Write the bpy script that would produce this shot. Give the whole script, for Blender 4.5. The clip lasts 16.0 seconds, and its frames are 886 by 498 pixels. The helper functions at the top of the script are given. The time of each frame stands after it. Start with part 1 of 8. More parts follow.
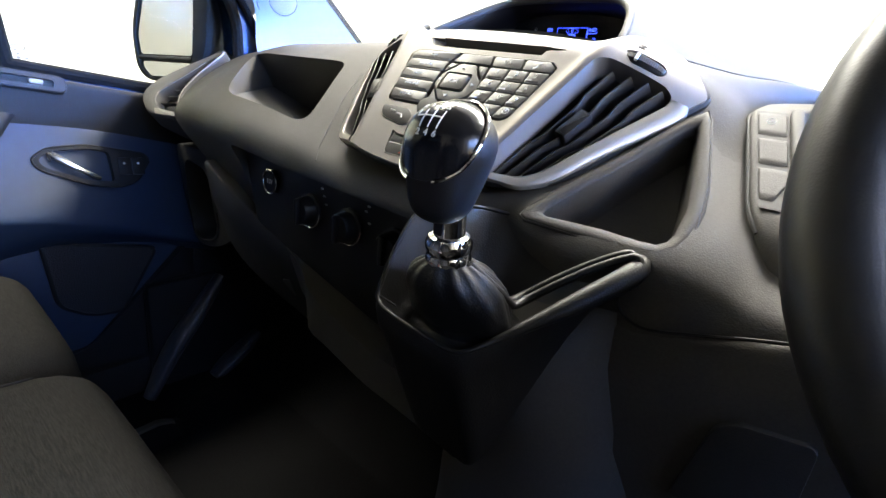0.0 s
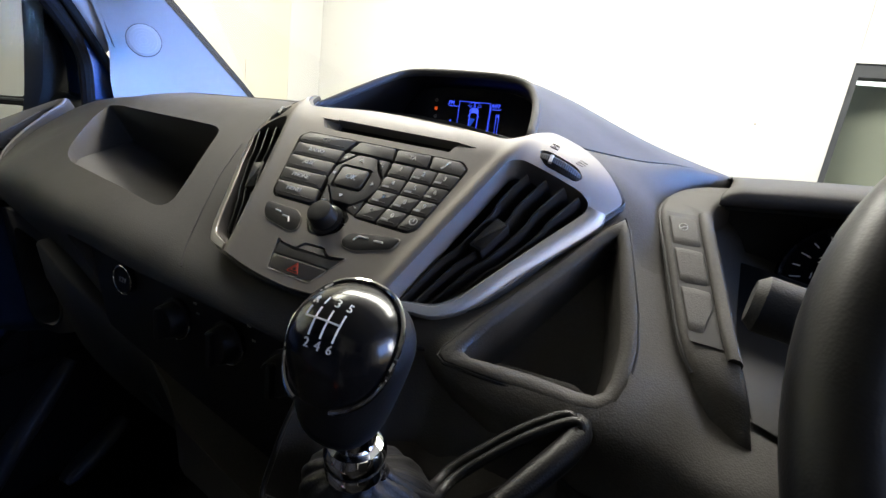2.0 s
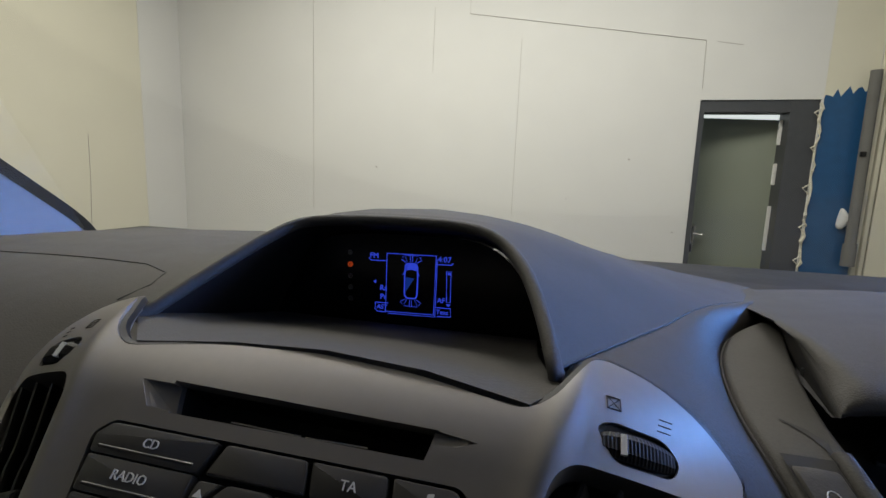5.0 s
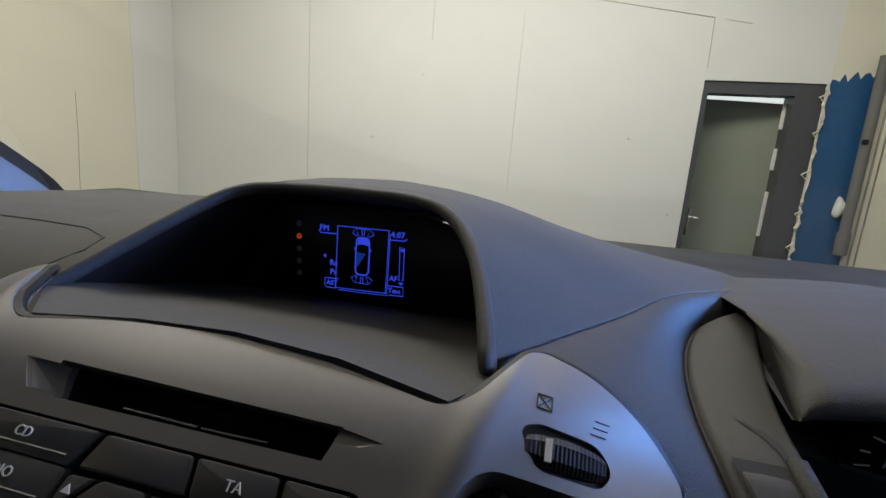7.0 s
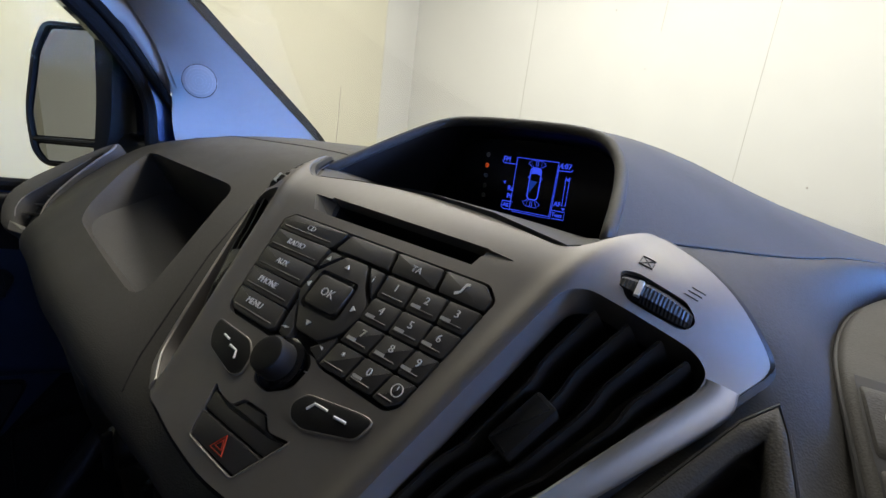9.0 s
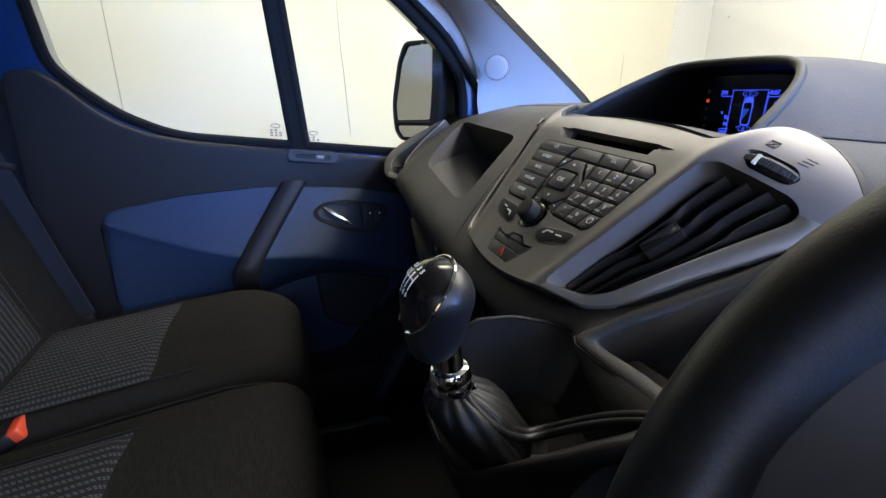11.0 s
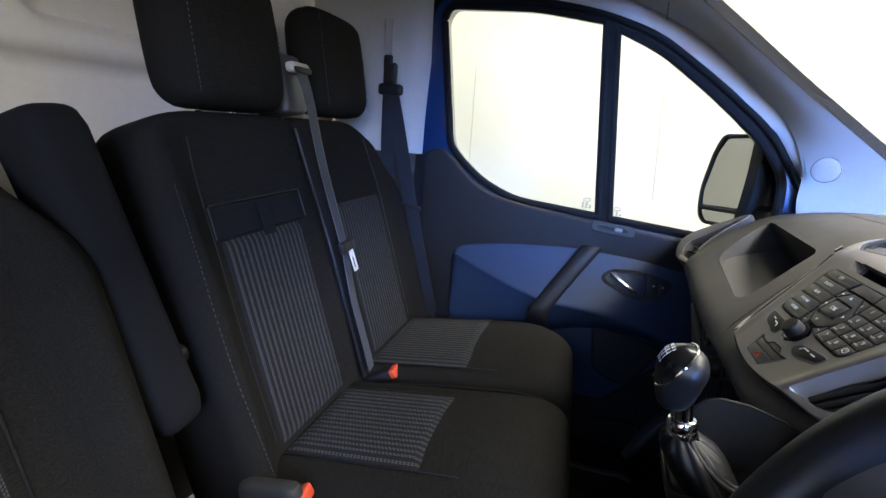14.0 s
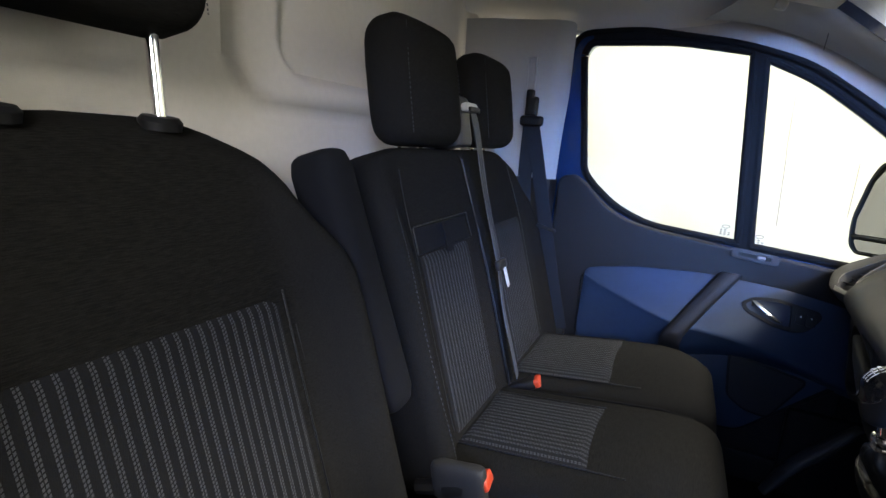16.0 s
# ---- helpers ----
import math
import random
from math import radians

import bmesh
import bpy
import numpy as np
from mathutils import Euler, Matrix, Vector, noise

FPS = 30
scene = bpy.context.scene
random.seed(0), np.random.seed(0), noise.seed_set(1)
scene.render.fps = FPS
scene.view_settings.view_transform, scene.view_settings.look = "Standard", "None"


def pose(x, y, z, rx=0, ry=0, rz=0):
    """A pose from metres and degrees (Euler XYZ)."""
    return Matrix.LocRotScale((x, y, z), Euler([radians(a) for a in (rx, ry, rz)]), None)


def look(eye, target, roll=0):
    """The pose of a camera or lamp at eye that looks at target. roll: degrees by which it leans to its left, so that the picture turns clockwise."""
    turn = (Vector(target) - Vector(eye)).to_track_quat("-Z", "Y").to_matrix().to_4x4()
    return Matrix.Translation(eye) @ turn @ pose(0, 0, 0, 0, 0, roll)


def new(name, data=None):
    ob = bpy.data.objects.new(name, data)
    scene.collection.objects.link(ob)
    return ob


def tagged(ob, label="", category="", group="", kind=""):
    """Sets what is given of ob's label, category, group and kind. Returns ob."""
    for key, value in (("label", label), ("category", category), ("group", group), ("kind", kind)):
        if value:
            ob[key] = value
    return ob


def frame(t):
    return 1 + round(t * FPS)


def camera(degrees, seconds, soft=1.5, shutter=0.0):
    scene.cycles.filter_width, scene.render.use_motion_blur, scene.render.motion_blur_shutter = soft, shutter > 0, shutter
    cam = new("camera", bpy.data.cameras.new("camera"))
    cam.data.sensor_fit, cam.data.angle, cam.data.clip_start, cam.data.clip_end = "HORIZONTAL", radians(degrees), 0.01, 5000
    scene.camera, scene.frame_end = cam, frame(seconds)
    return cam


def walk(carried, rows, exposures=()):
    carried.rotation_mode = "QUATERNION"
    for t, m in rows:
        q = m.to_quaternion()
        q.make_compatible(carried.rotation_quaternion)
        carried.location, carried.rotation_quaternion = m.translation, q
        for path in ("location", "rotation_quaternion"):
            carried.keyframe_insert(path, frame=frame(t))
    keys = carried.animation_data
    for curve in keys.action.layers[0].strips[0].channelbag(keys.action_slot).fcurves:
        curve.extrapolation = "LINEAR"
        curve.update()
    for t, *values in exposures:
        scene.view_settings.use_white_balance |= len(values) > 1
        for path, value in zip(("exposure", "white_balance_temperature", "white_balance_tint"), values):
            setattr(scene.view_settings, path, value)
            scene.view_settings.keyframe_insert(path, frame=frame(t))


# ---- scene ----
cam = camera(86.9, 16.0)
EXPOSURES = [(0.0, 1.15), (1.0, 0.95), (1.5, 0.6), (2.5, -0.5), (3.5, -0.98), (4.5, -1.4), (5.0, -1.48), (7.5, -1.3), (8.5, -0.98), (9.5, -0.7), (10.5, -0.4), (12.5, 0.12), (14.0, 0.15), (16.0, 0.22)]
PATH = [
    (0, (0.288, 0.181, 0.723), (-0.874, 1.68, 0.09), 6.8),
    (0.5, (0.262, 0.201, 0.737), (-0.819, 1.768, 0.124), 7.1),
    (1, (0.249, 0.212, 0.748), (-0.744, 1.847, 0.163), 7.1),
    (1.5, (0.239, 0.226, 0.763), (-0.666, 1.925, 0.219), 7.4),
    (2, (0.232, 0.24, 0.784), (-0.607, 1.984, 0.279), 7.6),
    (2.5, (0.207, 0.274, 0.792), (-0.582, 2.051, 0.324), 7.6),
    (3, (0.169, 0.322, 0.807), (-0.564, 2.134, 0.385), 6.8),
    (3.5, (0.137, 0.341, 0.822), (-0.527, 2.187, 0.432), 6.0),
    (4, (0.115, 0.369, 0.846), (-0.494, 2.241, 0.494), 4.3),
    (4.5, (0.101, 0.401, 0.865), (-0.442, 2.298, 0.54), 2.9),
    (5, (0.104, 0.423, 0.874), (-0.363, 2.345, 0.578), 2.0),
    (5.2, (0.105, 0.427, 0.877), (-0.332, 2.356, 0.58), 1.9),
    (7.3, (0.135, 0.455, 0.872), (-0.338, 2.352, 0.45), 5.0),
    (7.5, (0.14, 0.451, 0.871), (-0.396, 2.329, 0.442), 5.3),
    (8, (0.156, 0.434, 0.86), (-0.585, 2.238, 0.418), 5.8),
    (8.5, (0.168, 0.41, 0.842), (-0.78, 2.113, 0.392), 6.7),
    (9, (0.188, 0.39, 0.829), (-0.98, 1.939, 0.346), 7.1),
    (9.5, (0.221, 0.36, 0.819), (-1.126, 1.73, 0.265), 6.2),
    (10, (0.28, 0.326, 0.814), (-1.241, 1.466, 0.195), 4.5),
    (10.2, (0.301, 0.317, 0.813), (-1.287, 1.355, 0.178), 3.4),
    (12.3, (0.489, 0.294, 0.845), (-1.419, 0.271, 0.248), 0.1),
    (12.5, (0.505, 0.3, 0.853), (-1.404, 0.201, 0.265), 0.6),
    (13, (0.536, 0.292, 0.869), (-1.369, 0.037, 0.315), 2.0),
    (13.5, (0.556, 0.283, 0.889), (-1.332, -0.127, 0.373), 2.7),
    (14, (0.579, 0.268, 0.899), (-1.287, -0.263, 0.413), 3.2),
    (14.5, (0.613, 0.245, 0.902), (-1.232, -0.371, 0.437), 3.3),
    (15, (0.66, 0.215, 0.911), (-1.155, -0.492, 0.46), 3.5),
    (15.5, (0.702, 0.178, 0.915), (-1.078, -0.617, 0.469), 3.4),
    (16, (0.736, 0.157, 0.918), (-1.015, -0.708, 0.487), 3.0),
]
walk(cam, [(t, look(eye, target, roll)) for t, eye, target, roll in PATH], EXPOSURES)

# ---- world and lights ----
world = bpy.data.worlds.new("sky")
scene.world = world
world.use_nodes = True
wn = world.node_tree
sky = wn.nodes.new("ShaderNodeTexSky")
sky.sky_type = "NISHITA"
sky.sun_disc = False
sky.sun_elevation, sky.sun_rotation = radians(35), radians(100)
wn.links.new(sky.outputs["Color"], wn.nodes["Background"].inputs["Color"])
wn.nodes["Background"].inputs["Strength"].default_value = 0.1


def area_lamp(name, eye, target, sx, sy, watts, colour):
    d = bpy.data.lights.new(name, "AREA")
    d.shape, d.size, d.size_y, d.energy, d.color = "RECTANGLE", sx, sy, watts, colour
    ob = new(name, d)
    ob.matrix_world = look(eye, target)
    return ob


# blue daylight from the wide doorway on the driver's side; warm lamps under the garage ceiling
area_lamp("doorway_daylight", (2.28, 0.38, 1.50), (0.0, 0.30, 0.70), 1.8, 0.65, 29, (0.17, 0.38, 1.0))
area_lamp("ceiling_tube_front", (-0.4, 2.3, 2.75), (-0.4, 2.5, 0.0), 3.2, 0.8, 265, (1.0, 0.95, 0.875))
area_lamp("ceiling_tube_side", (-1.75, 0.2, 2.75), (-1.75, 0.25, 0.0), 0.5, 2.8, 108, (1.0, 0.95, 0.82))
# added warm fill, no lamp stands there; brightens the driver's seat and the cab's rear
area_lamp("driver_side_fill", (2.28, 0.95, 1.40), (0.3, -0.35, 0.75), 0.9, 0.5, 42, (1.0, 0.92, 0.78))
# second blue lamp added before the doorway, narrowed onto the dash flank and pillar
aimed_fill = area_lamp("doorway_aimed_fill", (2.26, 1.60, 1.36), (-0.20, 0.66, 0.70), 0.8, 0.9, 29, (0.14, 0.35, 1.0))
aimed_fill.data.spread = radians(38)

# ---- materials ----
def mat(name, colour, rough=0.5, metal=0.0, vary=0.0, scale=40.0, bump=0.0, bscale=300.0, spec=0.5, stain=0.0, coat=0.0, voronoi=False):
    m = bpy.data.materials.new(name)
    m.use_nodes = True
    nt = m.node_tree
    b = nt.nodes["Principled BSDF"]
    b.inputs["Base Color"].default_value = (*colour, 1)
    b.inputs["Roughness"].default_value = rough
    b.inputs["Metallic"].default_value = metal
    b.inputs["Specular IOR Level"].default_value = spec
    b.inputs["Coat Weight"].default_value = coat
    b.inputs["Coat Roughness"].default_value = 0.05
    co = nt.nodes.new("ShaderNodeTexCoord")
    src = co.outputs["Object"]
    if vary or stain:
        n1 = nt.nodes.new("ShaderNodeTexNoise")
        n1.inputs["Scale"].default_value = scale
        n1.inputs["Detail"].default_value = 6
        n2 = nt.nodes.new("ShaderNodeTexNoise")
        n2.inputs["Scale"].default_value = scale * 0.08
        n2.inputs["Detail"].default_value = 4
        for n in (n1, n2):
            nt.links.new(src, n.inputs["Vector"])
        lo = nt.nodes.new("ShaderNodeMix")
        lo.data_type = "RGBA"
        lo.inputs[6].default_value = (*[c * (1 - vary) for c in colour], 1)
        lo.inputs[7].default_value = (*[min(1, c * (1 + vary)) for c in colour], 1)
        nt.links.new(n1.outputs["Fac"], lo.inputs[0])
        hi = nt.nodes.new("ShaderNodeMix")
        hi.data_type, hi.blend_type = "RGBA", "MULTIPLY"
        hi.inputs[0].default_value = stain
        nt.links.new(lo.outputs[2], hi.inputs[6])
        nt.links.new(n2.outputs["Fac"], hi.inputs[7])
        nt.links.new(hi.outputs[2], b.inputs["Base Color"])
        rr = nt.nodes.new("ShaderNodeMapRange")
        rr.inputs["To Min"].default_value = max(0.02, rough - 0.08)
        rr.inputs["To Max"].default_value = min(1, rough + 0.08)
        nt.links.new(n2.outputs["Fac"], rr.inputs["Value"])
        nt.links.new(rr.outputs["Result"], b.inputs["Roughness"])
    if bump:
        if voronoi:
            n3 = nt.nodes.new("ShaderNodeTexVoronoi")
            n3.feature = "SMOOTH_F1"
            out = n3.outputs["Distance"]
        else:
            n3 = nt.nodes.new("ShaderNodeTexNoise")
            n3.inputs["Detail"].default_value = 3
            out = n3.outputs["Fac"]
        n3.inputs["Scale"].default_value = bscale
        nt.links.new(src, n3.inputs["Vector"])
        bp = nt.nodes.new("ShaderNodeBump")
        bp.inputs["Strength"].default_value = bump
        bp.inputs["Distance"].default_value = 0.002
        nt.links.new(out, bp.inputs["Height"])
        nt.links.new(bp.outputs["Normal"], b.inputs["Normal"])
    return m


def striped(name, base, line, pitch, duty, axis=0):
    """Woven cloth with lighter stitched ribs that run across the local axis."""
    m = mat(name, base, 0.95, vary=0.35, scale=900, bump=0.35, bscale=900, spec=0.15)
    nt = m.node_tree
    b = nt.nodes["Principled BSDF"]
    co = nt.nodes.new("ShaderNodeTexCoord")
    sep = nt.nodes.new("ShaderNodeSeparateXYZ")
    nt.links.new(co.outputs["Object"], sep.inputs[0])

    def math_node(op, a, c=None):
        n = nt.nodes.new("ShaderNodeMath")
        n.operation = op
        for i, v in enumerate((a, c)):
            if v is None:
                continue
            if isinstance(v, (int, float)):
                n.inputs[i].default_value = v
            else:
                nt.links.new(v, n.inputs[i])
        return n.outputs[0]

    s = math_node("FRACT", math_node("DIVIDE", sep.outputs[axis], pitch))
    rib = math_node("LESS_THAN", math_node("ABSOLUTE", math_node("SUBTRACT", s, 0.5)), duty / 2)
    # two threads in each rib, each of short slanting stitches
    split = math_node("GREATER_THAN", math_node("ABSOLUTE", math_node("SUBTRACT", s, 0.5)), duty * 0.09)
    along = math_node("ADD", math_node("DIVIDE", math_node("SUBTRACT", sep.outputs[2], sep.outputs[1]), pitch * 0.42), math_node("MULTIPLY", s, 1.5))
    stitch = math_node("GREATER_THAN", math_node("FRACT", along), 0.32)
    mask = math_node("MULTIPLY", math_node("MULTIPLY", rib, split), stitch)
    noise_n = nt.nodes.new("ShaderNodeTexNoise")
    noise_n.inputs["Scale"].default_value = 1500
    nt.links.new(co.outputs["Object"], noise_n.inputs["Vector"])
    fac = math_node("MULTIPLY", mask, math_node("ADD", noise_n.outputs["Fac"], 0.25))
    mix = nt.nodes.new("ShaderNodeMix")
    mix.data_type = "RGBA"
    old = b.inputs["Base Color"].links[0].from_socket
    nt.links.new(fac, mix.inputs[0])
    nt.links.new(old, mix.inputs[6])
    mix.inputs[7].default_value = (*line, 1)
    nt.links.new(mix.outputs[2], b.inputs["Base Color"])
    return m


def glow(name, colour, strength):
    m = bpy.data.materials.new(name)
    m.use_nodes = True
    nt = m.node_tree
    b = nt.nodes["Principled BSDF"]
    b.inputs["Base Color"].default_value = (0.01, 0.01, 0.01, 1)
    b.inputs["Emission Color"].default_value = (*colour, 1)
    b.inputs["Emission Strength"].default_value = strength
    return m


def pane_mat(name, tint):
    m = bpy.data.materials.new(name)
    m.use_nodes = True
    nt = m.node_tree
    nt.nodes.remove(nt.nodes["Principled BSDF"])
    tr = nt.nodes.new("ShaderNodeBsdfTransparent")
    tr.inputs["Color"].default_value = (*tint, 1)
    gl = nt.nodes.new("ShaderNodeBsdfGlossy")
    gl.inputs["Roughness"].default_value = 0.02
    fr = nt.nodes.new("ShaderNodeFresnel")
    fr.inputs["IOR"].default_value = 1.2
    mx = nt.nodes.new("ShaderNodeMixShader")
    weak = nt.nodes.new("ShaderNodeMath")
    weak.operation = "MULTIPLY"
    weak.inputs[1].default_value = 0.12
    nt.links.new(fr.outputs[0], weak.inputs[0])
    nt.links.new(weak.outputs[0], mx.inputs[0])
    nt.links.new(tr.outputs[0], mx.inputs[1])
    nt.links.new(gl.outputs[0], mx.inputs[2])
    nt.links.new(mx.outputs[0], nt.nodes["Material Output"].inputs["Surface"])
    return m


M = {
    "dash": mat("dash_soft_plastic", (0.054, 0.0515, 0.0465), 0.62, spec=0.24, vary=0.22, scale=420, bump=0.12, bscale=1000, stain=0.15, voronoi=True),
    "dash_low": mat("dash_lower_plastic", (0.024, 0.024, 0.0235), 0.60, spec=0.28, vary=0.22, scale=420, bump=0.12, bscale=1000, stain=0.15, voronoi=True),
    "silver": mat("satin_silver_plastic", (0.185, 0.173, 0.158), 0.50, metal=0.55, vary=0.05, scale=200, bump=0.03, bscale=1500),
    "bright": mat("bright_silver_trim", (0.62, 0.61, 0.58), 0.25, metal=0.9, vary=0.04, scale=150),
    "key": mat("grey_key_plastic", (0.040, 0.038, 0.035), 0.42, vary=0.08, scale=300, bump=0.05, bscale=1800),
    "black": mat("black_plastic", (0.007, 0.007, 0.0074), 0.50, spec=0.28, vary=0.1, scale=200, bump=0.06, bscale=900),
    "gloss": mat("gloss_black", (0.006, 0.006, 0.007), 0.20, coat=0.15),
    "screen": mat("smoked_screen", (0.004, 0.004, 0.005), 0.22),
    "chrome": mat("chrome", (0.82, 0.82, 0.83), 0.06, metal=1.0),
    "leather": mat("black_leather", (0.0045, 0.0044, 0.0042), 0.46, spec=0.35, vary=0.15, scale=120, bump=0.12, bscale=900, voronoi=True),
    "rim": mat("worn_wheel_leather", (0.0095, 0.0095, 0.0098), 0.42, spec=0.45, vary=0.5, scale=45, bump=0.05, bscale=1000, stain=0.5, voronoi=True),
    "cloth": mat("dark_seat_cloth", (0.0107, 0.0103, 0.0092), 0.95, vary=0.45, scale=700, bump=0.4, bscale=800, spec=0.07, stain=0.25),
    "cloth_side": mat("dark_seat_side_cloth", (0.0062, 0.0065, 0.0073), 0.92, vary=0.3, scale=900, bump=0.25, bscale=1000, spec=0.15, stain=0.2),
    "stripe": striped("striped_seat_cloth", (0.0085, 0.0087, 0.0095), (0.064, 0.067, 0.072), 0.0128, 0.38, 0),
    "stripe_seat": striped("striped_cushion_cloth", (0.0095, 0.0098, 0.011), (0.064, 0.067, 0.072), 0.0128, 0.40, 0),
    "belt": mat("grey_belt_webbing", (0.034, 0.039, 0.048), 0.75, vary=0.2, scale=500, bump=0.3, bscale=1200),
    "door": mat("door_grey_plastic", (0.045, 0.046, 0.05), 0.45, vary=0.1, scale=60, bump=0.10, bscale=700, stain=0.12, voronoi=True),
    "door_dark": mat("door_dark_plastic", (0.010, 0.010, 0.0105), 0.55, spec=0.3, vary=0.12, scale=60, bump=0.10, bscale=700, voronoi=True),
    "paint": mat("blue_body_paint", (0.005, 0.023, 0.080), 0.22, coat=0.8),
    "pillar": mat("pale_pillar_trim", (0.36, 0.36, 0.355), 0.6, vary=0.05, scale=80, bump=0.1, bscale=700),
    "bulk": mat("grey_bulkhead_felt", (0.66, 0.63, 0.58), 0.75, vary=0.06, scale=90, bump=0.1, bscale=400, stain=0.12),
    "roof": mat("headliner_cloth", (0.58, 0.56, 0.52), 0.9, vary=0.06, scale=200, bump=0.15, bscale=900),
    "rubber": mat("black_rubber_seal", (0.006, 0.006, 0.006), 0.8, spec=0.1, vary=0.15, scale=200),
    "mat": mat("rubber_floor_mat", (0.006, 0.006, 0.006), 0.8, spec=0.12, vary=0.3, scale=120, bump=0.4, bscale=200, stain=0.4),
    "orange": mat("orange_red_button", (0.47, 0.052, 0.020), 0.4, vary=0.1, scale=300),
    "white": mat("white_print", (0.75, 0.75, 0.73), 0.5),
    "dim": mat("grey_print", (0.35, 0.35, 0.34), 0.5),
    "red": mat("red_print", (0.55, 0.05, 0.02), 0.5),
    "mirror": mat("mirror_glass", (0.9, 0.9, 0.9), 0.01, metal=1.0),
    "grille": mat("speaker_mesh", (0.010, 0.010, 0.012), 0.6, bump=0.8, bscale=700, voronoi=True),
    "pane": pane_mat("window_glass", (0.93, 0.96, 0.93)),
    "wall": mat("painted_plaster", (0.64, 0.635, 0.615), 0.85, vary=0.04, scale=6, bump=0.1, bscale=60, stain=0.10),
    "wall_warm": mat("cream_plaster", (0.66, 0.632, 0.515), 0.85, vary=0.05, scale=6, bump=0.1, bscale=60, stain=0.12),
    "line": mat("pencil_crack", (0.30, 0.28, 0.25), 0.9, vary=0.2, scale=50),
    "concrete": mat("garage_concrete", (0.17, 0.165, 0.155), 0.85, vary=0.2, scale=8, bump=0.2, bscale=80, stain=0.4),
    "gdoor": mat("grey_green_door_paint", (0.21, 0.23, 0.18), 0.5, vary=0.06, scale=20, stain=0.15),
    "frame": mat("grey_door_frame", (0.075, 0.078, 0.082), 0.5, metal=0.3, vary=0.12, scale=30, stain=0.2),
    "bluewall": mat("blue_wall_paint", (0.012, 0.085, 0.22), 0.5, vary=0.2, scale=20, stain=0.3),
    "blue_glow": glow("blue_display_light", (0.045, 0.09, 1.0), 1.6),
    "blue_dim": glow("blue_display_dim", (0.02, 0.10, 0.75), 0.6),
    "red_glow": glow("amber_lamp_light", (1.0, 0.12, 0.02), 1.2),
    "sky_glow": glow("bright_outside", (0.95, 1.0, 1.0), 2.2),
}


def woven(m, scale=900.0, strength=0.5):
    """Fine broken cross ribs on a cloth, as relief and as a slight change of tone."""
    nt = m.node_tree
    b = nt.nodes["Principled BSDF"]
    co = nt.nodes.new("ShaderNodeTexCoord")
    grow = nt.nodes.new("ShaderNodeMapping")
    grow.inputs["Scale"].default_value = (0.09, 1.0, 1.0)
    wave = nt.nodes.new("ShaderNodeTexNoise")
    wave.inputs["Scale"].default_value = scale
    wave.inputs["Detail"].default_value = 3.0
    nt.links.new(co.outputs["Object"], grow.inputs["Vector"])
    nt.links.new(grow.outputs[0], wave.inputs["Vector"])
    old = b.inputs["Base Color"].links[0].from_socket
    mix = nt.nodes.new("ShaderNodeMix")
    mix.data_type, mix.blend_type = "RGBA", "MULTIPLY"
    mix.inputs[0].default_value = 0.85
    ramp = nt.nodes.new("ShaderNodeMapRange")
    ramp.inputs["From Min"].default_value = 0.3
    ramp.inputs["From Max"].default_value = 0.7
    ramp.inputs["To Min"].default_value = 0.45
    ramp.inputs["To Max"].default_value = 1.65
    nt.links.new(wave.outputs["Fac"], ramp.inputs["Value"])
    nt.links.new(old, mix.inputs[6])
    nt.links.new(ramp.outputs[0], mix.inputs[7])
    nt.links.new(mix.outputs[2], b.inputs["Base Color"])
    bump = nt.nodes.new("ShaderNodeBump")
    bump.inputs["Strength"].default_value = strength
    bump.inputs["Distance"].default_value = 0.0006
    nt.links.new(wave.outputs["Fac"], bump.inputs["Height"])
    if b.inputs["Normal"].links:
        nt.links.new(b.inputs["Normal"].links[0].from_socket, bump.inputs["Normal"])
    nt.links.new(bump.outputs[0], b.inputs["Normal"])


woven(M["cloth"], 900.0, 0.7)
M["blue_lit"] = glow("blue_warning_light", (0.03, 0.30, 1.0), 1.2)
M["steel"] = mat("brushed_steel", (0.75, 0.75, 0.74), 0.38, metal=0.35)
M["door_upper"] = mat("door_charcoal_plastic", (0.0098, 0.0097, 0.0098), 0.54, vary=0.2, scale=400, bump=0.22, bscale=800, stain=0.12, voronoi=True, spec=0.2)
# grey insert plastic with the blue of the daylight put into its colour
M["door_insert"] = mat("door_insert_blue_tinted", (0.022, 0.038, 0.072), 0.46, spec=0.35, vary=0.12, scale=60, bump=0.05, bscale=900, stain=0.12)
M["legend"] = mat("pale_key_print", (0.62, 0.62, 0.60), 0.5)
M["grille_pale"] = mat("pale_speaker_mesh", (0.30, 0.30, 0.30), 0.7, bump=0.6, bscale=1400, voronoi=True)
M["trim_silver"] = mat("light_silver_trim", (0.28, 0.265, 0.245), 0.47, metal=0.75, vary=0.05, scale=200, bump=0.02, bscale=1500)
# belt webbing again, darkened so that its colour holds the side belt's shade
M["belt_shaded"] = mat("shaded_belt_webbing", (0.019, 0.022, 0.028), 0.8, vary=0.2, scale=500, bump=0.3, bscale=1200, spec=0.2)
# near-black for seams and stitching, and for the deep shade painted into recesses
M["void"] = mat("shade_and_seam_black", (0.004, 0.004, 0.004), 0.7)
M["slat"] = mat("satin_black_slat", (0.016, 0.016, 0.016), 0.30, vary=0.1, scale=200, bump=0.04, bscale=900)
M["glass_mark"] = mat("etched_glass_mark", (0.14, 0.15, 0.14), 0.8)


# ---- mesh helpers ----
def lerp(a, b, f):
    return a + (b - a) * f


def ease(x):
    x = max(0.0, min(1.0, x))
    return x * x * (3 - 2 * x)


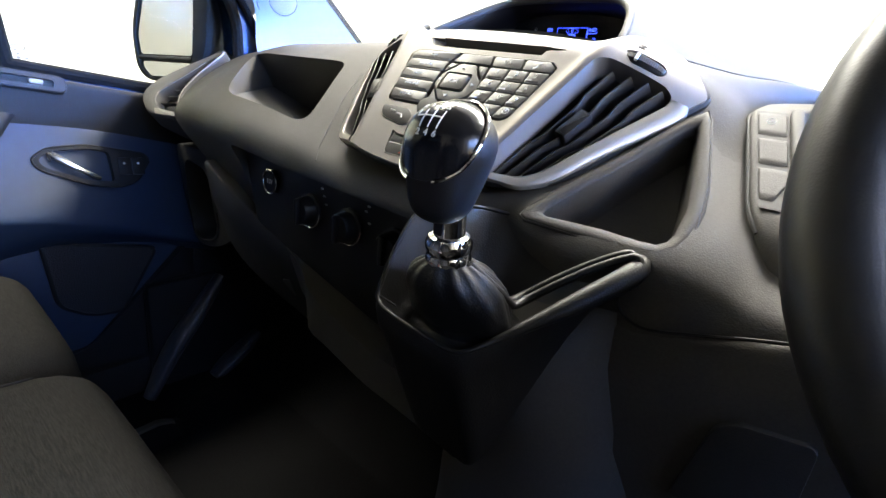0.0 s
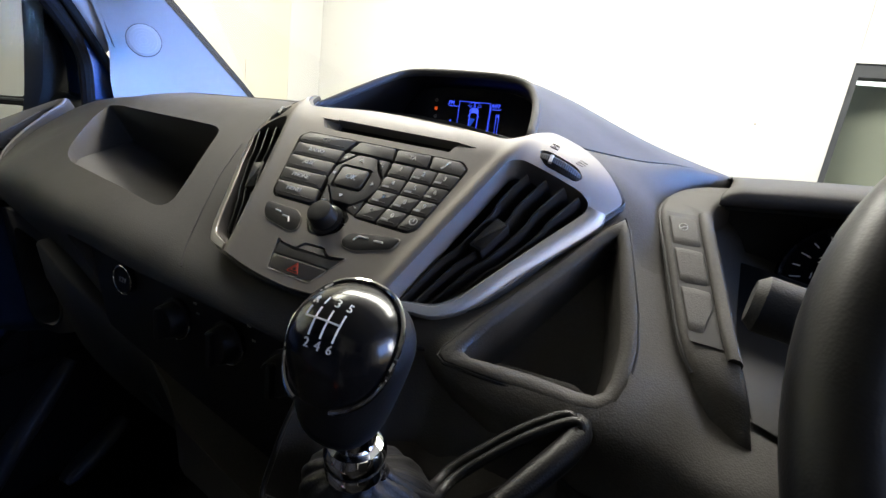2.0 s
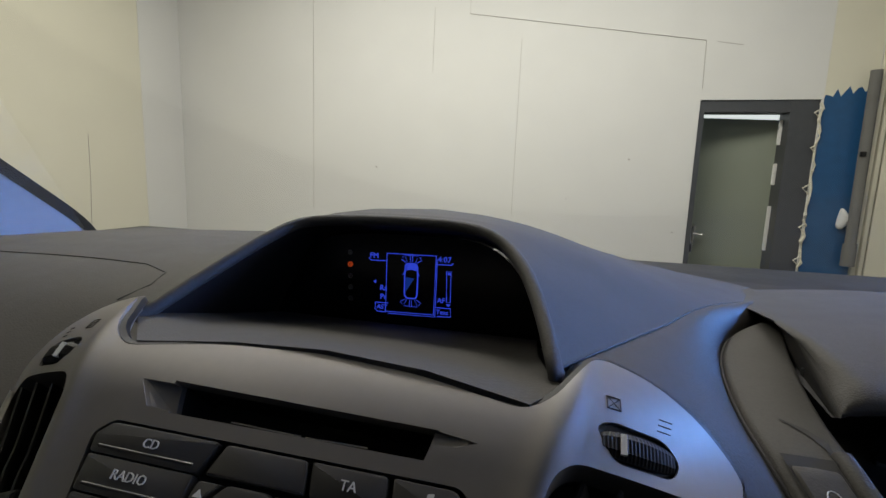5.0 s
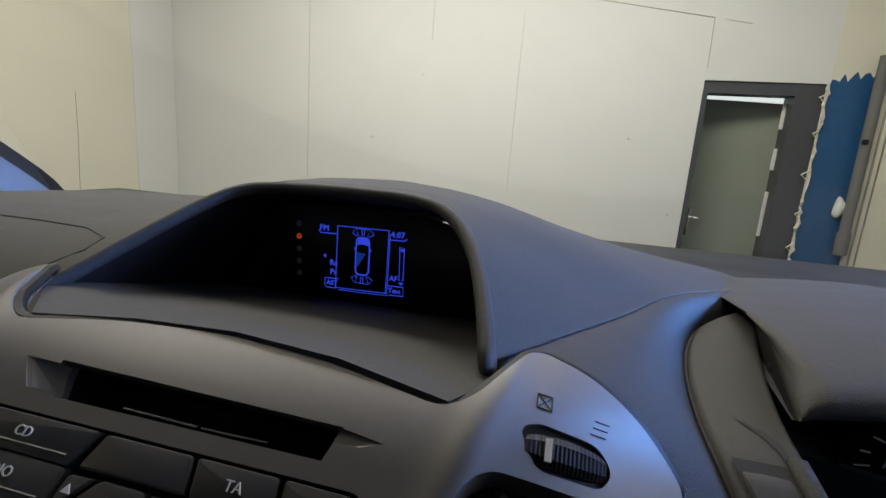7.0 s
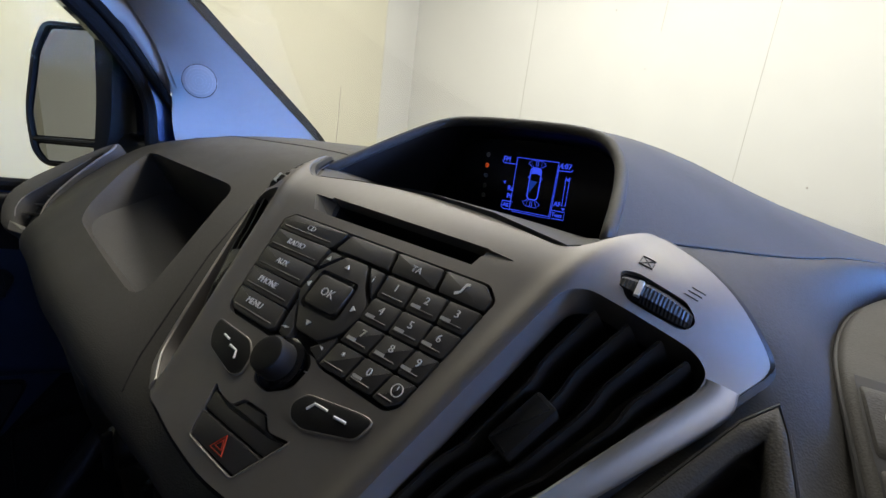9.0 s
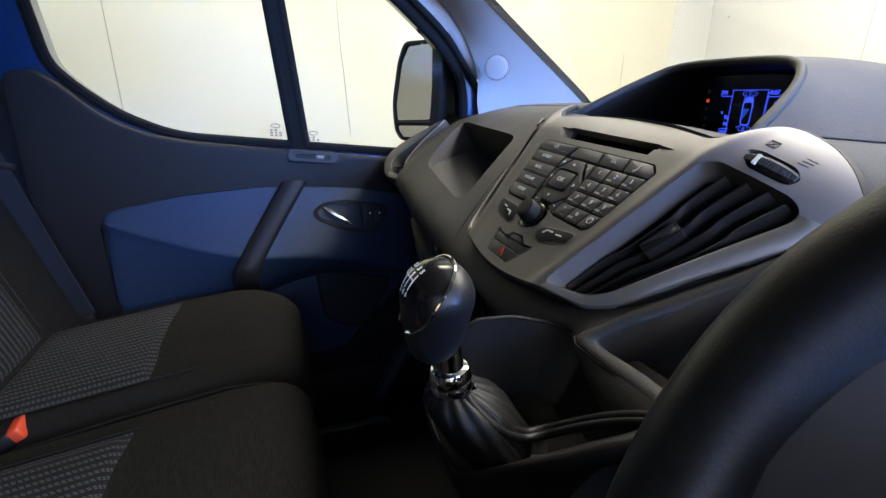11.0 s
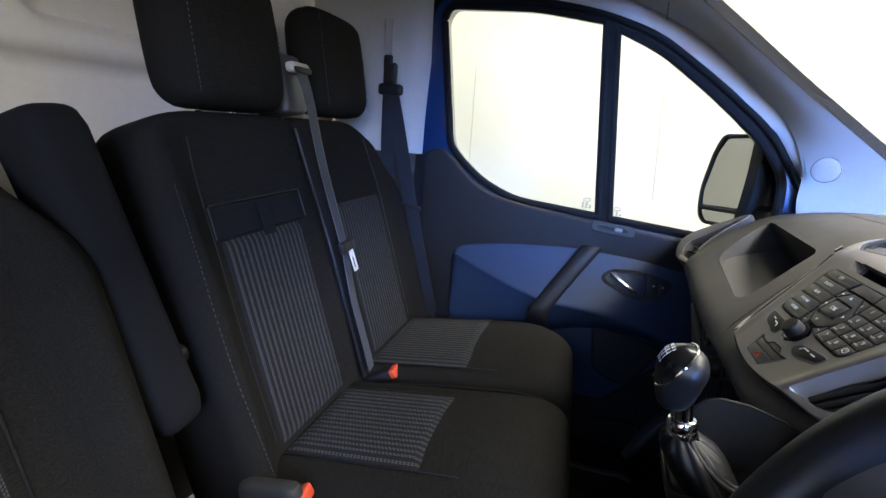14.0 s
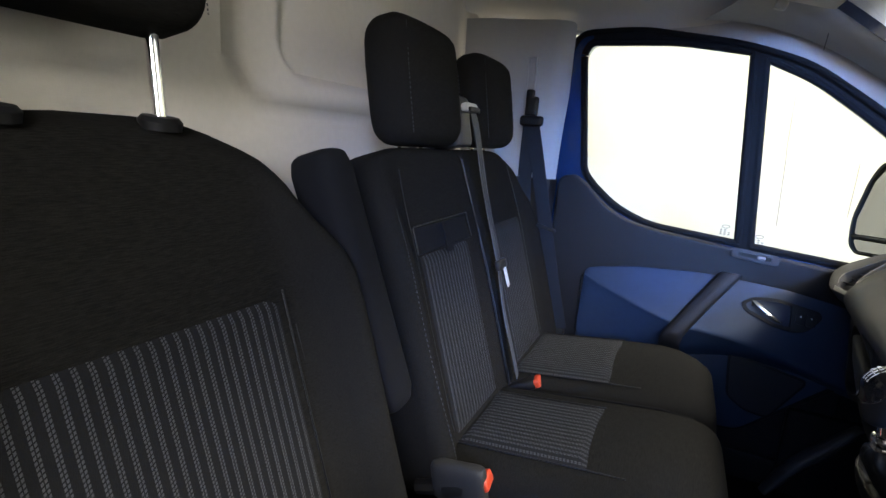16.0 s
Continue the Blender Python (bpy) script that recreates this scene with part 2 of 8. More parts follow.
def finish(name, bm, material, smooth=35):
    me = bpy.data.meshes.new(name)
    bmesh.ops.recalc_face_normals(bm, faces=bm.faces)
    bm.to_mesh(me)
    bm.free()
    me.materials.append(M[material])
    if smooth:
        me.shade_smooth()
        me.set_sharp_from_angle(angle=radians(smooth))
    return me


def thing(name, label, category, group="", kind="", at=(0, 0, 0)):
    ob = new(name)
    ob.empty_display_size = 0.05
    ob.location = at
    return tagged(ob, label, category, group, kind)


def part(name, bm, material, parent=None, label="", smooth=35):
    ob = new(name, finish(name, bm, material, smooth))
    if parent is not None:
        root = parent
        off = Vector((0, 0, 0))
        while root is not None:
            off += root.location
            root = root.parent
        ob.parent = parent
        ob.data.transform(Matrix.Translation(-off))
    return tagged(ob, label)


def solid(name, bm, material, label, category, kind="", group="", smooth=35):
    return tagged(new(name, finish(name, bm, material, smooth)), label, category, group, kind)


def rbox(sx, sy, sz, r=0.01, n=4, m=None, shape=None):
    """A rounded box, centred, with an even grid on its faces so that shape(p) can bend it."""
    bm = bmesh.new()
    bmesh.ops.create_cube(bm, size=2)
    bmesh.ops.subdivide_edges(bm, edges=bm.edges, cuts=n, use_grid_fill=True)
    h = Vector((sx / 2, sy / 2, sz / 2))
    r = min(r, min(h) * 0.999)
    for v in bm.verts:
        p = Vector([math.copysign(min(1.0, abs(c)), c) for c in v.co])
        # spread the grid so that it lies close near the edges
        q = Vector([math.copysign(abs(c) ** 0.6, c) * s for c, s in zip(p, h)])
        core = Vector([max(-(s - r), min(s - r, c)) for c, s in zip(q, h)])
        d = q - core
        v.co = core + d.normalized() * r if d.length > 1e-9 else q
    if shape:
        for v in bm.verts:
            v.co = Vector(shape(v.co.copy()))
    if m:
        bm.transform(m)
    return bm


def box(x0, x1, y0, y1, z0, z1, bevel=0.0):
    bm = bmesh.new()
    bmesh.ops.create_cube(bm, size=1)
    bm.transform(Matrix.Translation(((x0 + x1) / 2, (y0 + y1) / 2, (z0 + z1) / 2)) @ Matrix.Diagonal((abs(x1 - x0), abs(y1 - y0), abs(z1 - z0), 1)))
    if bevel:
        bmesh.ops.bevel(bm, geom=bm.edges, offset=bevel, segments=2, affect="EDGES", profile=0.6)
    return bm


def prism(points, w0, w1, m=None, bevel=0.0, taper=1.0, segs=2):
    """A flat outline (u, v) drawn out from w0 to w1."""
    bm = bmesh.new()
    c = Vector((sum(p[0] for p in points) / len(points), sum(p[1] for p in points) / len(points)))
    lo = [bm.verts.new((p[0], p[1], w0)) for p in points]
    hi = [bm.verts.new((c.x + (p[0] - c.x) * taper, c.y + (p[1] - c.y) * taper, w1)) for p in points]
    bm.faces.new(lo)
    top = bm.faces.new(hi)
    for i in range(len(points)):
        j = (i + 1) % len(points)
        bm.faces.new((lo[i], lo[j], hi[j], hi[i]))
    bmesh.ops.recalc_face_normals(bm, faces=bm.faces)
    if bevel:
        bmesh.ops.bevel(bm, geom=[e for e in top.edges], offset=bevel, segments=segs, affect="EDGES", profile=0.6)
    if m:
        bm.transform(m)
    return bm


def rounded(points, r, n=4):
    """The outline with its corners rounded by radius r (or one radius a corner)."""
    out = []
    k = len(points)
    for i in range(k):
        p, a, b = Vector(points[i][:2]), Vector(points[i - 1][:2]), Vector(points[(i + 1) % k][:2])
        rr = r[i] if isinstance(r, (list, tuple)) else r
        da, db = a - p, b - p
        cut = min(rr, da.length * 0.48, db.length * 0.48)
        s, e = p + da.normalized() * cut, p + db.normalized() * cut
        for j in range(n + 1):
            t = j / n
            q = s * (1 - t) ** 2 + p * 2 * t * (1 - t) + e * t * t
            out.append((q.x, q.y))
    return out


def spline(pts, n):
    """A smooth line of n points through pts."""
    pts = [Vector(p) for p in pts]
    out = []
    for i in range(n):
        t = i / (n - 1) * (len(pts) - 1)
        k = min(int(t), len(pts) - 2)
        f = t - k
        p0, p1, p2, p3 = pts[max(k - 1, 0)], pts[k], pts[k + 1], pts[min(k + 2, len(pts) - 1)]
        out.append(0.5 * (2 * p1 + (p2 - p0) * f + (2 * p0 - 5 * p1 + 4 * p2 - p3) * f * f + (3 * p1 - p0 - 3 * p2 + p3) * f ** 3))
    return out


def loft(rings, closed=True, caps=True, loop=False):
    """A skin over rings that have the same number of points."""
    bm = bmesh.new()
    vs = [[bm.verts.new(p) for p in ring] for ring in rings]
    k = len(vs[0])
    pairs = list(zip(vs, vs[1:])) + ([(vs[-1], vs[0])] if loop else [])
    for a, b in pairs:
        for i in range(k if closed else k - 1):
            j = (i + 1) % k
            bm.faces.new((a[i], a[j], b[j], b[i]))
    if caps and closed and not loop:
        bm.faces.new(vs[0])
        bm.faces.new(vs[-1])
    return bm


def tube(path, r, n=8, closed=False, flat=1.0, up=(0, 0, 1), caps=True):
    """A round (or flattened) bar along a line of points; r may be one radius a point."""
    path = [Vector(p) for p in path]
    rings = []
    k = len(path)
    for i, p in enumerate(path):
        d = path[(i + 1) % k] - path[i - 1] if closed else path[min(i + 1, k - 1)] - path[max(i - 1, 0)]
        d.normalize()
        side = d.cross(Vector(up))
        if side.length < 1e-4:
            side = d.cross(Vector((1, 0, 0.1)))
        side.normalize()
        top = side.cross(d)
        rr = r[i] if isinstance(r, (list, tuple)) else r
        rings.append([p + side * math.cos(a) * rr + top * math.sin(a) * rr * flat for a in (2 * math.pi * j / n for j in range(n))])
    return loft(rings, True, caps, closed)


def lathe(profile, m=None, n=32):
    """A turned body: profile of (radius, height)."""
    rings = [[(r * math.cos(2 * math.pi * j / n), r * math.sin(2 * math.pi * j / n), h) for j in range(n)] for r, h in profile]
    bm = loft(rings)
    if m:
        bm.transform(m)
    return bm


def ribbon(path, width, across, thick=0.0015):
    """A flat band along a path; across gives its width's direction at each point."""
    rings = []
    k = len(path)
    for i, p in enumerate(path):
        p = Vector(p)
        d = (Vector(path[min(i + 1, k - 1)]) - Vector(path[max(i - 1, 0)])).normalized()
        a = Vector(across[i] if isinstance(across, list) else across)
        a = (a - d * a.dot(d)).normalized()
        nn = a.cross(d)
        rings.append([p + a * width / 2 + nn * thick / 2, p - a * width / 2 + nn * thick / 2, p - a * width / 2 - nn * thick / 2, p + a * width / 2 - nn * thick / 2])
    return loft(rings)


def joined(*bms):
    out = bmesh.new()
    for b in bms:
        me = bpy.data.meshes.new("tmp")
        b.to_mesh(me)
        b.free()
        out.from_mesh(me)
        bpy.data.meshes.remove(me)
    return out


def cut(bm, *cutters):
    """bm less the cutters, as a new bmesh."""
    def as_object(b):
        bmesh.ops.recalc_face_normals(b, faces=b.faces)
        if b.calc_volume(signed=True) < 0:
            bmesh.ops.reverse_faces(b, faces=b.faces)
        me = bpy.data.meshes.new("tmp")
        b.to_mesh(me)
        b.free()
        return new("tmp", me)
    ob = as_object(bm)
    tools = [as_object(c) for c in cutters]
    for t in tools:
        md = ob.modifiers.new("cut", "BOOLEAN")
        md.operation, md.solver, md.object = "DIFFERENCE", "EXACT", t
    got = bpy.data.meshes.new_from_object(ob.evaluated_get(bpy.context.evaluated_depsgraph_get()))
    out = bmesh.new()
    out.from_mesh(got)
    for o in (ob, *tools):
        me = o.data
        bpy.data.objects.remove(o)
        bpy.data.meshes.remove(me)
    bpy.data.meshes.remove(got)
    return out


def frame_of(o, u, v):
    u, v = Vector(u).normalized(), Vector(v)
    w = u.cross(v).normalized()
    v = w.cross(u)
    return Matrix.Translation(o) @ Matrix((u, v, w)).transposed().to_4x4()


def lettering(text, size, m, depth=0.0004, align="CENTER"):
    """Text as a thin raised mesh in the plane of m."""
    c = bpy.data.curves.new("tmp", "FONT")
    c.body, c.size, c.align_x, c.align_y, c.extrude, c.resolution_u = text, size, align, "CENTER", depth, 2
    ob = new("tmp", c)
    me = bpy.data.meshes.new_from_object(ob.evaluated_get(bpy.context.evaluated_depsgraph_get()))
    bpy.data.objects.remove(ob)
    bpy.data.curves.remove(c)
    bm = bmesh.new()
    bm.from_mesh(me)
    bpy.data.meshes.remove(me)
    bm.transform(m)
    return bm

# ---- the garage round the van ----
FRONT, LEFT, RIGHT, BACK, GROUND, TOP = 3.9, -3.085, 2.35, -4.5, -0.62, 2.9
solid("ground", box(LEFT - 0.2, RIGHT + 3, BACK - 0.2, FRONT + 2.5, GROUND - 0.2, GROUND), "concrete", "worn grey concrete garage floor", "floor", "structure", smooth=0)
solid("ceiling_garage", box(LEFT - 0.2, RIGHT + 0.2, BACK - 0.2, FRONT + 0.2, TOP, TOP + 0.2), "wall", "pale painted garage ceiling", "ceiling", "structure", smooth=0)
wall_left = solid("wall_left", box(LEFT - 0.2, LEFT, BACK, FRONT + 0.2, GROUND, TOP), "wall_warm", "cream plastered garage side wall", "wall", "structure", smooth=0)
solid("wall_back", box(LEFT - 0.2, RIGHT + 0.2, BACK - 0.2, BACK, GROUND, TOP), "wall", "pale plastered garage rear wall", "wall", "structure", smooth=0)
DX0, DX1, DZ = 0.957, 1.640, 1.443
front_wall = solid("wall_front", cut(box(LEFT, RIGHT, FRONT, FRONT + 0.2, GROUND, TOP), box(DX0, DX1, FRONT - 0.1, FRONT + 0.3, GROUND - 0.1, DZ)), "wall", "white plastered garage wall with fine cracks and pencil lines", "wall", "structure", smooth=0)
solid("wall_right", cut(box(RIGHT, RIGHT + 0.2, BACK, FRONT + 0.2, GROUND, TOP), box(RIGHT - 0.1, RIGHT + 0.3, -0.5, 2.2, GROUND - 0.1, 2.2)), "wall", "pale garage wall with a wide open doorway", "wall", "structure", smooth=0)


def wall_line(points, name="crack", r=0.003, y=FRONT - 0.0005):
    return part(name, tube([(x, y + random.uniform(-0.0008, 0.0008), z) for x, z in points], r, 4), "line", front_wall)


random.seed(4)
wall_line([(-0.599, 2.25), (-0.599, 2.044), (0.20, 1.925), (0.952, 1.813)], "pencil_line", 0.0024)
wall_line([(0.953, 1.813), (0.957, 1.64), (0.960, 1.513)], "pencil_line", 0.0018)
wall_line([(1.02, 1.803), (1.17, 1.779)], "pencil_line", 0.0018)
wall_line([(-1.835, 2.3), (-1.838, 1.4), (-1.842, 0.6)], "board_joint", 0.0015)
wall_line([(-0.860, 2.1), (-0.862, 1.9), (-0.866, 1.65)], "board_joint", 0.0012)
wall_line([(-0.224, 1.86), (-0.228, 1.3), (-0.232, 0.62)], "board_joint", 0.0012)
for x, z in ((-2.907, 1.382), (-0.92, 1.414), (0.152, 0.766), (0.87, 0.565), (0.55, 1.05), (-1.3, 0.95), (-0.55, 0.50), (-1.2, 1.8), (-2.3, 0.80)):
    part("scuff", lathe([(0.0, 0.0), (0.009, 0.0), (0.007, 0.002), (0.0, 0.002)], frame_of((x, FRONT, z), (1, 0, 0), (0, 0, 1)) @ Matrix.Scale(random.uniform(0.5, 1.0), 4), 8), "line", front_wall)

# thin cracks on the side wall
solid("trim_corner_board", box(LEFT, LEFT + 0.004, 3.50, FRONT - 0.002, GROUND, TOP - 0.002), "wall", "white painted strip of the side wall at the corner", "trim", "structure", smooth=0)
for pts in ([(3.045, 1.10), (3.040, 0.8), (3.020, 0.40)], [(0.735, 1.36), (0.745, 1.02), (0.752, 0.95), (0.775, 0.5)], [(-0.594, 1.4), (-0.60, 0.6)], [(1.137, 0.95), (1.137, 0.6)]):
    part("crack", tube([(LEFT + 0.0005, y, z) for y, z in pts], 0.0025, 4), "line", wall_left)

# grey steel door frame and the half-open leaf
gate = thing("garage_side_door", "grey-green steel side door standing slightly open", "door", at=(1.34, FRONT + 0.1, GROUND))
part("door_frame", joined(box(DX0, DX0 + 0.035, FRONT + 0.012, FRONT + 0.14, GROUND, DZ), box(DX1 - 0.155, DX1, FRONT + 0.010, FRONT + 0.16, GROUND, DZ), box(DX0 + 0.035, DX1 - 0.155, FRONT + 0.012, FRONT + 0.14, DZ - 0.075, DZ)), "frame", gate, "scuffed grey steel door frame")
LEAF = Matrix.Translation((DX1 - 0.150, FRONT + 0.15, GROUND)) @ pose(0, 0, 0, 0, 3.4, -14)
part("leaf", rbox(0.60, 0.045, DZ - GROUND - 0.12, 0.006, 3, LEAF @ pose(-0.298, 0.02, (DZ - GROUND - 0.12) / 2 + 0.01)), "gdoor", gate, "plain grey-green door leaf")
lever = part("lock_plate", rbox(0.030, 0.012, 0.20, 0.005, 3, LEAF @ pose(-0.508, -0.008, 1.10)), "bright", gate, "silver lever lock plate")
part("lever", tube([LEAF @ Vector(p) for p in ((-0.508, -0.012, 1.14), (-0.508, -0.05, 1.14), (-0.44, -0.052, 1.14))], 0.008, 8), "bright", lever)
part("keyhole", rbox(0.022, 0.016, 0.060, 0.004, 3, LEAF @ pose(-0.508, -0.010, 1.03)), "black", lever)
for z0, z1 in ((1.72, 1.88), (1.46, 1.60), (1.02, 1.32), (0.6, 0.8)):
    part("seal_strip", rbox(0.022, 0.014, z1 - z0, 0.004, 3, pose(DX1 - 0.166, FRONT + 0.10, GROUND + (z0 + z1) / 2 + 0.07)), "wall", gate, "pale foam strip on the jamb")
solid("backdrop", box(DX0 - 1.5, DX1 + 1.5, FRONT + 2.2, FRONT + 2.25, GROUND, TOP + 1), "sky_glow", "bright daylight beyond the side door", "backdrop", "structure", smooth=0)

# torn foam and blue paint beside the frame, pipe and fillet
random.seed(9)
top_edge = [(1.655 + 0.25 * i / 12, 1.47 + 0.030 * random.uniform(-1, 1) + 0.05 * i / 12) for i in range(13)]
part("blue_paint", prism([(1.650, GROUND)] + [(1.650, 1.40)] + top_edge + [(1.955, GROUND)], 0.0, 0.003, frame_of((0, FRONT - 0.0005, 0), (1, 0, 0), (0, 0, 1))), "bluewall", front_wall, "patch of old blue wall paint", smooth=0)
ragged = []
for i in range(60):
    z = GROUND + (1.42 - GROUND) * i / 59
    ragged.append((1.642 + 0.010 * random.uniform(-1, 1), FRONT - 0.012 + 0.006 * random.uniform(-1, 1), z))
part("torn_foam", tube(ragged, [0.004 + 0.009 * random.random() ** 2 for _ in ragged], 6), "wall_warm", front_wall, "torn pale foam along the frame", smooth=0)
for z, l in ((1.33, 0.06), (1.12, 0.05), (0.86, 0.07), (0.62, 0.05), (0.40, 0.06)):
    part("foam_shred", tube([(1.64, FRONT - 0.01, z), (1.64 - l * 0.6, FRONT - 0.02, z + l * 0.5), (1.64 + l * 0.1, FRONT - 0.015, z + l)], [0.008, 0.006, 0.003], 5), "wall_warm", front_wall)
blob = bmesh.new()
bmesh.ops.create_icosphere(blob, subdivisions=3, radius=1)
for v in blob.verts:
    k = 1 + 0.22 * math.sin(v.co.x * 3 + v.co.z * 4) + 0.12 * math.sin(v.co.z * 7)
    v.co = Vector((1.845 + v.co.x * 0.034 * k, FRONT - 0.02 + v.co.y * 0.03, 0.715 + v.co.z * 0.062 * k))
part("foam_blob", blob, "wall", front_wall, "white blob of dried foam", smooth=80)
pipe = thing("wall_pipe", "grey plastic pipe clipped to the garage wall", "pipe", at=(2.0, FRONT - 0.05, GROUND))
part("pipe_run", tube([(1.880, FRONT - 0.05, 1.60), (1.884, FRONT - 0.05, 1.05), (1.888, FRONT - 0.05, 0.52)], 0.030, 14), "concrete", pipe)
part("pipe_socket", tube([(1.887, FRONT - 0.05, 0.56), (1.889, FRONT - 0.05, 0.42)], 0.038, 14), "concrete", pipe)
part("pipe_clip", rbox(0.03, 0.02, 0.03, 0.004, 3, pose(1.865, FRONT - 0.075, 1.11)), "black", pipe)
solid("trim_wall_channel", joined(box(1.925, 1.950, FRONT - 0.03, FRONT - 0.001, GROUND, TOP, 0.004), box(1.962, 1.985, FRONT - 0.03, FRONT - 0.001, GROUND, TOP, 0.004)), "wall_warm", "two cream upright channels on the wall", "trim", "structure")
solid("trim_wall_board", box(2.000, 2.345, FRONT - 0.02, FRONT - 0.002, GROUND, 2.2, 0.003), "wall_warm", "cream board fixed to the garage wall", "trim", "structure")
solid("trim_wall_strip", box(1.651, 1.920, FRONT - 0.0025, FRONT - 0.0004, 1.45, TOP, 0.0), "wall_warm", "cream strip of bare wall beside the white board", "trim", "structure", smooth=0)

# ---- dashboard ----
# side-on lines of the dashboard (y, z) at stations across the van, from the windscreen down to the knees
STATIONS = [
    (-0.80, [(1.00, .735), (.85, .745), (.73, .715), (.65, .675), (.60, .635), (.625, .60), (.655, .57), (.71, .51), (.75, .46)]),
    (-0.66, [(1.02, .765), (.86, .775), (.72, .757), (.65, .725), (.575, .670), (.548, .63), (.585, .58), (.632, .52), (.685, .46)]),
    (-0.52, [(1.04, .780), (.87, .788), (.73, .778), (.655, .750), (.56, .692), (.507, .645), (.535, .59), (.595, .52), (.650, .46)]),
    (-0.30, [(1.06, .785), (.88, .795), (.73, .785), (.645, .750), (.54, .685), (.485, .645), (.497, .60), (.530, .52), (.572, .455)]),
    (-0.19, [(1.07, .785), (.88, .797), (.73, .785), (.648, .745), (.540, .678), (.482, .640), (.484, .60), (.498, .52), (.515, .45)]),
    (-0.12, [(1.08, .775), (.88, .755), (.75, .750), (.650, .758), (.545, .672), (.484, .634), (.480, .60), (.475, .52), (.475, .44)]),
    (0.0, [(1.08, .770), (.88, .745), (.75, .738), (.650, .760), (.545, .672), (.484, .630), (.476, .60), (.47, .52), (.465, .43)]),
    (0.070, [(1.08, .775), (.88, .755), (.75, .746), (.650, .758), (.545, .674), (.488, .634), (.480, .60), (.475, .52), (.470, .42)]),
    (0.100, [(1.08, .775), (.88, .758), (.75, .748), (.650, .756), (.548, .676), (.500, .641), (.515, .60), (.51, .52), (.50, .42)]),
    (0.128, [(1.07, .765), (.88, .762), (.72, .768), (.660, .760), (.552, .678), (.492, .638), (.500, .60), (.51, .52), (.50, .42)]),
    (0.162, [(1.07, .765), (.88, .755), (.74, .752), (.665, .742), (.556, .681), (.490, .636), (.490, .60), (.50, .515), (.49, .42)]),
    (0.20, [(1.07, .765), (.88, .752), (.79, .745), (.665, .730), (.560, .684), (.489, .636), (.487, .60), (.49, .51), (.480, .42)]),
    (0.222, [(1.07, .762), (.88, .748), (.800, .736), (.680, .718), (.575, .681), (.492, .638), (.486, .60), (.485, .51), (.480, .42)]),
    (0.26, [(1.06, .758), (.88, .745), (.78, .728), (.695, .708), (.610, .680), (.515, .640), (.487, .60), (.495, .50), (.49, .42)]),
    (0.272, [(1.06, .756), (.88, .742), (.80, .727), (.730, .705), (.640, .668), (.522, .634), (.486, .595), (.50, .50), (.49, .42)]),
    (0.30, [(1.05, .752), (.88, .742), (.83, .725), (.800, .690), (.700, .650), (.528, .632), (.486, .595), (.490, .50), (.49, .42)]),
    (0.40, [(1.05, .750), (.88, .742), (.84, .725), (.810, .680), (.700, .640), (.560, .605), (.52, .57), (.51, .50), (.50, .42)]),
    (0.62, [(1.03, .755), (.88, .750), (.84, .730), (.810, .680), (.700, .640), (.560, .605), (.52, .57), (.51, .50), (.50, .42)]),
    (0.80, [(1.00, .735), (.85, .745), (.76, .715), (.68, .675), (.60, .635), (.56, .60), (.55, .56), (.56, .48), (.60, .43)]),
]


def dash_profile(x):
    """The line at any x, smooth from station to station."""
    i = max(0, min(len(STATIONS) - 2, sum(s[0] <= x for s in STATIONS) - 1))
    f = (x - STATIONS[i][0]) / (STATIONS[i + 1][0] - STATIONS[i][0])
    f = max(0.0, min(1.0, f))
    f = f * f * (3 - 2 * f) * 0.5 + f * 0.5
    return [(a[0] * (1 - f) + b[0] * f, a[1] * (1 - f) + b[1] * f) for a, b in zip(STATIONS[i][1], STATIONS[i + 1][1])]


def dash_ring(x):
    line = spline([(0, *p) for p in dash_profile(x)], 49)
    ring = [(x, p.y, p.z) for p in line]
    return ring + [(x, 0.80, 0.47), (x, 1.02, 0.52), (x, 1.10, 0.62), (x, 1.10, 0.74)]


PANEL = frame_of((-0.004, 0.60, 0.77), (1, 0.031, -0.031), (0, 1, 1))


def on_panel(u, v, w=0.0):
    return PANEL @ Vector((u, v, w))


dashboard = thing("dashboard", "dark grey soft plastic van dashboard with open storage pockets", "dashboard", at=(0, 0.8, 0.4))
xs = [-0.80 + 1.60 * i / 110 for i in range(111)]
# the passenger's open pocket, the driver's cubby and the sunk heater panel are cut out of the body
face_pocket = frame_of((-0.38, 0.585, 0.708), (1, 0, 0), (0, 0.86, 0.51))
pocket_cut = prism(rounded([(-0.18, 0.088), (0.095, 0.066), (0.165, -0.072), (-0.075, -0.042)], [.012, .018, .03, .04], 5), -0.14, 0.06, taper=1.06)
for vert in pocket_cut.verts:
    if vert.co.z < 0:
        # a slanting floor: shallow at the near door-side corner, deep at the far one
        vert.co.z = -(0.008 + 0.78 * max(0.0, 0.42 * vert.co.x + 0.907 * vert.co.y + 0.0696))
pocket_cut.transform(face_pocket)
CUBBY = frame_of((0.18, 0.5433, 0.6743), (1, 0, -0.098), (0, 0.81, 0.585))
CUBBY_OUT = [(0.013, 0.103), (0.019, 0.092), (0.029, 0.065), (0.0446, 0.020), (0.051, -0.007), (0.0525, -0.033), (0.050, -0.046), (0.042, -0.056), (0.030, -0.0600), (0.0, -0.0625), (-0.030, -0.0655), (-0.053, -0.0675), (-0.0585, -0.0645), (-0.0580, -0.058), (-0.048, -0.031), (-0.018, 0.036), (0.003, 0.088)]
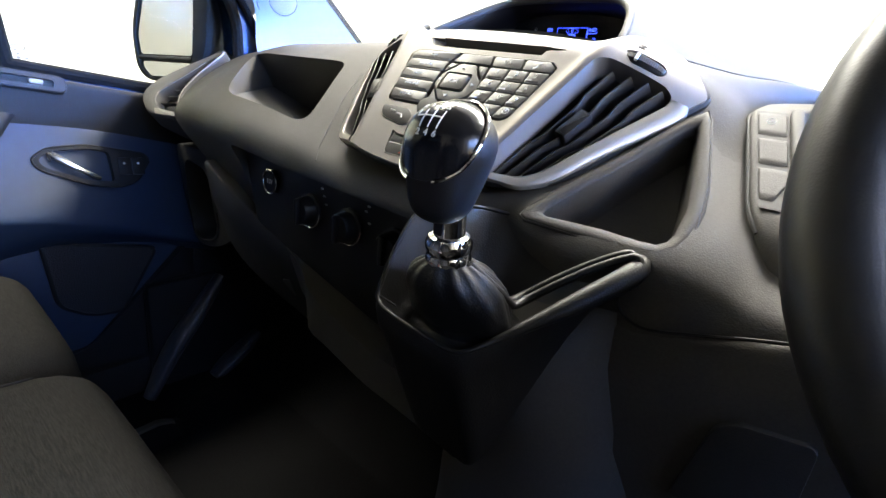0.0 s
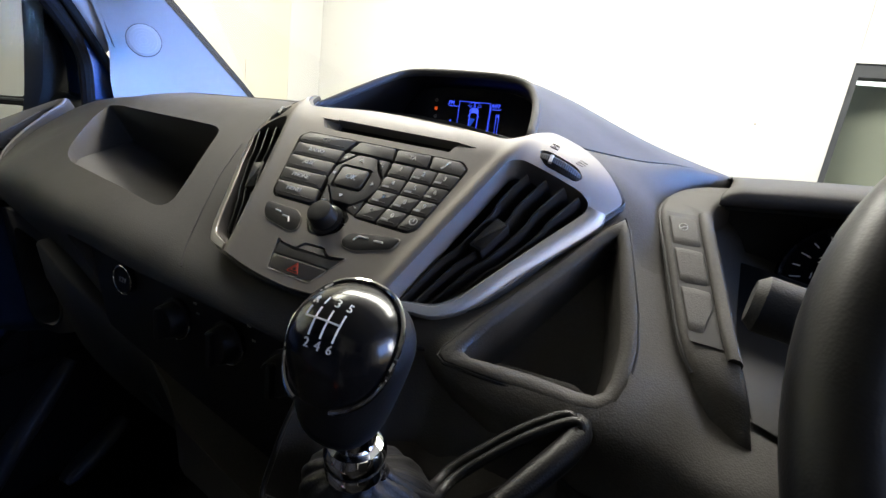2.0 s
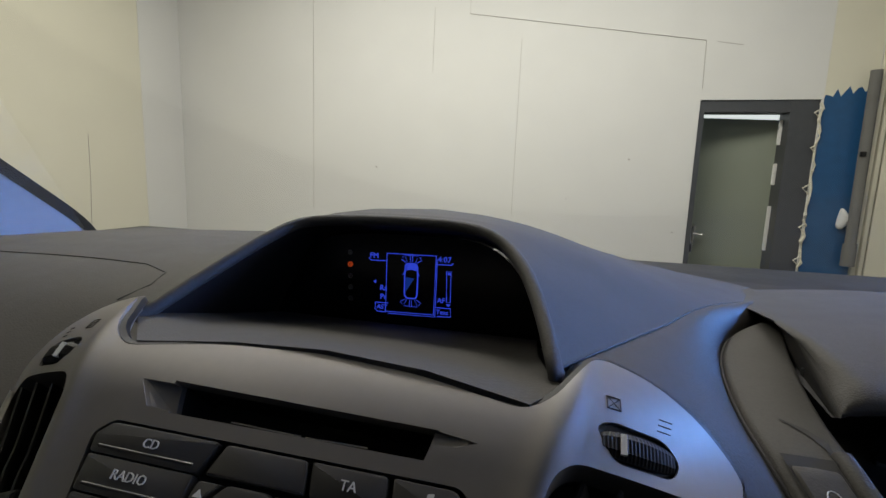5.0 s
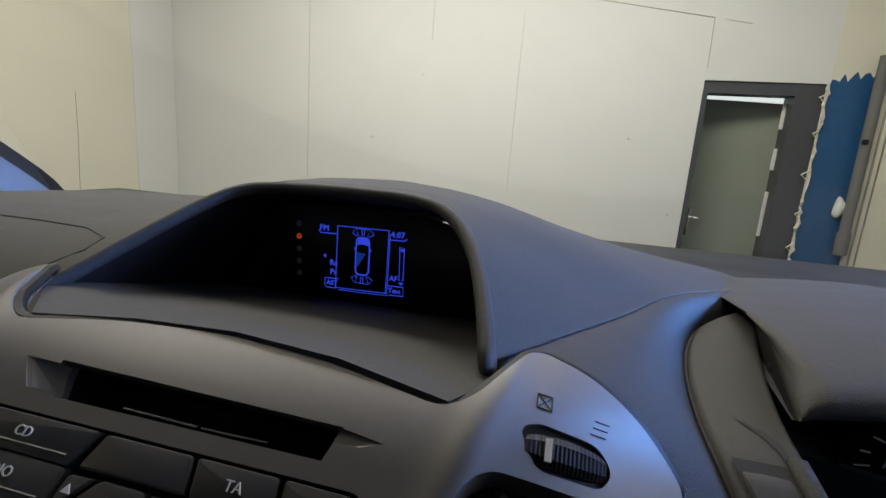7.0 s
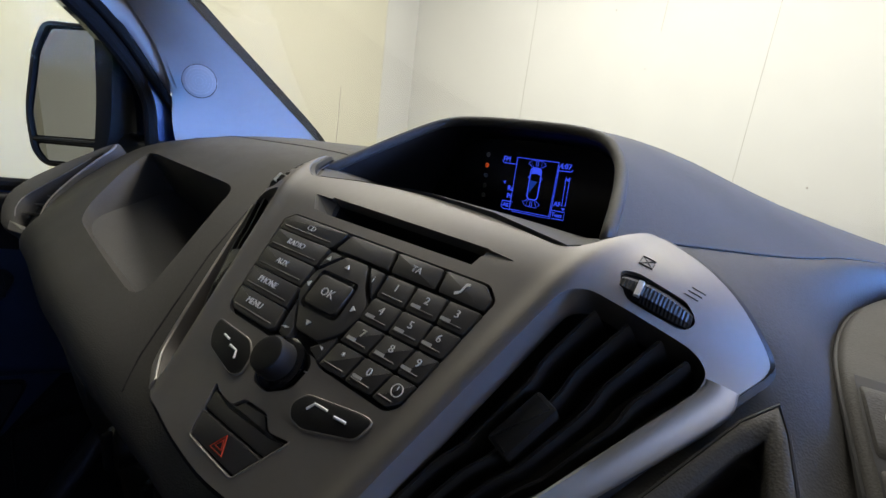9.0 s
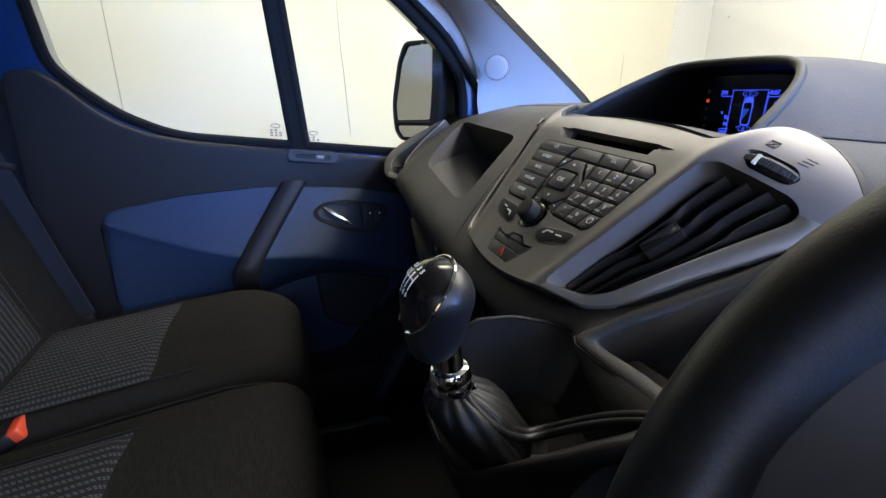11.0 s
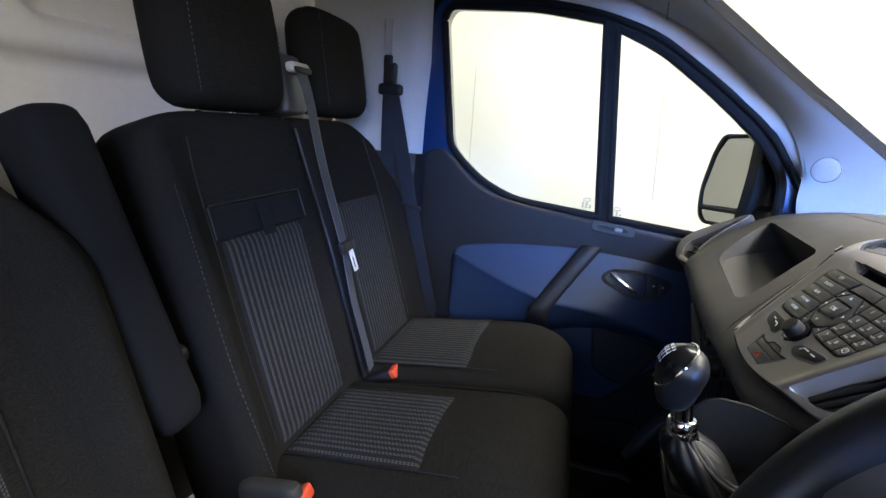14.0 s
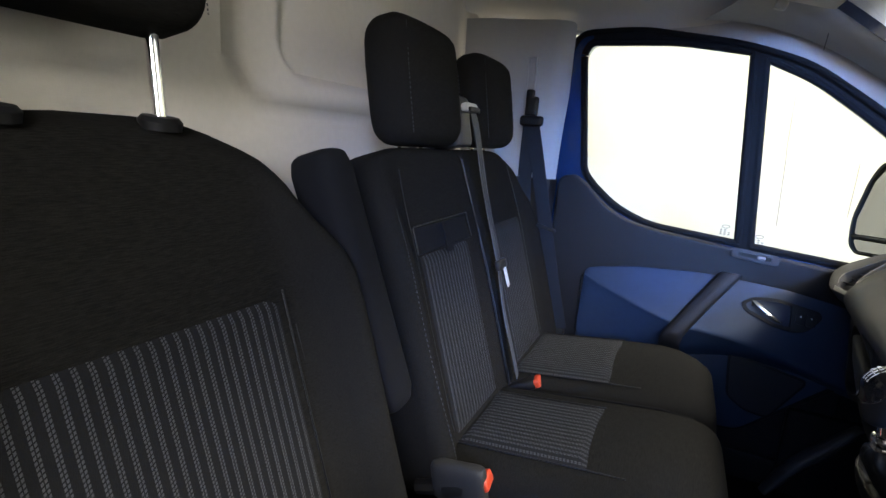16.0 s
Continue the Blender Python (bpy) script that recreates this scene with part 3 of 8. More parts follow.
cubby_cut = prism([(u * 0.985, v * 0.985) for u, v in CUBBY_OUT], -0.09, 0.06, CUBBY)
heater_cut = prism(rounded([(-0.322, 0.628), (0.055, 0.612), (0.062, 0.462), (-0.05, 0.474), (-0.20, 0.506), (-0.290, 0.528)], 0.010), 0, 0.06, Matrix(((1, 0, 0, 0), (0, 0, -1, 0.512), (0, 1, 0, 0), (0, 0, 0, 1))))
EV = frame_of((-0.67936, 0.57764, 0.67764), (0.98920, 0.09233, -0.11388), (0.0, 0.77677, 0.62979))
ev_out = rounded([(0.004, 0.1130), (-0.010, 0.105), (-0.0525, 0.0400), (-0.0735, -0.0060), (-0.0725, -0.0385), (-0.0464, -0.0600), (-0.0053, -0.0765), (0.0183, -0.0795), (0.0860, -0.0675), (0.0790, -0.0570), (0.0540, -0.0385), (0.0310, -0.0140), (0.0175, 0.0270), (0.0130, 0.0930)], [.004, .006, .03, .02, .02, .02, .02, .01, .004, .004, .01, .02, .02, .006], 4)
vent_cut = prism(ev_out, -0.029, 0.06, EV)
body = cut(loft([dash_ring(x) for x in xs]), pocket_cut, cubby_cut, heater_cut, vent_cut)
part("dash_body", body, "dash", dashboard, smooth=40)

# display hood: an arch over the screen that falls away to the windscreen
EDGE_L = [(-0.131, 0.0), (-0.1085, 0.027), (-0.090, 0.0455), (-0.073, 0.0545), (-0.04, 0.0577), (0.0, 0.0585)]
EDGE_R = [(0.0, 0.0585), (0.045, 0.0575), (0.073, 0.0515), (0.093, 0.0370), (0.106, 0.0180), (0.1145, 0.0)]


def brow(y0, tilt, grow, z0, tall=1.0):
    """The hood's front edge: a straight slope on one side, a round shoulder on the other."""
    line = spline([(x, 0, h) for x, h in EDGE_L], 15) + spline([(x, 0, h) for x, h in EDGE_R], 15)[1:]
    return [(p.x * grow - 0.005, y0 + tilt * p.z * tall, z0 + p.z * tall) for p in line]


def flank(y, right, left):
    """A cross line of the hood's back: half lines (x, z) from the middle outwards."""
    def half(pts, n, sgn):
        line = spline([(x, 0, z) for x, z in pts], n)
        return [(sgn * p.x - 0.003, y, p.z) for p in line]
    return half(left, 15, -1)[::-1] + half(right, 15, 1)[1:]


hood_rings = [brow(0.640, 1.75, 1.0, 0.785), brow(0.654, 1.72, 1.03, 0.785, 1.03),
              flank(0.775, [(0.0, 0.8465), (0.05, 0.8445), (0.085, 0.836), (0.108, 0.823), (0.140, 0.802), (0.165, 0.7865), (0.1845, 0.7760)], [(0.0, 0.8465), (0.06, 0.845), (0.095, 0.835), (0.125, 0.815), (0.150, 0.797), (0.17, 0.783), (0.19, 0.765)]),
              flank(0.85, [(0.0, 0.8455), (0.05, 0.841), (0.098, 0.831), (0.149, 0.811), (0.190, 0.793), (0.215, 0.7815), (0.231, 0.7752)], [(0.0, 0.8455), (0.06, 0.842), (0.11, 0.830), (0.15, 0.814), (0.19, 0.798), (0.23, 0.785), (0.27, 0.765)]),
              flank(0.95, [(0.0, 0.826), (0.06, 0.821), (0.12, 0.811), (0.18, 0.796), (0.23, 0.783), (0.272, 0.771), (0.303, 0.762)], [(0.0, 0.826), (0.06, 0.822), (0.12, 0.812), (0.18, 0.799), (0.23, 0.788), (0.28, 0.776), (0.33, 0.755)]),
              flank(1.06, [(0.0, 0.782), (0.1, 0.779), (0.2, 0.773), (0.25, 0.768), (0.30, 0.762), (0.34, 0.755), (0.38, 0.745)], [(0.0, 0.782), (0.1, 0.779), (0.2, 0.773), (0.25, 0.768), (0.30, 0.762), (0.34, 0.755), (0.38, 0.745)])]
fine = []
for k in range(len(hood_rings[0])):
    fine.append(spline([r[k] for r in hood_rings], 30))
outer = [[fine[k][j] for k in range(len(fine))] for j in range(30)]


def body_height(x, y):
    line = spline([(0, *p) for p in dash_profile(x)], 49)
    for p, q in zip(line, line[1:]):
        if q.y <= y <= p.y:
            return lerp(p.z, q.z, (p.y - y) / max(1e-6, p.y - q.y))
    return line[0].z


inner = [brow(0.640, 1.75, 1.0, 0.785), brow(0.645, 1.74, 0.975, 0.783, 0.97), brow(0.70, 1.2, 0.95, 0.772, 1.0), brow(0.768, 0.2, 0.92, 0.757, 1.26)]
part("display_hood", loft(outer, closed=False), "dash", dashboard, smooth=60)
part("hood_lining", loft(inner, closed=False), "black", dashboard, "black lining of the display hood", smooth=60)
sill = [[(-0.134, .641, .788), (-0.103, .611, .786), (-0.05, .617, .7895), (0.0, .6195, .7905), (0.05, .6175, .788), (0.098, .612, .7815), (0.112, .630, .783)],
        [(-0.128, .655, .786), (-0.10, .640, .785), (-0.05, .643, .785), (0.0, .644, .785), (0.05, .643, .784), (0.092, .640, .781), (0.103, .655, .781)],
        [(-0.123, .70, .774), (-0.10, .70, .773), (-0.05, .70, .773), (0, .70, .772), (0.05, .70, .771), (0.085, .70, .770), (0.098, .70, .770)],
        [(-0.118, .769, .757), (-0.09, .769, .757), (-0.05, .769, .757), (0, .769, .757), (0.05, .769, .757), (0.08, .769, .757), (0.095, .769, .757)]]
part("hood_lip", tube([Vector(p) for p in brow(0.6395, 1.75, 0.990, 0.785, 0.985)] + [Vector((0.1090, 0.640, 0.770))], 0.0042, 10), "dash", dashboard, smooth=80)
part("display_sill", loft(sill, closed=False), "dash", dashboard)
front = [[(p[0], p[1], p[2] - 0.018) for p in sill[0]], sill[0]]
part("sill_front", loft(front, closed=False), "dash", dashboard)

# the raised rim and the well of the driver's cubby
c_in = [(0.0126, 0.086), (0.0165, 0.078), (0.0225, 0.058), (0.034, 0.020), (0.0415, -0.007), (0.0435, -0.032), (0.0420, -0.041), (0.0370, -0.0465), (0.027, -0.0485), (0.0, -0.0505), (-0.024, -0.0545), (-0.040, -0.0575), (-0.0455, -0.0560), (-0.0455, -0.051), (-0.038, -0.030), (-0.012, 0.030), (0.006, 0.076)]
mid = [((a[0] + b[0]) / 2, (a[1] + b[1]) / 2) for a, b in zip(CUBBY_OUT, c_in)]
well = [(0.012, 0.074), (0.015, 0.068), (0.020, 0.048), (0.030, 0.014), (0.036, -0.010), (0.0375, -0.028), (0.0365, -0.035), (0.032, -0.040), (0.022, -0.042), (-0.002, -0.044), (-0.020, -0.046), (-0.030, -0.047), (-0.0335, -0.0455), (-0.033, -0.040), (-0.027, -0.024), (-0.008, 0.022), (0.006, 0.062)]
rings = [[CUBBY @ Vector((u, v, w)) for u, v in ring] for ring, w in ((CUBBY_OUT, -0.004), (CUBBY_OUT, -0.0008), ([(u * 0.985, v * 0.985) for u, v in CUBBY_OUT], 0.0002), (mid, 0.0004), (c_in, -0.0012), ([(u * 0.98, v * 0.98) for u, v in c_in], -0.004))]
part("cubby_rim", loft(rings, True, False), "dash", dashboard, smooth=60)
rings = [[CUBBY @ Vector((u * 0.98, v * 0.98, -0.004)) for u, v in c_in], [CUBBY @ Vector((lerp(u, a, 0.6) * 0.98, lerp(v, b, 0.6) * 0.98, -0.020 + 0.25 * min(0.0, v + 0.01))) for (u, v), (a, b) in zip(well, c_in)], [CUBBY @ Vector((u, v, -0.034 + 0.35 * min(0.0, v + 0.01))) for u, v in well]]
bm = loft(rings, True, False)
bm.verts.ensure_lookup_table()
bm.faces.new(bm.verts[-len(well):])
part("cubby_well", bm, "dash", dashboard, smooth=40)
ledge = rounded([(-0.028, -0.041), (0.024, -0.033), (0.034, -0.037), (0.039, -0.045), (0.0, -0.052), (-0.034, -0.053)], 0.003)
part("cubby_ledge", prism(ledge, -0.06, -0.024, CUBBY, bevel=0.0015), "dash", dashboard)
gap = [CUBBY @ Vector((u * 1.012, v * 1.012, -0.0015)) for u, v in CUBBY_OUT]
part("cubby_gap", tube(gap, 0.0011, 6, True), "black", dashboard)


def on_dash(x, s, lift=0.0):
    """A point of the dashboard's skin: x across, s from 0 at the windscreen to 48 at the knees."""
    line = spline([(0, *p) for p in dash_profile(x)], 49)
    i = min(int(s), 47)
    p = line[i].lerp(line[i + 1], s - i)
    d = (line[i + 1] - line[i]).normalized()
    n = Vector((0, d.z, -d.y))
    if n.z < 0 and n.y > 0:
        n = -n
    return Vector((x, p.y, p.z)) - n * lift if n.z < 0 else Vector((x, p.y, p.z)) + n * lift


# fine joints in the soft skin
part("joint", tube([(-0.2276, 0.6252, 0.7338), (-0.2158, 0.6016, 0.7185), (-0.2028, 0.5765, 0.7019), (-0.1864, 0.5531, 0.6860), (-0.1723, 0.5324, 0.6714), (-0.1605, 0.5160, 0.6599), (-0.1506, 0.5030, 0.6510), (-0.1343, 0.4869, 0.6379)], 0.0008, 6), "black", dashboard)
part("joint", tube([on_dash(-0.70 + 0.011 * i, 9.2 + 0.035 * i) for i in range(42)] + [on_dash(-0.215, 11.3), on_dash(-0.207, 12.5), on_dash(-0.215, 14.0)], 0.0009, 6), "black", dashboard)

# the soft shoulder between the display hood's flank and the switch column
EDGE = spline([(0.2420, 0.608, 0.6935), (0.2315, 0.643, 0.7130), (0.2215, 0.683, 0.7325), (0.2190, 0.720, 0.7390), (0.2220, 0.760, 0.7445), (0.2305, 0.800, 0.7480), (0.2445, 0.835, 0.7510), (0.2625, 0.862, 0.7530), (0.2850, 0.890, 0.7540), (0.320, 0.940, 0.752)], 44)
seam = [Vector((0.105, 0.612, body_height(0.105, 0.612))), Vector((0.1095, 0.638, 0.7640))] + [Vector(r[-1]) for r in outer[4:24]]
seam = spline(seam, 44)
skin_rows = []
for a, b in zip(seam, EDGE):
    row = []
    for k in range(13):
        f = k / 12
        p = a.lerp(b, f)
        p.z += 0.0075 * math.sin(math.pi * f) * ease((p.y - 0.60) / 0.08) - 0.0012 * (1 - f) - (0.004 if k == 12 else 0.0)
        p.z = lerp(body_height(p.x, p.y) - 0.0006, p.z, ease((p.y - 0.612) / 0.055))
        row.append(p)
    skin_rows.append(row)
part("shoulder_skin", loft(skin_rows, closed=False), "dash", dashboard, smooth=80)
part("shoulder_seam", tube([p + Vector((0.0004, -0.0002, -0.0006)) for p in seam[4:]], 0.0008, 6), "void", dashboard)

# ---- centre panel with the radio keys ----
def ridge_u(v):
    return 0.069 + 0.285 * (v + 0.151)


def panel_w(u, v):
    """How far the panel's skin stands off its plane: a flat middle, a ridge at each side and wings that fall away."""
    top = 0.008 - (6.5 * (v + 0.01) ** 2 if v > -0.01 else 0.0)
    d = max(0.0, abs(u) - ridge_u(v))
    lip = 0.0012 * math.exp(-((abs(u) - ridge_u(v) + 0.002) / 0.006) ** 2)
    return top + lip - 0.34 * d * min(1.0, 0.3 + d / 0.012) - 2.4 * d * d


def skin(outline, w_top, thick, m, cutters=()):
    """A curved plate under the function w_top(u, v) with the given outline; its grid follows the ridges."""
    ks = [-1.9 + 3.8 * i / 152 for i in range(153)]
    vs = [-0.172 + 0.0033 * j for j in range(72)]
    nu, nv = len(ks), len(vs)
    bm = bmesh.new()
    for layer in (0, 1):
        for k in ks:
            for v in vs:
                u = k * ridge_u(v)
                bm.verts.new((u, v, w_top(u, v) - (thick if layer == 0 else 0)))
    bm.verts.ensure_lookup_table()
    at = lambda l, i, j: bm.verts[l * nu * nv + i * nv + j]
    for i in range(nu - 1):
        for j in range(nv - 1):
            for l in (0, 1):
                bm.faces.new((at(l, i, j), at(l, i + 1, j), at(l, i + 1, j + 1), at(l, i, j + 1)))
    rim = [(i, 0) for i in range(nu)] + [(nu - 1, j) for j in range(1, nv)] + [(i, nv - 1) for i in range(nu - 2, -1, -1)] + [(0, j) for j in range(nv - 2, 0, -1)]
    for a, b in zip(rim, rim[1:] + rim[:1]):
        bm.faces.new((at(0, *a), at(0, *b), at(1, *b), at(1, *a)))
    # keep what lies inside the outline
    frame_out = cut(prism([(-1, -1), (1, -1), (1, 1), (-1, 1)], -0.3, 0.3), prism(outline, -0.4, 0.4))
    out = cut(bm, frame_out, *cutters)
    out.transform(m)
    return out


def mirrored(points):
    return [(-u, v) for u, v in points][::-1]


half = [(0.05, 0.0235), (0.100, 0.014), (0.112, 0.022), (0.130, 0.050), (0.137, 0.053), (0.160, 0.048), (0.180, 0.034), (0.194, 0.018), (0.1985, 0.011), (0.197, 0.004), (0.164, -0.059), (0.141, -0.105), (0.126, -0.126), (0.110, -0.140), (0.094, -0.148), (0.071, -0.156), (0.035, -0.163), (0.0, -0.166)]
PANEL_OUT = rounded(half + mirrored(half)[1:] + [(0.0, 0.027)], 0.012, 3)
VENT = rounded([(0.1125, -0.010), (0.121, -0.003), (0.169, -0.004), (0.1765, -0.009), (0.1755, -0.018), (0.117, -0.125), (0.106, -0.137), (0.094, -0.142), (0.074, -0.149), (0.0745, -0.142), (0.088, -0.095)], 0.009, 4)
KEYS_OUT = rounded([(-0.084, -0.0275), (-0.077, -0.0205), (0.079, -0.0205), (0.0865, -0.028), (0.072, -0.093), (0.066, -0.0975), (0.020, -0.0965), (0.0135, -0.0935), (-0.018, -0.093), (-0.022, -0.0965), (-0.064, -0.096), (-0.069, -0.092)], 0.003)
SLOT = [(-0.059, 0.0005), (0.067, -0.0010), (0.063, -0.0135), (-0.054, -0.0138)]
FLARE_L = [(-0.076, -0.001), (-0.055, -0.001), (-0.053, -0.0130), (-0.066, -0.0125)]
FLARE_R = [(0.063, -0.001), (0.083, -0.0035), (0.075, -0.0065), (0.061, -0.0070)]
HAZARD = rounded([(-0.033, -0.130), (-0.026, -0.133), (-0.013, -0.134), (-0.008, -0.128), (0.010, -0.127), (0.018, -0.133), (0.033, -0.1305), (0.016, -0.158), (-0.024, -0.157)], 0.0025)
CALL_L = rounded([(-0.0655, -0.1025), (-0.032, -0.1035), (-0.0235, -0.110), (-0.021, -0.1205), (-0.028, -0.1235), (-0.056, -0.118), (-0.063, -0.111)], 0.0035)
CALL_R = rounded([(0.0655, -0.1035), (0.062, -0.114), (0.034, -0.1235), (0.024, -0.1225), (0.0195, -0.1165), (0.025, -0.1095), (0.058, -0.1035)], 0.0035)
KNOB_BOX = rounded([(-0.0195, -0.0955), (0.009, -0.0925), (0.0155, -0.098), (0.0135, -0.112), (0.001, -0.120), (-0.011, -0.1195), (-0.021, -0.107)], 0.003)
WHEEL = rounded([(0.129, 0.014), (0.136, 0.018), (0.160, 0.0165), (0.1665, 0.0085), (0.162, 0.001), (0.137, 0.001)], 0.004)

audio_panel = thing("centre_control_panel", "satin silver plastic dashboard centre panel with grey radio keys", "control panel", at=(-0.004, 0.6, 0.77))
tools = [prism(VENT, -0.2, 0.1), prism(mirrored(VENT), -0.2, 0.1), prism(KEYS_OUT, 0.0035, 0.1), prism(SLOT, -0.2, 0.1), prism(HAZARD, 0.0035, 0.1), prism(CALL_L, 0.003, 0.1), prism(CALL_R, 0.003, 0.1), prism(KNOB_BOX, 0.003, 0.1), prism(WHEEL, -0.2, 0.1), prism(mirrored(WHEEL), -0.2, 0.1)]
for flare, tip in ((FLARE_L, -0.058), (FLARE_R, 0.066)):
    b = prism(flare, 0.0, 0.05)
    for vert in b.verts:
        if vert.co.z < 0.01:
            vert.co.z = 0.001 if abs(vert.co.x - tip) < 0.007 else 0.0075
    tools.append(b)
bezel = skin(PANEL_OUT, panel_w, 0.010, PANEL, tools)
part("bezel", bezel, "silver", audio_panel, smooth=32)
seam = [on_panel(u, v, panel_w(u, v) - 0.0045) for u, v in PANEL_OUT]
part("bezel_gap", tube(seam, 0.0032, 6, True), "black", audio_panel, "black shadow gap round the panel")
part("key_backing", prism(KEYS_OUT, 0.0, 0.0042, PANEL), "black", audio_panel)
part("slot_interior", cut(prism([(-0.063, 0.003), (0.071, 0.002), (0.067, -0.017), (-0.058, -0.017)], -0.03, 0.0, PANEL), prism([(-0.0595, 0.0010), (0.0675, -0.0005), (0.0635, -0.014), (-0.0545, -0.0143)], -0.027, 0.02, PANEL)), "black", audio_panel, "black disc slot with a bright lip")
part("slot_lip", tube([on_panel(-0.03, -0.0105, -0.004), on_panel(0.005, -0.0110, -0.004)], 0.0006, 6), "bright", audio_panel)
part("slot_lip", tube([on_panel(0.007, -0.0110, -0.004), on_panel(0.036, -0.0105, -0.004)], 0.0006, 6), "bright", audio_panel)
for pts in ([(-0.0735, -0.0014, 0.0068), (-0.0645, -0.0121, 0.0068), (-0.0560, -0.0125, 0.0022), (-0.0575, -0.0014, 0.0022)], [(0.0800, -0.0030, 0.0068), (0.0715, -0.0130, 0.0068), (0.0625, -0.0130, 0.0048), (0.0650, -0.0016, 0.0048)]):
    fl = bmesh.new()
    fl.faces.new([fl.verts.new(on_panel(*p)) for p in pts])
    part("slot_flare", fl, "silver", audio_panel, smooth=0)
part("button_recess", prism(HAZARD, 0.001, 0.0042, PANEL), "black", audio_panel)
part("knob_recess", prism(KNOB_BOX, 0.001, 0.0038, PANEL), "black", audio_panel)


def key(points, legend="", where=None, size=0.0052, r=0.0016, h=0.0090, name="key", shape_legend=None, material="key"):
    """One radio key: a low cushion with a crisp upper edge and its printed legend."""
    c = Vector((sum(p[0] for p in points) / len(points), sum(p[1] for p in points) / len(points)))
    shrunk = []
    for p in points:
        d = Vector(p) - c
        shrunk.append(tuple(c + d * (1 - 0.0007 / max(d.length, 0.001))))
    k = part(name, prism(rounded(shrunk, r, 3), 0.003, h, PANEL, bevel=0.0011, segs=2), material, audio_panel)
    if legend:
        at = where or (c.x, c.y)
        part("legend", lettering(legend, size * 0.88, PANEL @ Matrix.Translation((at[0], at[1], h + 0.0001))), "legend", k)
    if shape_legend:
        part("legend", prism(shape_legend, h, h + 0.0004, PANEL), "legend", k)
    return k


ROW = [-0.0215, -0.035, -0.0495, -0.0645, -0.079, -0.094]
left_edge = [-0.0815, -0.0805, -0.0780, -0.0750, -0.0715, -0.0670]
right_edge = [-0.0225, -0.0275, -0.0282, -0.0275, -0.0255, -0.0225]
for i, name in enumerate(("CD", "RADIO", "AUX", "PHONE", "MENU")):
    pts = [(left_edge[i], ROW[i]), (right_edge[i], ROW[i]), (right_edge[i + 1], ROW[i + 1]), (left_edge[i + 1], ROW[i + 1])]
    if i == 0:
        pts = [(-0.0825, -0.0275), (-0.0765, ROW[0])] + pts[1:]
    if i == 4:
        pts = pts[:2] + [(-0.0225, -0.0915), (-0.026, ROW[5]), (-0.063, ROW[5]), (-0.068, -0.090)]
    k = key(pts, name, ((left_edge[i] + right_edge[i]) / 2 - 0.001, ROW[i] - 0.0062), 0.0062)
    # a raised rib along the lower edge of the key
    a, b = lerp(left_edge[i], left_edge[i + 1], 0.8), lerp(right_edge[i], right_edge[i + 1], 0.8)
    part("rib", tube([on_panel(a + 0.004, ROW[i + 1] + 0.0032, 0.0086), on_panel(b - 0.004, ROW[i + 1] + 0.0032, 0.0086)], 0.0009, 6), "key", k)

key([(-0.020, -0.0215), (0.0175, -0.0215), (0.0205, -0.0345), (0.006, -0.0345), (-0.012, -0.0345), (-0.0245, -0.0345)])
key([(-0.0255, -0.0360), (-0.0135, -0.0360), (-0.0265, -0.0500), (-0.0270, -0.044)], shape_legend=[(-0.0245, -0.0425), (-0.0205, -0.0425), (-0.0225, -0.0395)])
key([(0.0075, -0.0360), (0.0200, -0.0360), (0.0218, -0.054), (0.0150, -0.0475)], "i", (0.0155, -0.0425), 0.0062)
nav = prism(rounded([(-0.0120, -0.0360), (0.0060, -0.0360), (0.0135, -0.0485), (0.0218, -0.0570), (0.0235, -0.0655), (0.0190, -0.0765), (0.0090, -0.0860), (-0.0100, -0.0855), (-0.0185, -0.0750), (-0.0265, -0.0665), (-0.0258, -0.0520)], 0.002), 0.003, 0.0090, PANEL, bevel=0.0012)
nav = cut(nav, prism(rounded([(-0.0215, -0.0485), (0.0100, -0.0485), (0.0115, -0.0735), (-0.0200, -0.0735)], 0.004), 0.0062, 0.02, PANEL))
nav_key = part("direction_pad", nav, "key", audio_panel)
for a in ([(-0.0055, -0.0405), (-0.0037, -0.0432), (-0.0073, -0.0432)], [(-0.0040, -0.0815), (-0.0058, -0.0788), (-0.0022, -0.0788)], [(-0.0244, -0.0600), (-0.0220, -0.0583), (-0.0220, -0.0617)], [(0.0181, -0.0625), (0.0157, -0.0608), (0.0157, -0.0642)]):
    part("arrow", prism(a, 0.0092, 0.0100, PANEL), "legend", nav_key)
key([(-0.0190, -0.0510), (0.0070, -0.0510), (0.0088, -0.0530), (0.0088, -0.0690), (0.0065, -0.0712), (-0.0170, -0.0712), (-0.0190, -0.0690)], "OK", (-0.0052, -0.0610), 0.0082, r=0.003, h=0.0100, name="ok_key")
key([(-0.0235, -0.0690), (-0.0185, -0.0765), (-0.0100, -0.0870), (-0.0100, -0.0930), (-0.0185, -0.0930), (-0.0212, -0.0830)], shape_legend=[(-0.0195, -0.0885), (-0.0165, -0.0870), (-0.0165, -0.0885), (-0.0135, -0.0870), (-0.0135, -0.0900), (-0.0165, -0.0885), (-0.0165, -0.0900)][:4])
key([(0.0190, -0.0780), (0.0195, -0.0890), (0.0180, -0.0955), (0.0145, -0.0940), (0.0060, -0.0905), (0.0095, -0.0868)], shape_legend=[(0.0125, -0.0870), (0.0155, -0.0885), (0.0155, -0.0870), (0.0185, -0.0885), (0.0155, -0.0900)][:3])
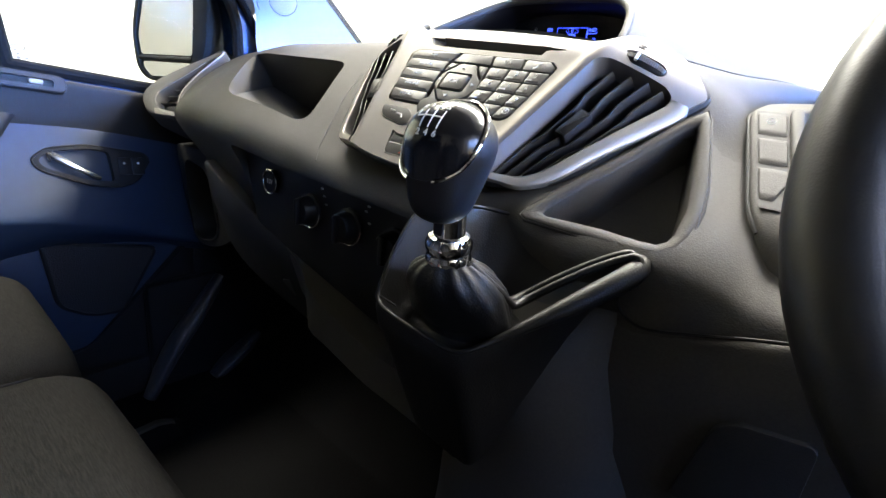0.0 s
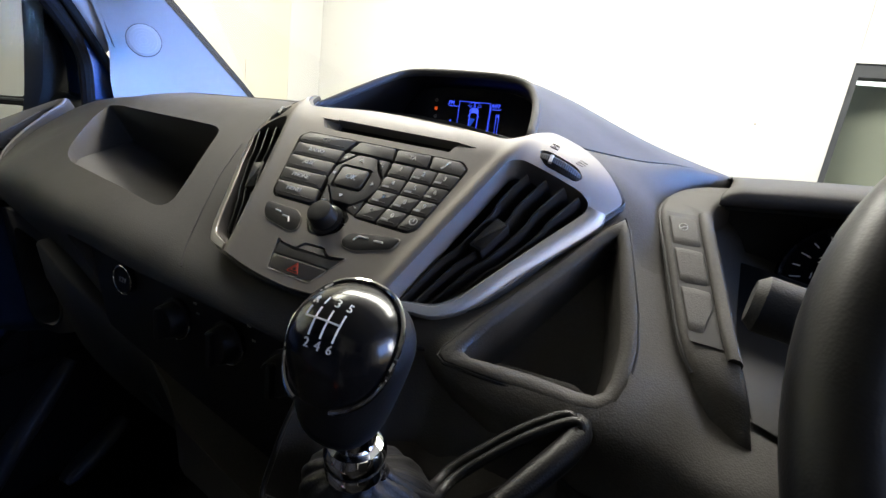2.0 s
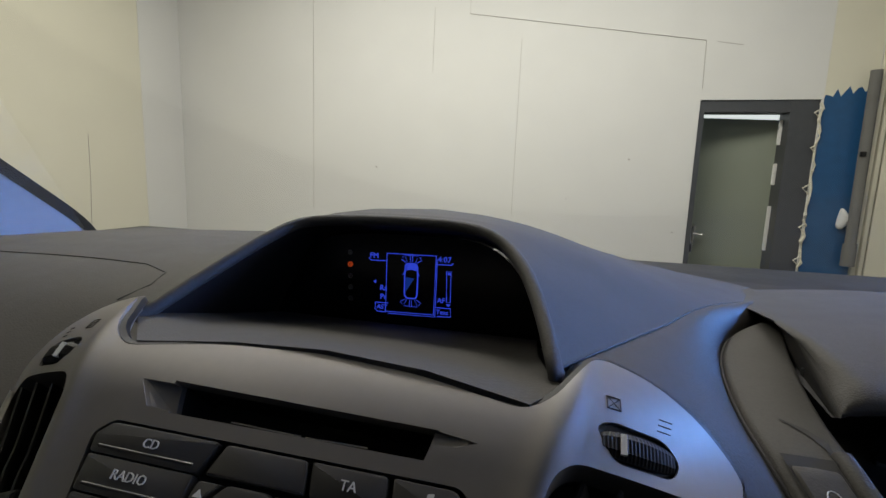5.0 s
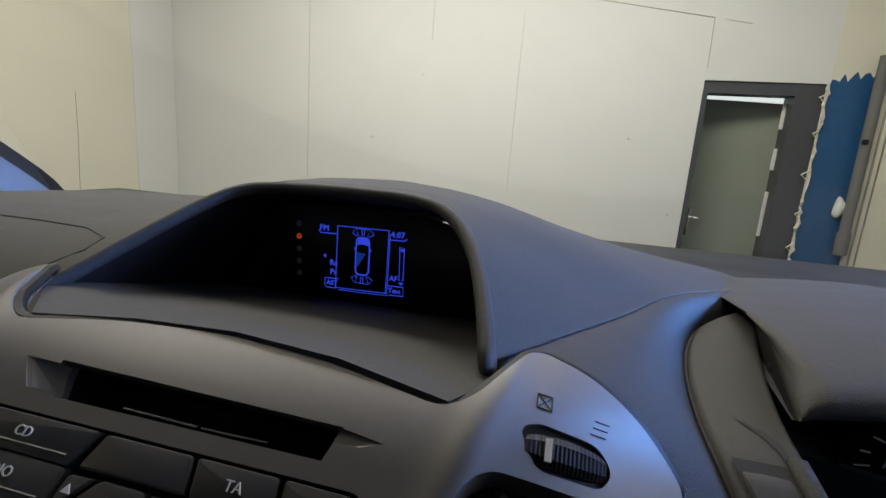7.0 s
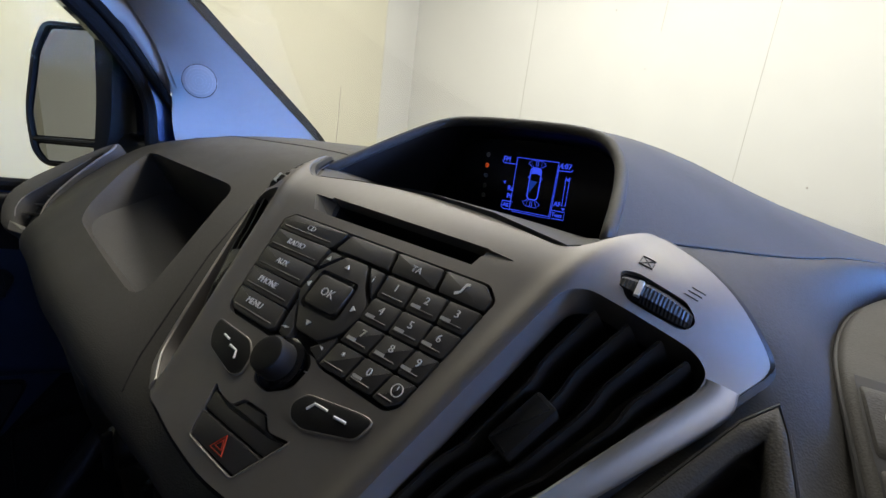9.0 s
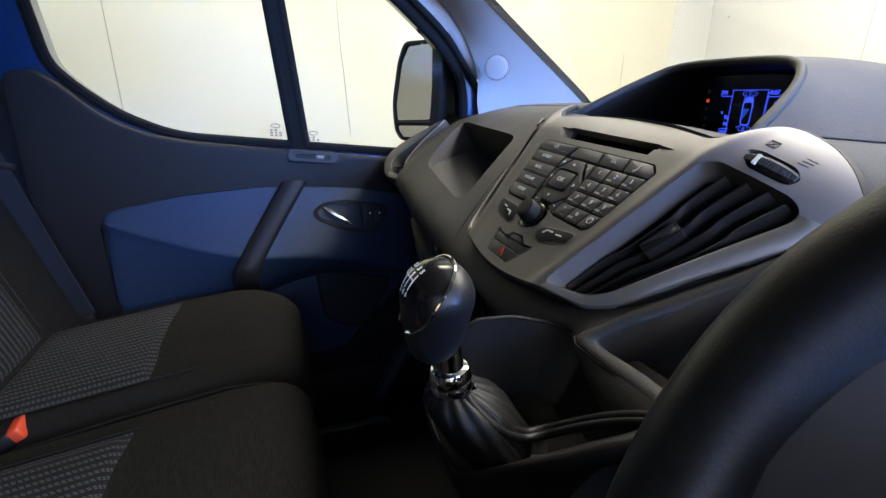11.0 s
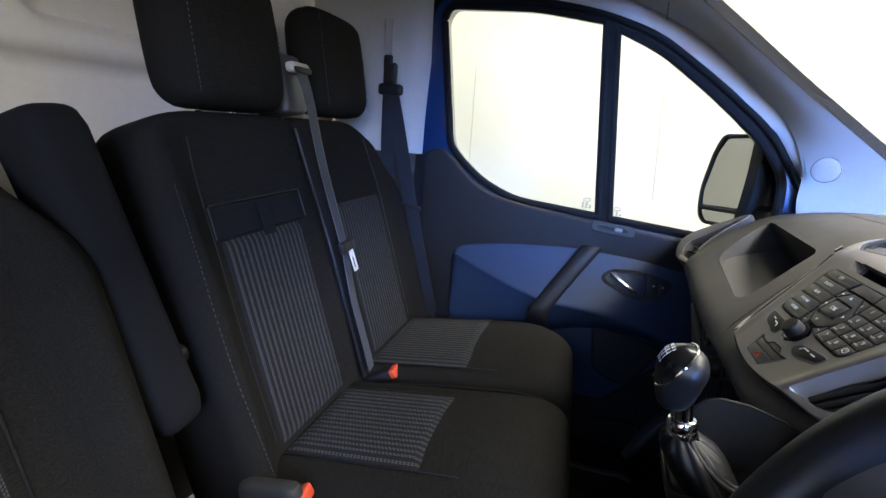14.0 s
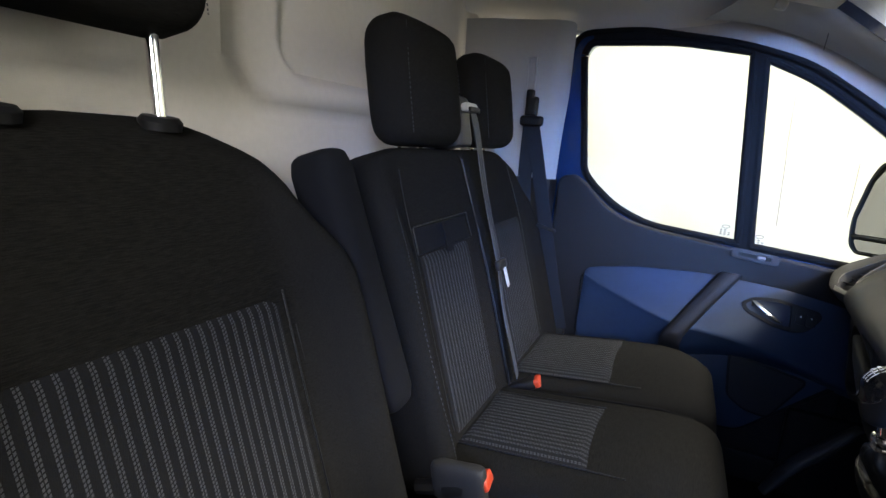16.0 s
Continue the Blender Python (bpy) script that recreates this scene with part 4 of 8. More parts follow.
key([(0.0185, -0.0215), (0.0515, -0.0215), (0.0535, -0.0350), (0.0215, -0.0350)], "TA", (0.0365, -0.0280), 0.0062)
note = key([(0.0525, -0.0215), (0.0780, -0.0215), (0.0850, -0.0285), (0.0838, -0.0360), (0.0545, -0.0350)])
part("legend", joined(prism([(0.0640, -0.0315), (0.0665, -0.0300), (0.0665, -0.0320), (0.0645, -0.0330)], 0.0088, 0.0094, PANEL), prism([(0.0665, -0.0310), (0.0675, -0.0250), (0.0700, -0.0245), (0.0700, -0.0260), (0.0685, -0.0265), (0.0673, -0.0310)], 0.0088, 0.0094, PANEL)), "legend", note)
c0 = [0.0215, 0.0228, 0.0225, 0.0205, 0.0180]
c1 = [0.0430, 0.0435, 0.0430, 0.0405, 0.0375]
c2 = [0.0640, 0.0640, 0.0630, 0.0600, 0.0560]
c3 = [0.0838, 0.0810, 0.0780, 0.0745, 0.0705]
R4 = [-0.0362, -0.0510, -0.0657, -0.0803, -0.0955]
for i, line in enumerate((("1", "2", "3"), ("4", "5", "6"), ("7", "8", "9"), ("*", "0", ""))):
    for j, digit in enumerate(line):
        lo, hi = (c0, c1, c2)[j], (c1, c2, c3)[j]
        pts = [(lo[i], R4[i]), (hi[i], R4[i]), (hi[i + 1], R4[i + 1]), (lo[i + 1], R4[i + 1])]
        if i == 3 and j == 2:
            pts = pts[:2] + [(hi[4] + 0.001, R4[4] + 0.004), (hi[4] - 0.004, R4[4] - 0.0005), pts[3]]
        cx = (lo[i] + hi[i + 1]) / 2
        k = key(pts, digit, (cx, R4[i] - 0.0058), 0.0068)
        part("rib", tube([on_panel(lo[i + 1] + 0.003, R4[i + 1] + 0.0030, 0.0087), on_panel(hi[i + 1] - 0.003, R4[i + 1] + 0.0030, 0.0087)], 0.0008, 6), "key", k)
        if digit and digit not in "1*":
            part("letter_bar", prism([(cx - 0.0075, R4[i] - 0.0112), (cx - 0.0015, R4[i] - 0.0112), (cx - 0.0015, R4[i] - 0.0095), (cx - 0.0075, R4[i] - 0.0095)], 0.0088, 0.0093, PANEL), "dim", k)
        if not digit:
            ring = [on_panel(cx + 0.002 + 0.003 * math.cos(a), R4[i] - 0.0065 + 0.003 * math.sin(a), 0.0100) for a in (2 * math.pi * q / 20 for q in range(20))]
            part("clock_mark", joined(tube(ring, 0.0003, 4, True), tube([on_panel(cx + 0.002, R4[i] - 0.0065, 0.01), on_panel(cx + 0.002, R4[i] - 0.0045, 0.01)], 0.0003, 4)), "white", k)

call_l = part("call_key", prism(CALL_L, 0.0, 0.0092, PANEL, bevel=0.0014), "black", audio_panel, "gloss black call key with a white mark")
part("call_mark", tube([on_panel(-0.0515, -0.1085, 0.0094), on_panel(-0.0455, -0.1092, 0.0094)], 0.0007, 6), "white", call_l)
part("call_mark", tube([on_panel(-0.0420, -0.1115, 0.0094), on_panel(-0.0350, -0.1120, 0.0094), on_panel(-0.0325, -0.1160, 0.0094)], 0.0007, 6), "white", call_l)
call_r = part("call_key", prism(CALL_R, 0.0, 0.0092, PANEL, bevel=0.0014), "black", audio_panel, "gloss black call key with a white mark")
part("call_mark", tube([on_panel(0.0300, -0.1150, 0.0094), on_panel(0.0325, -0.1110, 0.0094), on_panel(0.0410, -0.1105, 0.0094)], 0.0007, 6), "white", call_r)
part("call_mark", tube([on_panel(0.0460, -0.1110, 0.0094), on_panel(0.0535, -0.1103, 0.0094)], 0.0007, 6), "white", call_r)

for outline, k in ((CALL_L, call_l), (CALL_R, call_r)):
    part("key_ring", tube([on_panel(u, v, 0.0084) for u, v in outline], 0.0006, 6, True), "silver", k, "thin silver ring round the key")

KNOB = PANEL @ Matrix.Translation((-0.0040, -0.1045, 0.003))
volume = part("volume_knob", lathe([(0.0, 0.0), (0.0135, 0.0), (0.0140, 0.004), (0.0125, 0.0055), (0.0108, 0.006), (0.0102, 0.015), (0.0094, 0.0172), (0.0080, 0.0176), (0.0, 0.0172)], KNOB, 36), "black", audio_panel, "black rubber volume knob")
part("knob_ring", lathe([(0.0113, 0.0048), (0.0140, 0.0035), (0.0144, 0.005), (0.0115, 0.0062)], KNOB, 36), "gloss", volume)
ring = [on_panel(-0.0160 + 0.0019 * math.cos(a), -0.0965 + 0.0019 * math.sin(a), 0.0041) for a in (2 * math.pi * q / 18 for q in range(18))]
part("power_mark", joined(tube(ring, 0.0003, 4, True), tube([on_panel(-0.016, -0.0965, 0.0041), on_panel(-0.016, -0.0945, 0.0041)], 0.0003, 4)), "dim", audio_panel)
part("level_mark", tube([on_panel(0.0098, -0.1015, 0.0041), on_panel(0.0135, -0.1013, 0.0041)], 0.0004, 4), "white", audio_panel)

part("upper_blank", prism(rounded([(-0.0305, -0.1325), (-0.026, -0.1345), (-0.0125, -0.1355), (-0.0075, -0.1295), (0.0095, -0.1285), (0.0175, -0.1345), (0.030, -0.1325), (0.0245, -0.1425), (-0.0285, -0.1430)], 0.002), 0.002, 0.0072, PANEL, bevel=0.001), "key", audio_panel)
hazard = part("hazard_key", prism(rounded([(-0.0282, -0.1440), (0.0242, -0.1435), (0.0155, -0.1562), (-0.0235, -0.1560)], 0.002), 0.002, 0.0078, PANEL, bevel=0.001), "key", audio_panel)
for s in (1.0, 0.5):
    tri_pts = [on_panel(-0.0020 + s * du, -0.1503 + s * dv, 0.0080) for du, dv in ((0, 0.0046), (0.0052, -0.0036), (-0.0052, -0.0036))]
    part("warning_triangle", tube(tri_pts, 0.0005, 4, True), "red", hazard)
part("hazard_rim", tube([on_panel(u, v, 0.0078) for u, v in HAZARD[-14:]], 0.0007, 6), "silver", audio_panel)

# ---- air vents in the wings of the panel ----
def wing_vent(side, label):
    vent = thing("air_vent", label, "vent", "dashboard air vents", at=(0.13 * side, 0.6, 0.7))
    flip = Matrix.Diagonal((side, 1, 1, 1))
    P = PANEL @ flip
    pt = lambda u, v, w: P @ Vector((u, v, w))
    # the well behind the opening, its deep shade put into the near-black colour
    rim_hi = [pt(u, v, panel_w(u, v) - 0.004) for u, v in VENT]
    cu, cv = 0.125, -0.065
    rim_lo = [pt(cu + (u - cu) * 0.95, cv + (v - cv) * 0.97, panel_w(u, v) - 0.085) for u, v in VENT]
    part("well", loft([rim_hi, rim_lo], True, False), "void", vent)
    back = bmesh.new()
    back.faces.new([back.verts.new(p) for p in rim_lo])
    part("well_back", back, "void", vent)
    # silver lip that slopes into the well
    lip = [pt(cu + (u - cu) * 0.93, cv + (v - cv) * 0.962, panel_w(u, v) - 0.020) for u, v in VENT]
    top = [pt(u, v, panel_w(u, v) - 0.0006) for u, v in VENT]
    part("lip", loft([top, lip], True, False), "silver", vent)
    # lighter strip along the outer side of the opening
    strip = [((0.1765, -0.012), (0.1900, -0.010)), ((0.1755, -0.018), (0.1885, -0.022)), ((0.1600, -0.0465), (0.1700, -0.054)), ((0.1400, -0.083), (0.1475, -0.091)), ((0.1250, -0.111), (0.1325, -0.119)), ((0.1170, -0.126), (0.1225, -0.133)), ((0.1060, -0.1380), (0.1085, -0.1455)), ((0.0940, -0.1430), (0.0945, -0.1500)), ((0.0760, -0.1490), (0.0740, -0.1550))]
    inner_e = spline([(p[0][0], p[0][1], 0) for p in strip], 40)
    outer_e = spline([(p[1][0], p[1][1], 0) for p in strip], 40)
    rings = []
    for p, q in zip(inner_e, outer_e):
        row = []
        for k, lift in ((0.0, -0.006), (0.0, 0.0004), (0.10, 0.0014), (0.5, 0.0020), (0.92, 0.0018), (1.0, 0.0006), (1.0, -0.003)):
            m = p.lerp(q, k)
            row.append(pt(m.x, m.y, panel_w(m.x, m.y) + lift))
        rings.append(row)
    part("vent_strip", loft(rings), "trim_silver", vent, "lighter silver strip beside the vent", smooth=40)
    # long wavy slats
    for a, b in (((0.1270, -0.008), (0.0800, -0.140)), ((0.1420, -0.007), (0.0890, -0.139)), ((0.1565, -0.007), (0.0990, -0.136)), ((0.1690, -0.010), (0.1090, -0.131))):
        rings = []
        for i in range(33):
            f = i / 32
            u, v = lerp(a[0], b[0], f), lerp(a[1], b[1], f)
            kink = 0.0016 * (math.tanh((f - 0.28) * 26) + math.tanh((0.66 - f) * 26) - 1)
            u += kink
            w = panel_w(lerp(0.1, u, 0.7), v) - 0.0125
            rings.append([pt(u - 0.0012, v, w - 0.001), pt(u - 0.0004, v, w + 0.0008), pt(u + 0.0010, v, w + 0.0008), pt(u + 0.0020, v, w - 0.002), pt(u + 0.0075, v, w - 0.030), pt(u + 0.0045, v, w - 0.030)])
        part("slat", loft(rings), "slat", vent, smooth=50)
    mid = (0.1185, -0.070)
    d = Vector((0.050, 0.126)).normalized()
    n = Vector((d.y, -d.x))
    quad = []
    for s, q in ((1, 1), (1, -1), (-1, -1), (-1, 1)):
        p = Vector(mid) + d * 0.0155 * s + n * 0.0062 * q
        quad.append((p.x, p.y))
    w = panel_w(*mid) + 0.004
    if side < 0:
        quad = quad[::-1]
    part("slider", prism(rounded(quad, 0.002), w - 0.024, w - 0.009, P, bevel=0.0022), "slat", vent, "black plastic slider on the middle slat")
    # thumbwheel
    well2 = [pt(u, v, panel_w(u, v) - 0.003) for u, v in WHEEL]
    well3 = [pt(u, v, panel_w(u, v) - 0.02) for u, v in WHEEL]
    part("wheel_well", loft([well2, well3], True, True), "black", vent)
    a, b = Vector((0.1315, 0.0085)), Vector((0.1640, 0.0085))
    rings = []
    for i in range(41):
        f = i / 40
        u = lerp(a.x, b.x, f)
        w0 = panel_w(u, 0.0085)
        rise = 0.0035 * math.sin(math.pi * min(1, max(0, f * 0.96 + 0.02))) ** 0.6 + (0.0004 if i % 2 else 0.0)
        hw = 0.0058 * (0.55 + 0.45 * math.sin(math.pi * f) ** 0.5)
        rings.append([pt(u, 0.0085 - hw, w0 - 0.012), pt(u, 0.0085 - hw, w0 - 0.002 + rise * 0.5), pt(u, 0.0085 - hw * 0.5, w0 - 0.001 + rise), pt(u, 0.0085 + hw * 0.5, w0 - 0.001 + rise), pt(u, 0.0085 + hw, w0 - 0.002 + rise * 0.5), pt(u, 0.0085 + hw, w0 - 0.012)])
    wheel = part("thumbwheel", loft(rings), "black", vent, "ribbed black thumbwheel", smooth=20)
    m0 = panel_w(0.1405, 0.0085)
    part("white_mark", prism([(0.1393, 0.0045), (0.1418, 0.0045), (0.1418, 0.0125), (0.1393, 0.0125)], m0 - 0.001, m0 + 0.0032, P), "white", wheel)
    # open and shut marks beside the wheel
    iu, iv = 0.138, 0.027
    m1 = panel_w(iu, iv) + 0.0002
    for pq in ([(iu - 0.003, iv - 0.003), (iu + 0.003, iv - 0.003), (iu + 0.003, iv + 0.003), (iu - 0.003, iv + 0.003)],):
        part("shut_mark", joined(tube([pt(*p, panel_w(*p) + 0.0003) for p in pq], 0.0003, 4, True), tube([pt(*pq[0], panel_w(*pq[0]) + 0.0003), pt(*pq[2], panel_w(*pq[2]) + 0.0003)], 0.0003, 4), tube([pt(*pq[1], panel_w(*pq[1]) + 0.0003), pt(*pq[3], panel_w(*pq[3]) + 0.0003)], 0.00018, 4)), "dash", vent)
    waves = []
    for q in (-0.003, 0.0, 0.003):
        ln = [(0.161 + q * 0.3 + 0.0008 * math.sin(i * 1.3) + i * 0.0012 - 0.003, 0.0235 + q) for i in range(6)]
        waves.append(tube([pt(u, v, panel_w(u, v) + 0.0001) for u, v in ln], 0.0003, 4))
    part("open_mark", joined(*waves), "dash", vent)
    return vent


wing_vent(1, "black slatted dashboard air vent in a silver surround")
wing_vent(-1, "black slatted dashboard air vent in a silver surround")

# ---- information display ----
display = thing("information_display", "smoked black dashboard screen lit with blue parking graphics", "display", at=(0, 0.766, 0.79))
SCREEN = frame_of((-0.005, 0.765, 0.80), (1, 0, 0), (0, 0, 1))
screen_arch = [(x + 0.005, z - 0.80) for x, y, z in brow(0.765, 0.0, 0.93, 0.752, 1.34)]
part("screen", prism(screen_arch, -0.004, 0.0, SCREEN), "screen", display)


def sc(u, v, w=0.0006):
    return SCREEN @ Vector((u / 1000, v / 1000, w))


def strokes(name, lines, r=0.00035, material="blue_glow", closed=False):
    return part(name, joined(*[tube([sc(*p) for p in ln], r, 4, closed) for ln in lines]), material, display)


part("frame_lines", joined(tube([sc(*p) for p in ((-18.9, 15.0), (21, 15.6), (20.2, -31), (-19.5, -32))], 0.00045, 4, True), tube([sc(*p) for p in ((22, 13), (21.3, -32.6), (-17, -33.4))], 0.0003, 4)), "blue_glow", display)
for text, u, v, size in (("FM", -29.5, 12.3, 6.0), ("4:07", 27.6, 13.0, 6.2), ("Ra", -21.5, -13.2, 6.0), ("Pr", -21.5, -20.3, 6.0), ("AST", -22.5, -28.8, 5.2), ("AF", 25.8, -19.2, 5.6), ("Text", 27.0, -28.4, 5.0)):
    part("text", lettering(text, size / 1000, SCREEN @ Matrix.Translation((u / 1000, v / 1000, 0.0006))), "blue_glow", display)
for ln in ([(-34, 10.5), (-32.3, 8.6), (-19, 8.9)], [(21, 9.0), (33, 9.4), (34.5, 11)], [(-28, -25.3), (-17, -25.0)], [(-28, -25.3), (-28.5, -30.8), (-26.5, -32.6), (-19, -32.4)], [(22, -24.9), (33.5, -24.7), (33.8, -31.4), (23, -31.9)]):
    strokes("rule_line", [ln])
strokes("scroll_bar", [[(29.6, 4.5), (33.0, 4.3), (33.2, -19.8), (30.2, -19.9)]], closed=True)
part("scroll_dot", prism([(0.0305, 0.0015), (0.0325, 0.0015), (0.0325, 0.0035), (0.0305, 0.0035)], 0, 0.0007, SCREEN), "blue_glow", display)
part("scroll_arrow", prism([(0.030, -0.0215), (0.0335, -0.0215), (0.0318, -0.0235)], 0, 0.0007, SCREEN), "blue_glow", display)
part("back_arrow", prism([(-0.0300, -0.0085), (-0.0280, -0.0070), (-0.0280, -0.0100)], 0, 0.0007, SCREEN), "blue_glow", display)
car = rounded([(-3.6, 6.6), (-1.5, 8.2), (4.2, 8.2), (6.2, 6.6), (6.6, -2), (6.3, -17.5), (4.5, -19.6), (-2.0, -19.6), (-3.9, -17.5), (-4.0, -2)], 1.6)
strokes("car_outline", [car], 0.00055, closed=True)
part("car_bonnet", prism([(p[0] / 1000, p[1] / 1000) for p in ((-2.9, 2.5), (-2.6, 6.3), (-1.2, 7.4), (4.0, 7.4), (5.3, 6.3), (5.6, 2.5), (1.3, 3.4))], 0, 0.0004, SCREEN), "blue_glow", display)
part("car_flank", prism([(p[0] / 1000, p[1] / 1000) for p in ((-3.2, -3.0), (3.5, -3.6), (-3.0, -14.5))], 0, 0.0004, SCREEN), "blue_dim", display)
strokes("car_mirrors", [[(-4, 0.8), (-5.6, -1.0)], [(6.7, 0.8), (8.2, -1.0)]])
for cx, cy, sgn in ((1.2, 8.5, 1), (1.2, -20.0, -1)):
    fan = [[(cx - 3.4, cy + 0.6 * sgn), (cx - 5.6, cy + 6.0 * sgn), (cx + 5.6, cy + 6.0 * sgn), (cx + 3.4, cy + 0.6 * sgn)], [(cx - 0.8, cy + 1 * sgn), (cx - 1.0, cy + 6 * sgn)], [(cx + 0.8, cy + 1 * sgn), (cx + 1.0, cy + 6 * sgn)], [(cx - 4.5, cy + 0.4 * sgn), (cx - 8.4, cy + 2.6 * sgn), (cx - 6.6, cy + 5.0 * sgn)], [(cx + 4.5, cy + 0.4 * sgn), (cx + 8.4, cy + 2.6 * sgn), (cx + 6.6, cy + 5.0 * sgn)]]
    strokes("sensor_fan", fan, 0.00026)
for i, v in enumerate((13.6, 3.8, -5.6, -15.0, -24.2)):
    u = -50.2 + i * 0.15
    ring = [sc(u + 1.7 * math.cos(a), v + 1.7 * math.sin(a)) for a in (2 * math.pi * q / 16 for q in range(16))]
    part("telltale", joined(tube(ring, 0.0003, 4, True), tube([sc(u - 0.6, v), sc(u + 0.6, v)], 0.0004, 4)), "red_glow" if i == 1 else "dim", display, "amber warning lamp" if i == 1 else "unlit grey warning lamp")

# ---- switch column between cubby and instruments ----
switches = thing("switch_column", "grey plastic column of three dashboard push switches", "switch panel", at=(0.25, 0.66, 0.72))
COLUMN = [(0.528, 0.634, 0.292, 0.300), (0.540, 0.654, 0.272, 0.2945), (0.555, 0.6675, 0.2590, 0.2890), (0.575, 0.679, 0.2505, 0.2835), (0.608, 0.6965, 0.2415, 0.2765), (0.643, 0.7165, 0.2315, 0.2685), (0.683, 0.7360, 0.2215, 0.2610), (0.720, 0.7425, 0.2195, 0.2620), (0.760, 0.7478, 0.2225, 0.2680), (0.800, 0.7515, 0.2310, 0.2775), (0.835, 0.7545, 0.2450, 0.2875), (0.860, 0.7562, 0.2620, 0.2955), (0.885, 0.7570, 0.2840, 0.3040)]
rows_ = spline([(y, z, x0) for y, z, x0, x1 in COLUMN], 61)
ends_ = spline([(y, x1, 0) for y, z, x0, x1 in COLUMN], 61)
COL = [(p.x, p.y, p.z, q.y) for p, q in zip(rows_, ends_)]


def on_column(f, y, lift=0.0):
    """A point of the column's face: f across from the cubby's side, y along the van."""
    for a, b in zip(COL, COL[1:]):
        if a[0] <= y <= b[0]:
            k = (y - a[0]) / (b[0] - a[0])
            x0, x1 = lerp(a[2], b[2], k), lerp(a[3], b[3], k)
            slope = (b[1] - a[1]) / (b[0] - a[0])
            n = Vector((0, -slope, 1)).normalized()
            return Vector((lerp(x0, x1, f), y, lerp(a[1], b[1], k))) + n * lift
    return Vector((COL[-1][2], COL[-1][0], COL[-1][1]))


face = []
for y, z, x0, x1 in COL:
    w = x1 - x0
    face.append([(x0 - 0.001, y, z - 0.035), (x0, y, z - 0.0045), (x0 + 0.0012, y, z - 0.0015), (x0 + 0.0035, y, z), (x0 + w * 0.5, y, z + 0.0008), (x1 - 0.004, y, z + 0.0012), (x1 - 0.001, y, z - 0.0005), (x1, y, z - 0.004), (x1 + 0.004, y, z - 0.050)])
part("surround", loft(face), "dash", switches, smooth=50)
part("edge_gap", tube([Vector((x0 - 0.0006, y, z - 0.0050)) for y, z, x0, x1 in COL[8:]], 0.0013, 6), "void", switches)
# black sheet under the keys, painted shade for the gaps round them
bed = [[on_column(f, lerp(0.562, 0.6865, k / 20), 0.0016) for f in (0.10, 0.35, 0.62, 0.70)] for k in range(21)]
part("switch_bed", loft(bed, closed=False), "void", switches, "black sheet for the shade in the gap round the switches", smooth=0)


def switch_key(y0, y1, f0=0.12, f1=0.68, cut_corner=False):
    """One push switch between y0 and y1: a flat key with softened edges that follows the column."""
    rings = []
    n = 9
    for k in range(n + 1):
        g = k / n
        y = lerp(y0, y1, g)
        edge = min(1.0, min(g, 1 - g) / 0.06)
        top = lerp(0.0006, 0.0030, edge ** 0.5)
        hi = lerp(f1 - 0.30, f1, min(1.0, g / 0.55)) if cut_corner else f1
        rings.append([on_column(f0, y, 0.0005), on_column(f0 + 0.012, y, top * 0.7), on_column(f0 + 0.035, y, top), on_column((f0 + hi) / 2, y, top + 0.0003), on_column(hi - 0.035, y, top), on_column(hi - 0.012, y, top * 0.7), on_column(hi, y, 0.0005)])
    return part("push_switch", loft(rings), "dash", switches, smooth=40)


first = switch_key(0.6440, 0.6815)
switch_key(0.6085, 0.6425)
switch_key(0.5680, 0.6070, cut_corner=True)
ring = [on_column(0.38 + 0.085 * math.cos(a), 0.6640 + 0.0042 * math.sin(a) + 0.0010 * math.cos(a), 0.0034) for a in (2 * math.pi * j / 18 for j in range(18))]
part("screen_mark", joined(tube(ring, 0.0003, 4, True), tube([ring[10], ring[5].lerp(ring[15], 0.5), ring[0]], 0.0003, 4)), "white", first)
# the crease that parts the column's smooth top from its switches, and the raised rail beside them
# flat strip on the column; its black stands in for the crease's shade
crease = [[on_column(0.36, 0.7190, 0.0014), on_column(0.37, 0.7185, 0.0014)], [on_column(0.62, 0.7045, 0.0016), on_column(0.66, 0.7090, 0.0016)], [on_column(0.72, 0.6930, 0.0016), on_column(0.80, 0.7000, 0.0016)], [on_column(0.70, 0.6830, 0.0018), on_column(0.76, 0.6830, 0.0018)]]
part("crease", loft(crease, closed=False), "void", switches, "flat black strip for the shade of the column's crease", smooth=0)
rail = [[on_column(0.72, y, 0.0008), on_column(0.74, y, 0.0038), on_column(0.80, y, 0.0050), on_column(0.93, y, 0.0046), on_column(1.0, y, 0.0010), on_column(1.0, y, -0.004)] for y in [0.556 + 0.134 * k / 24 for k in range(25)]]
part("side_rail", loft(rail), "dash", switches, smooth=50)

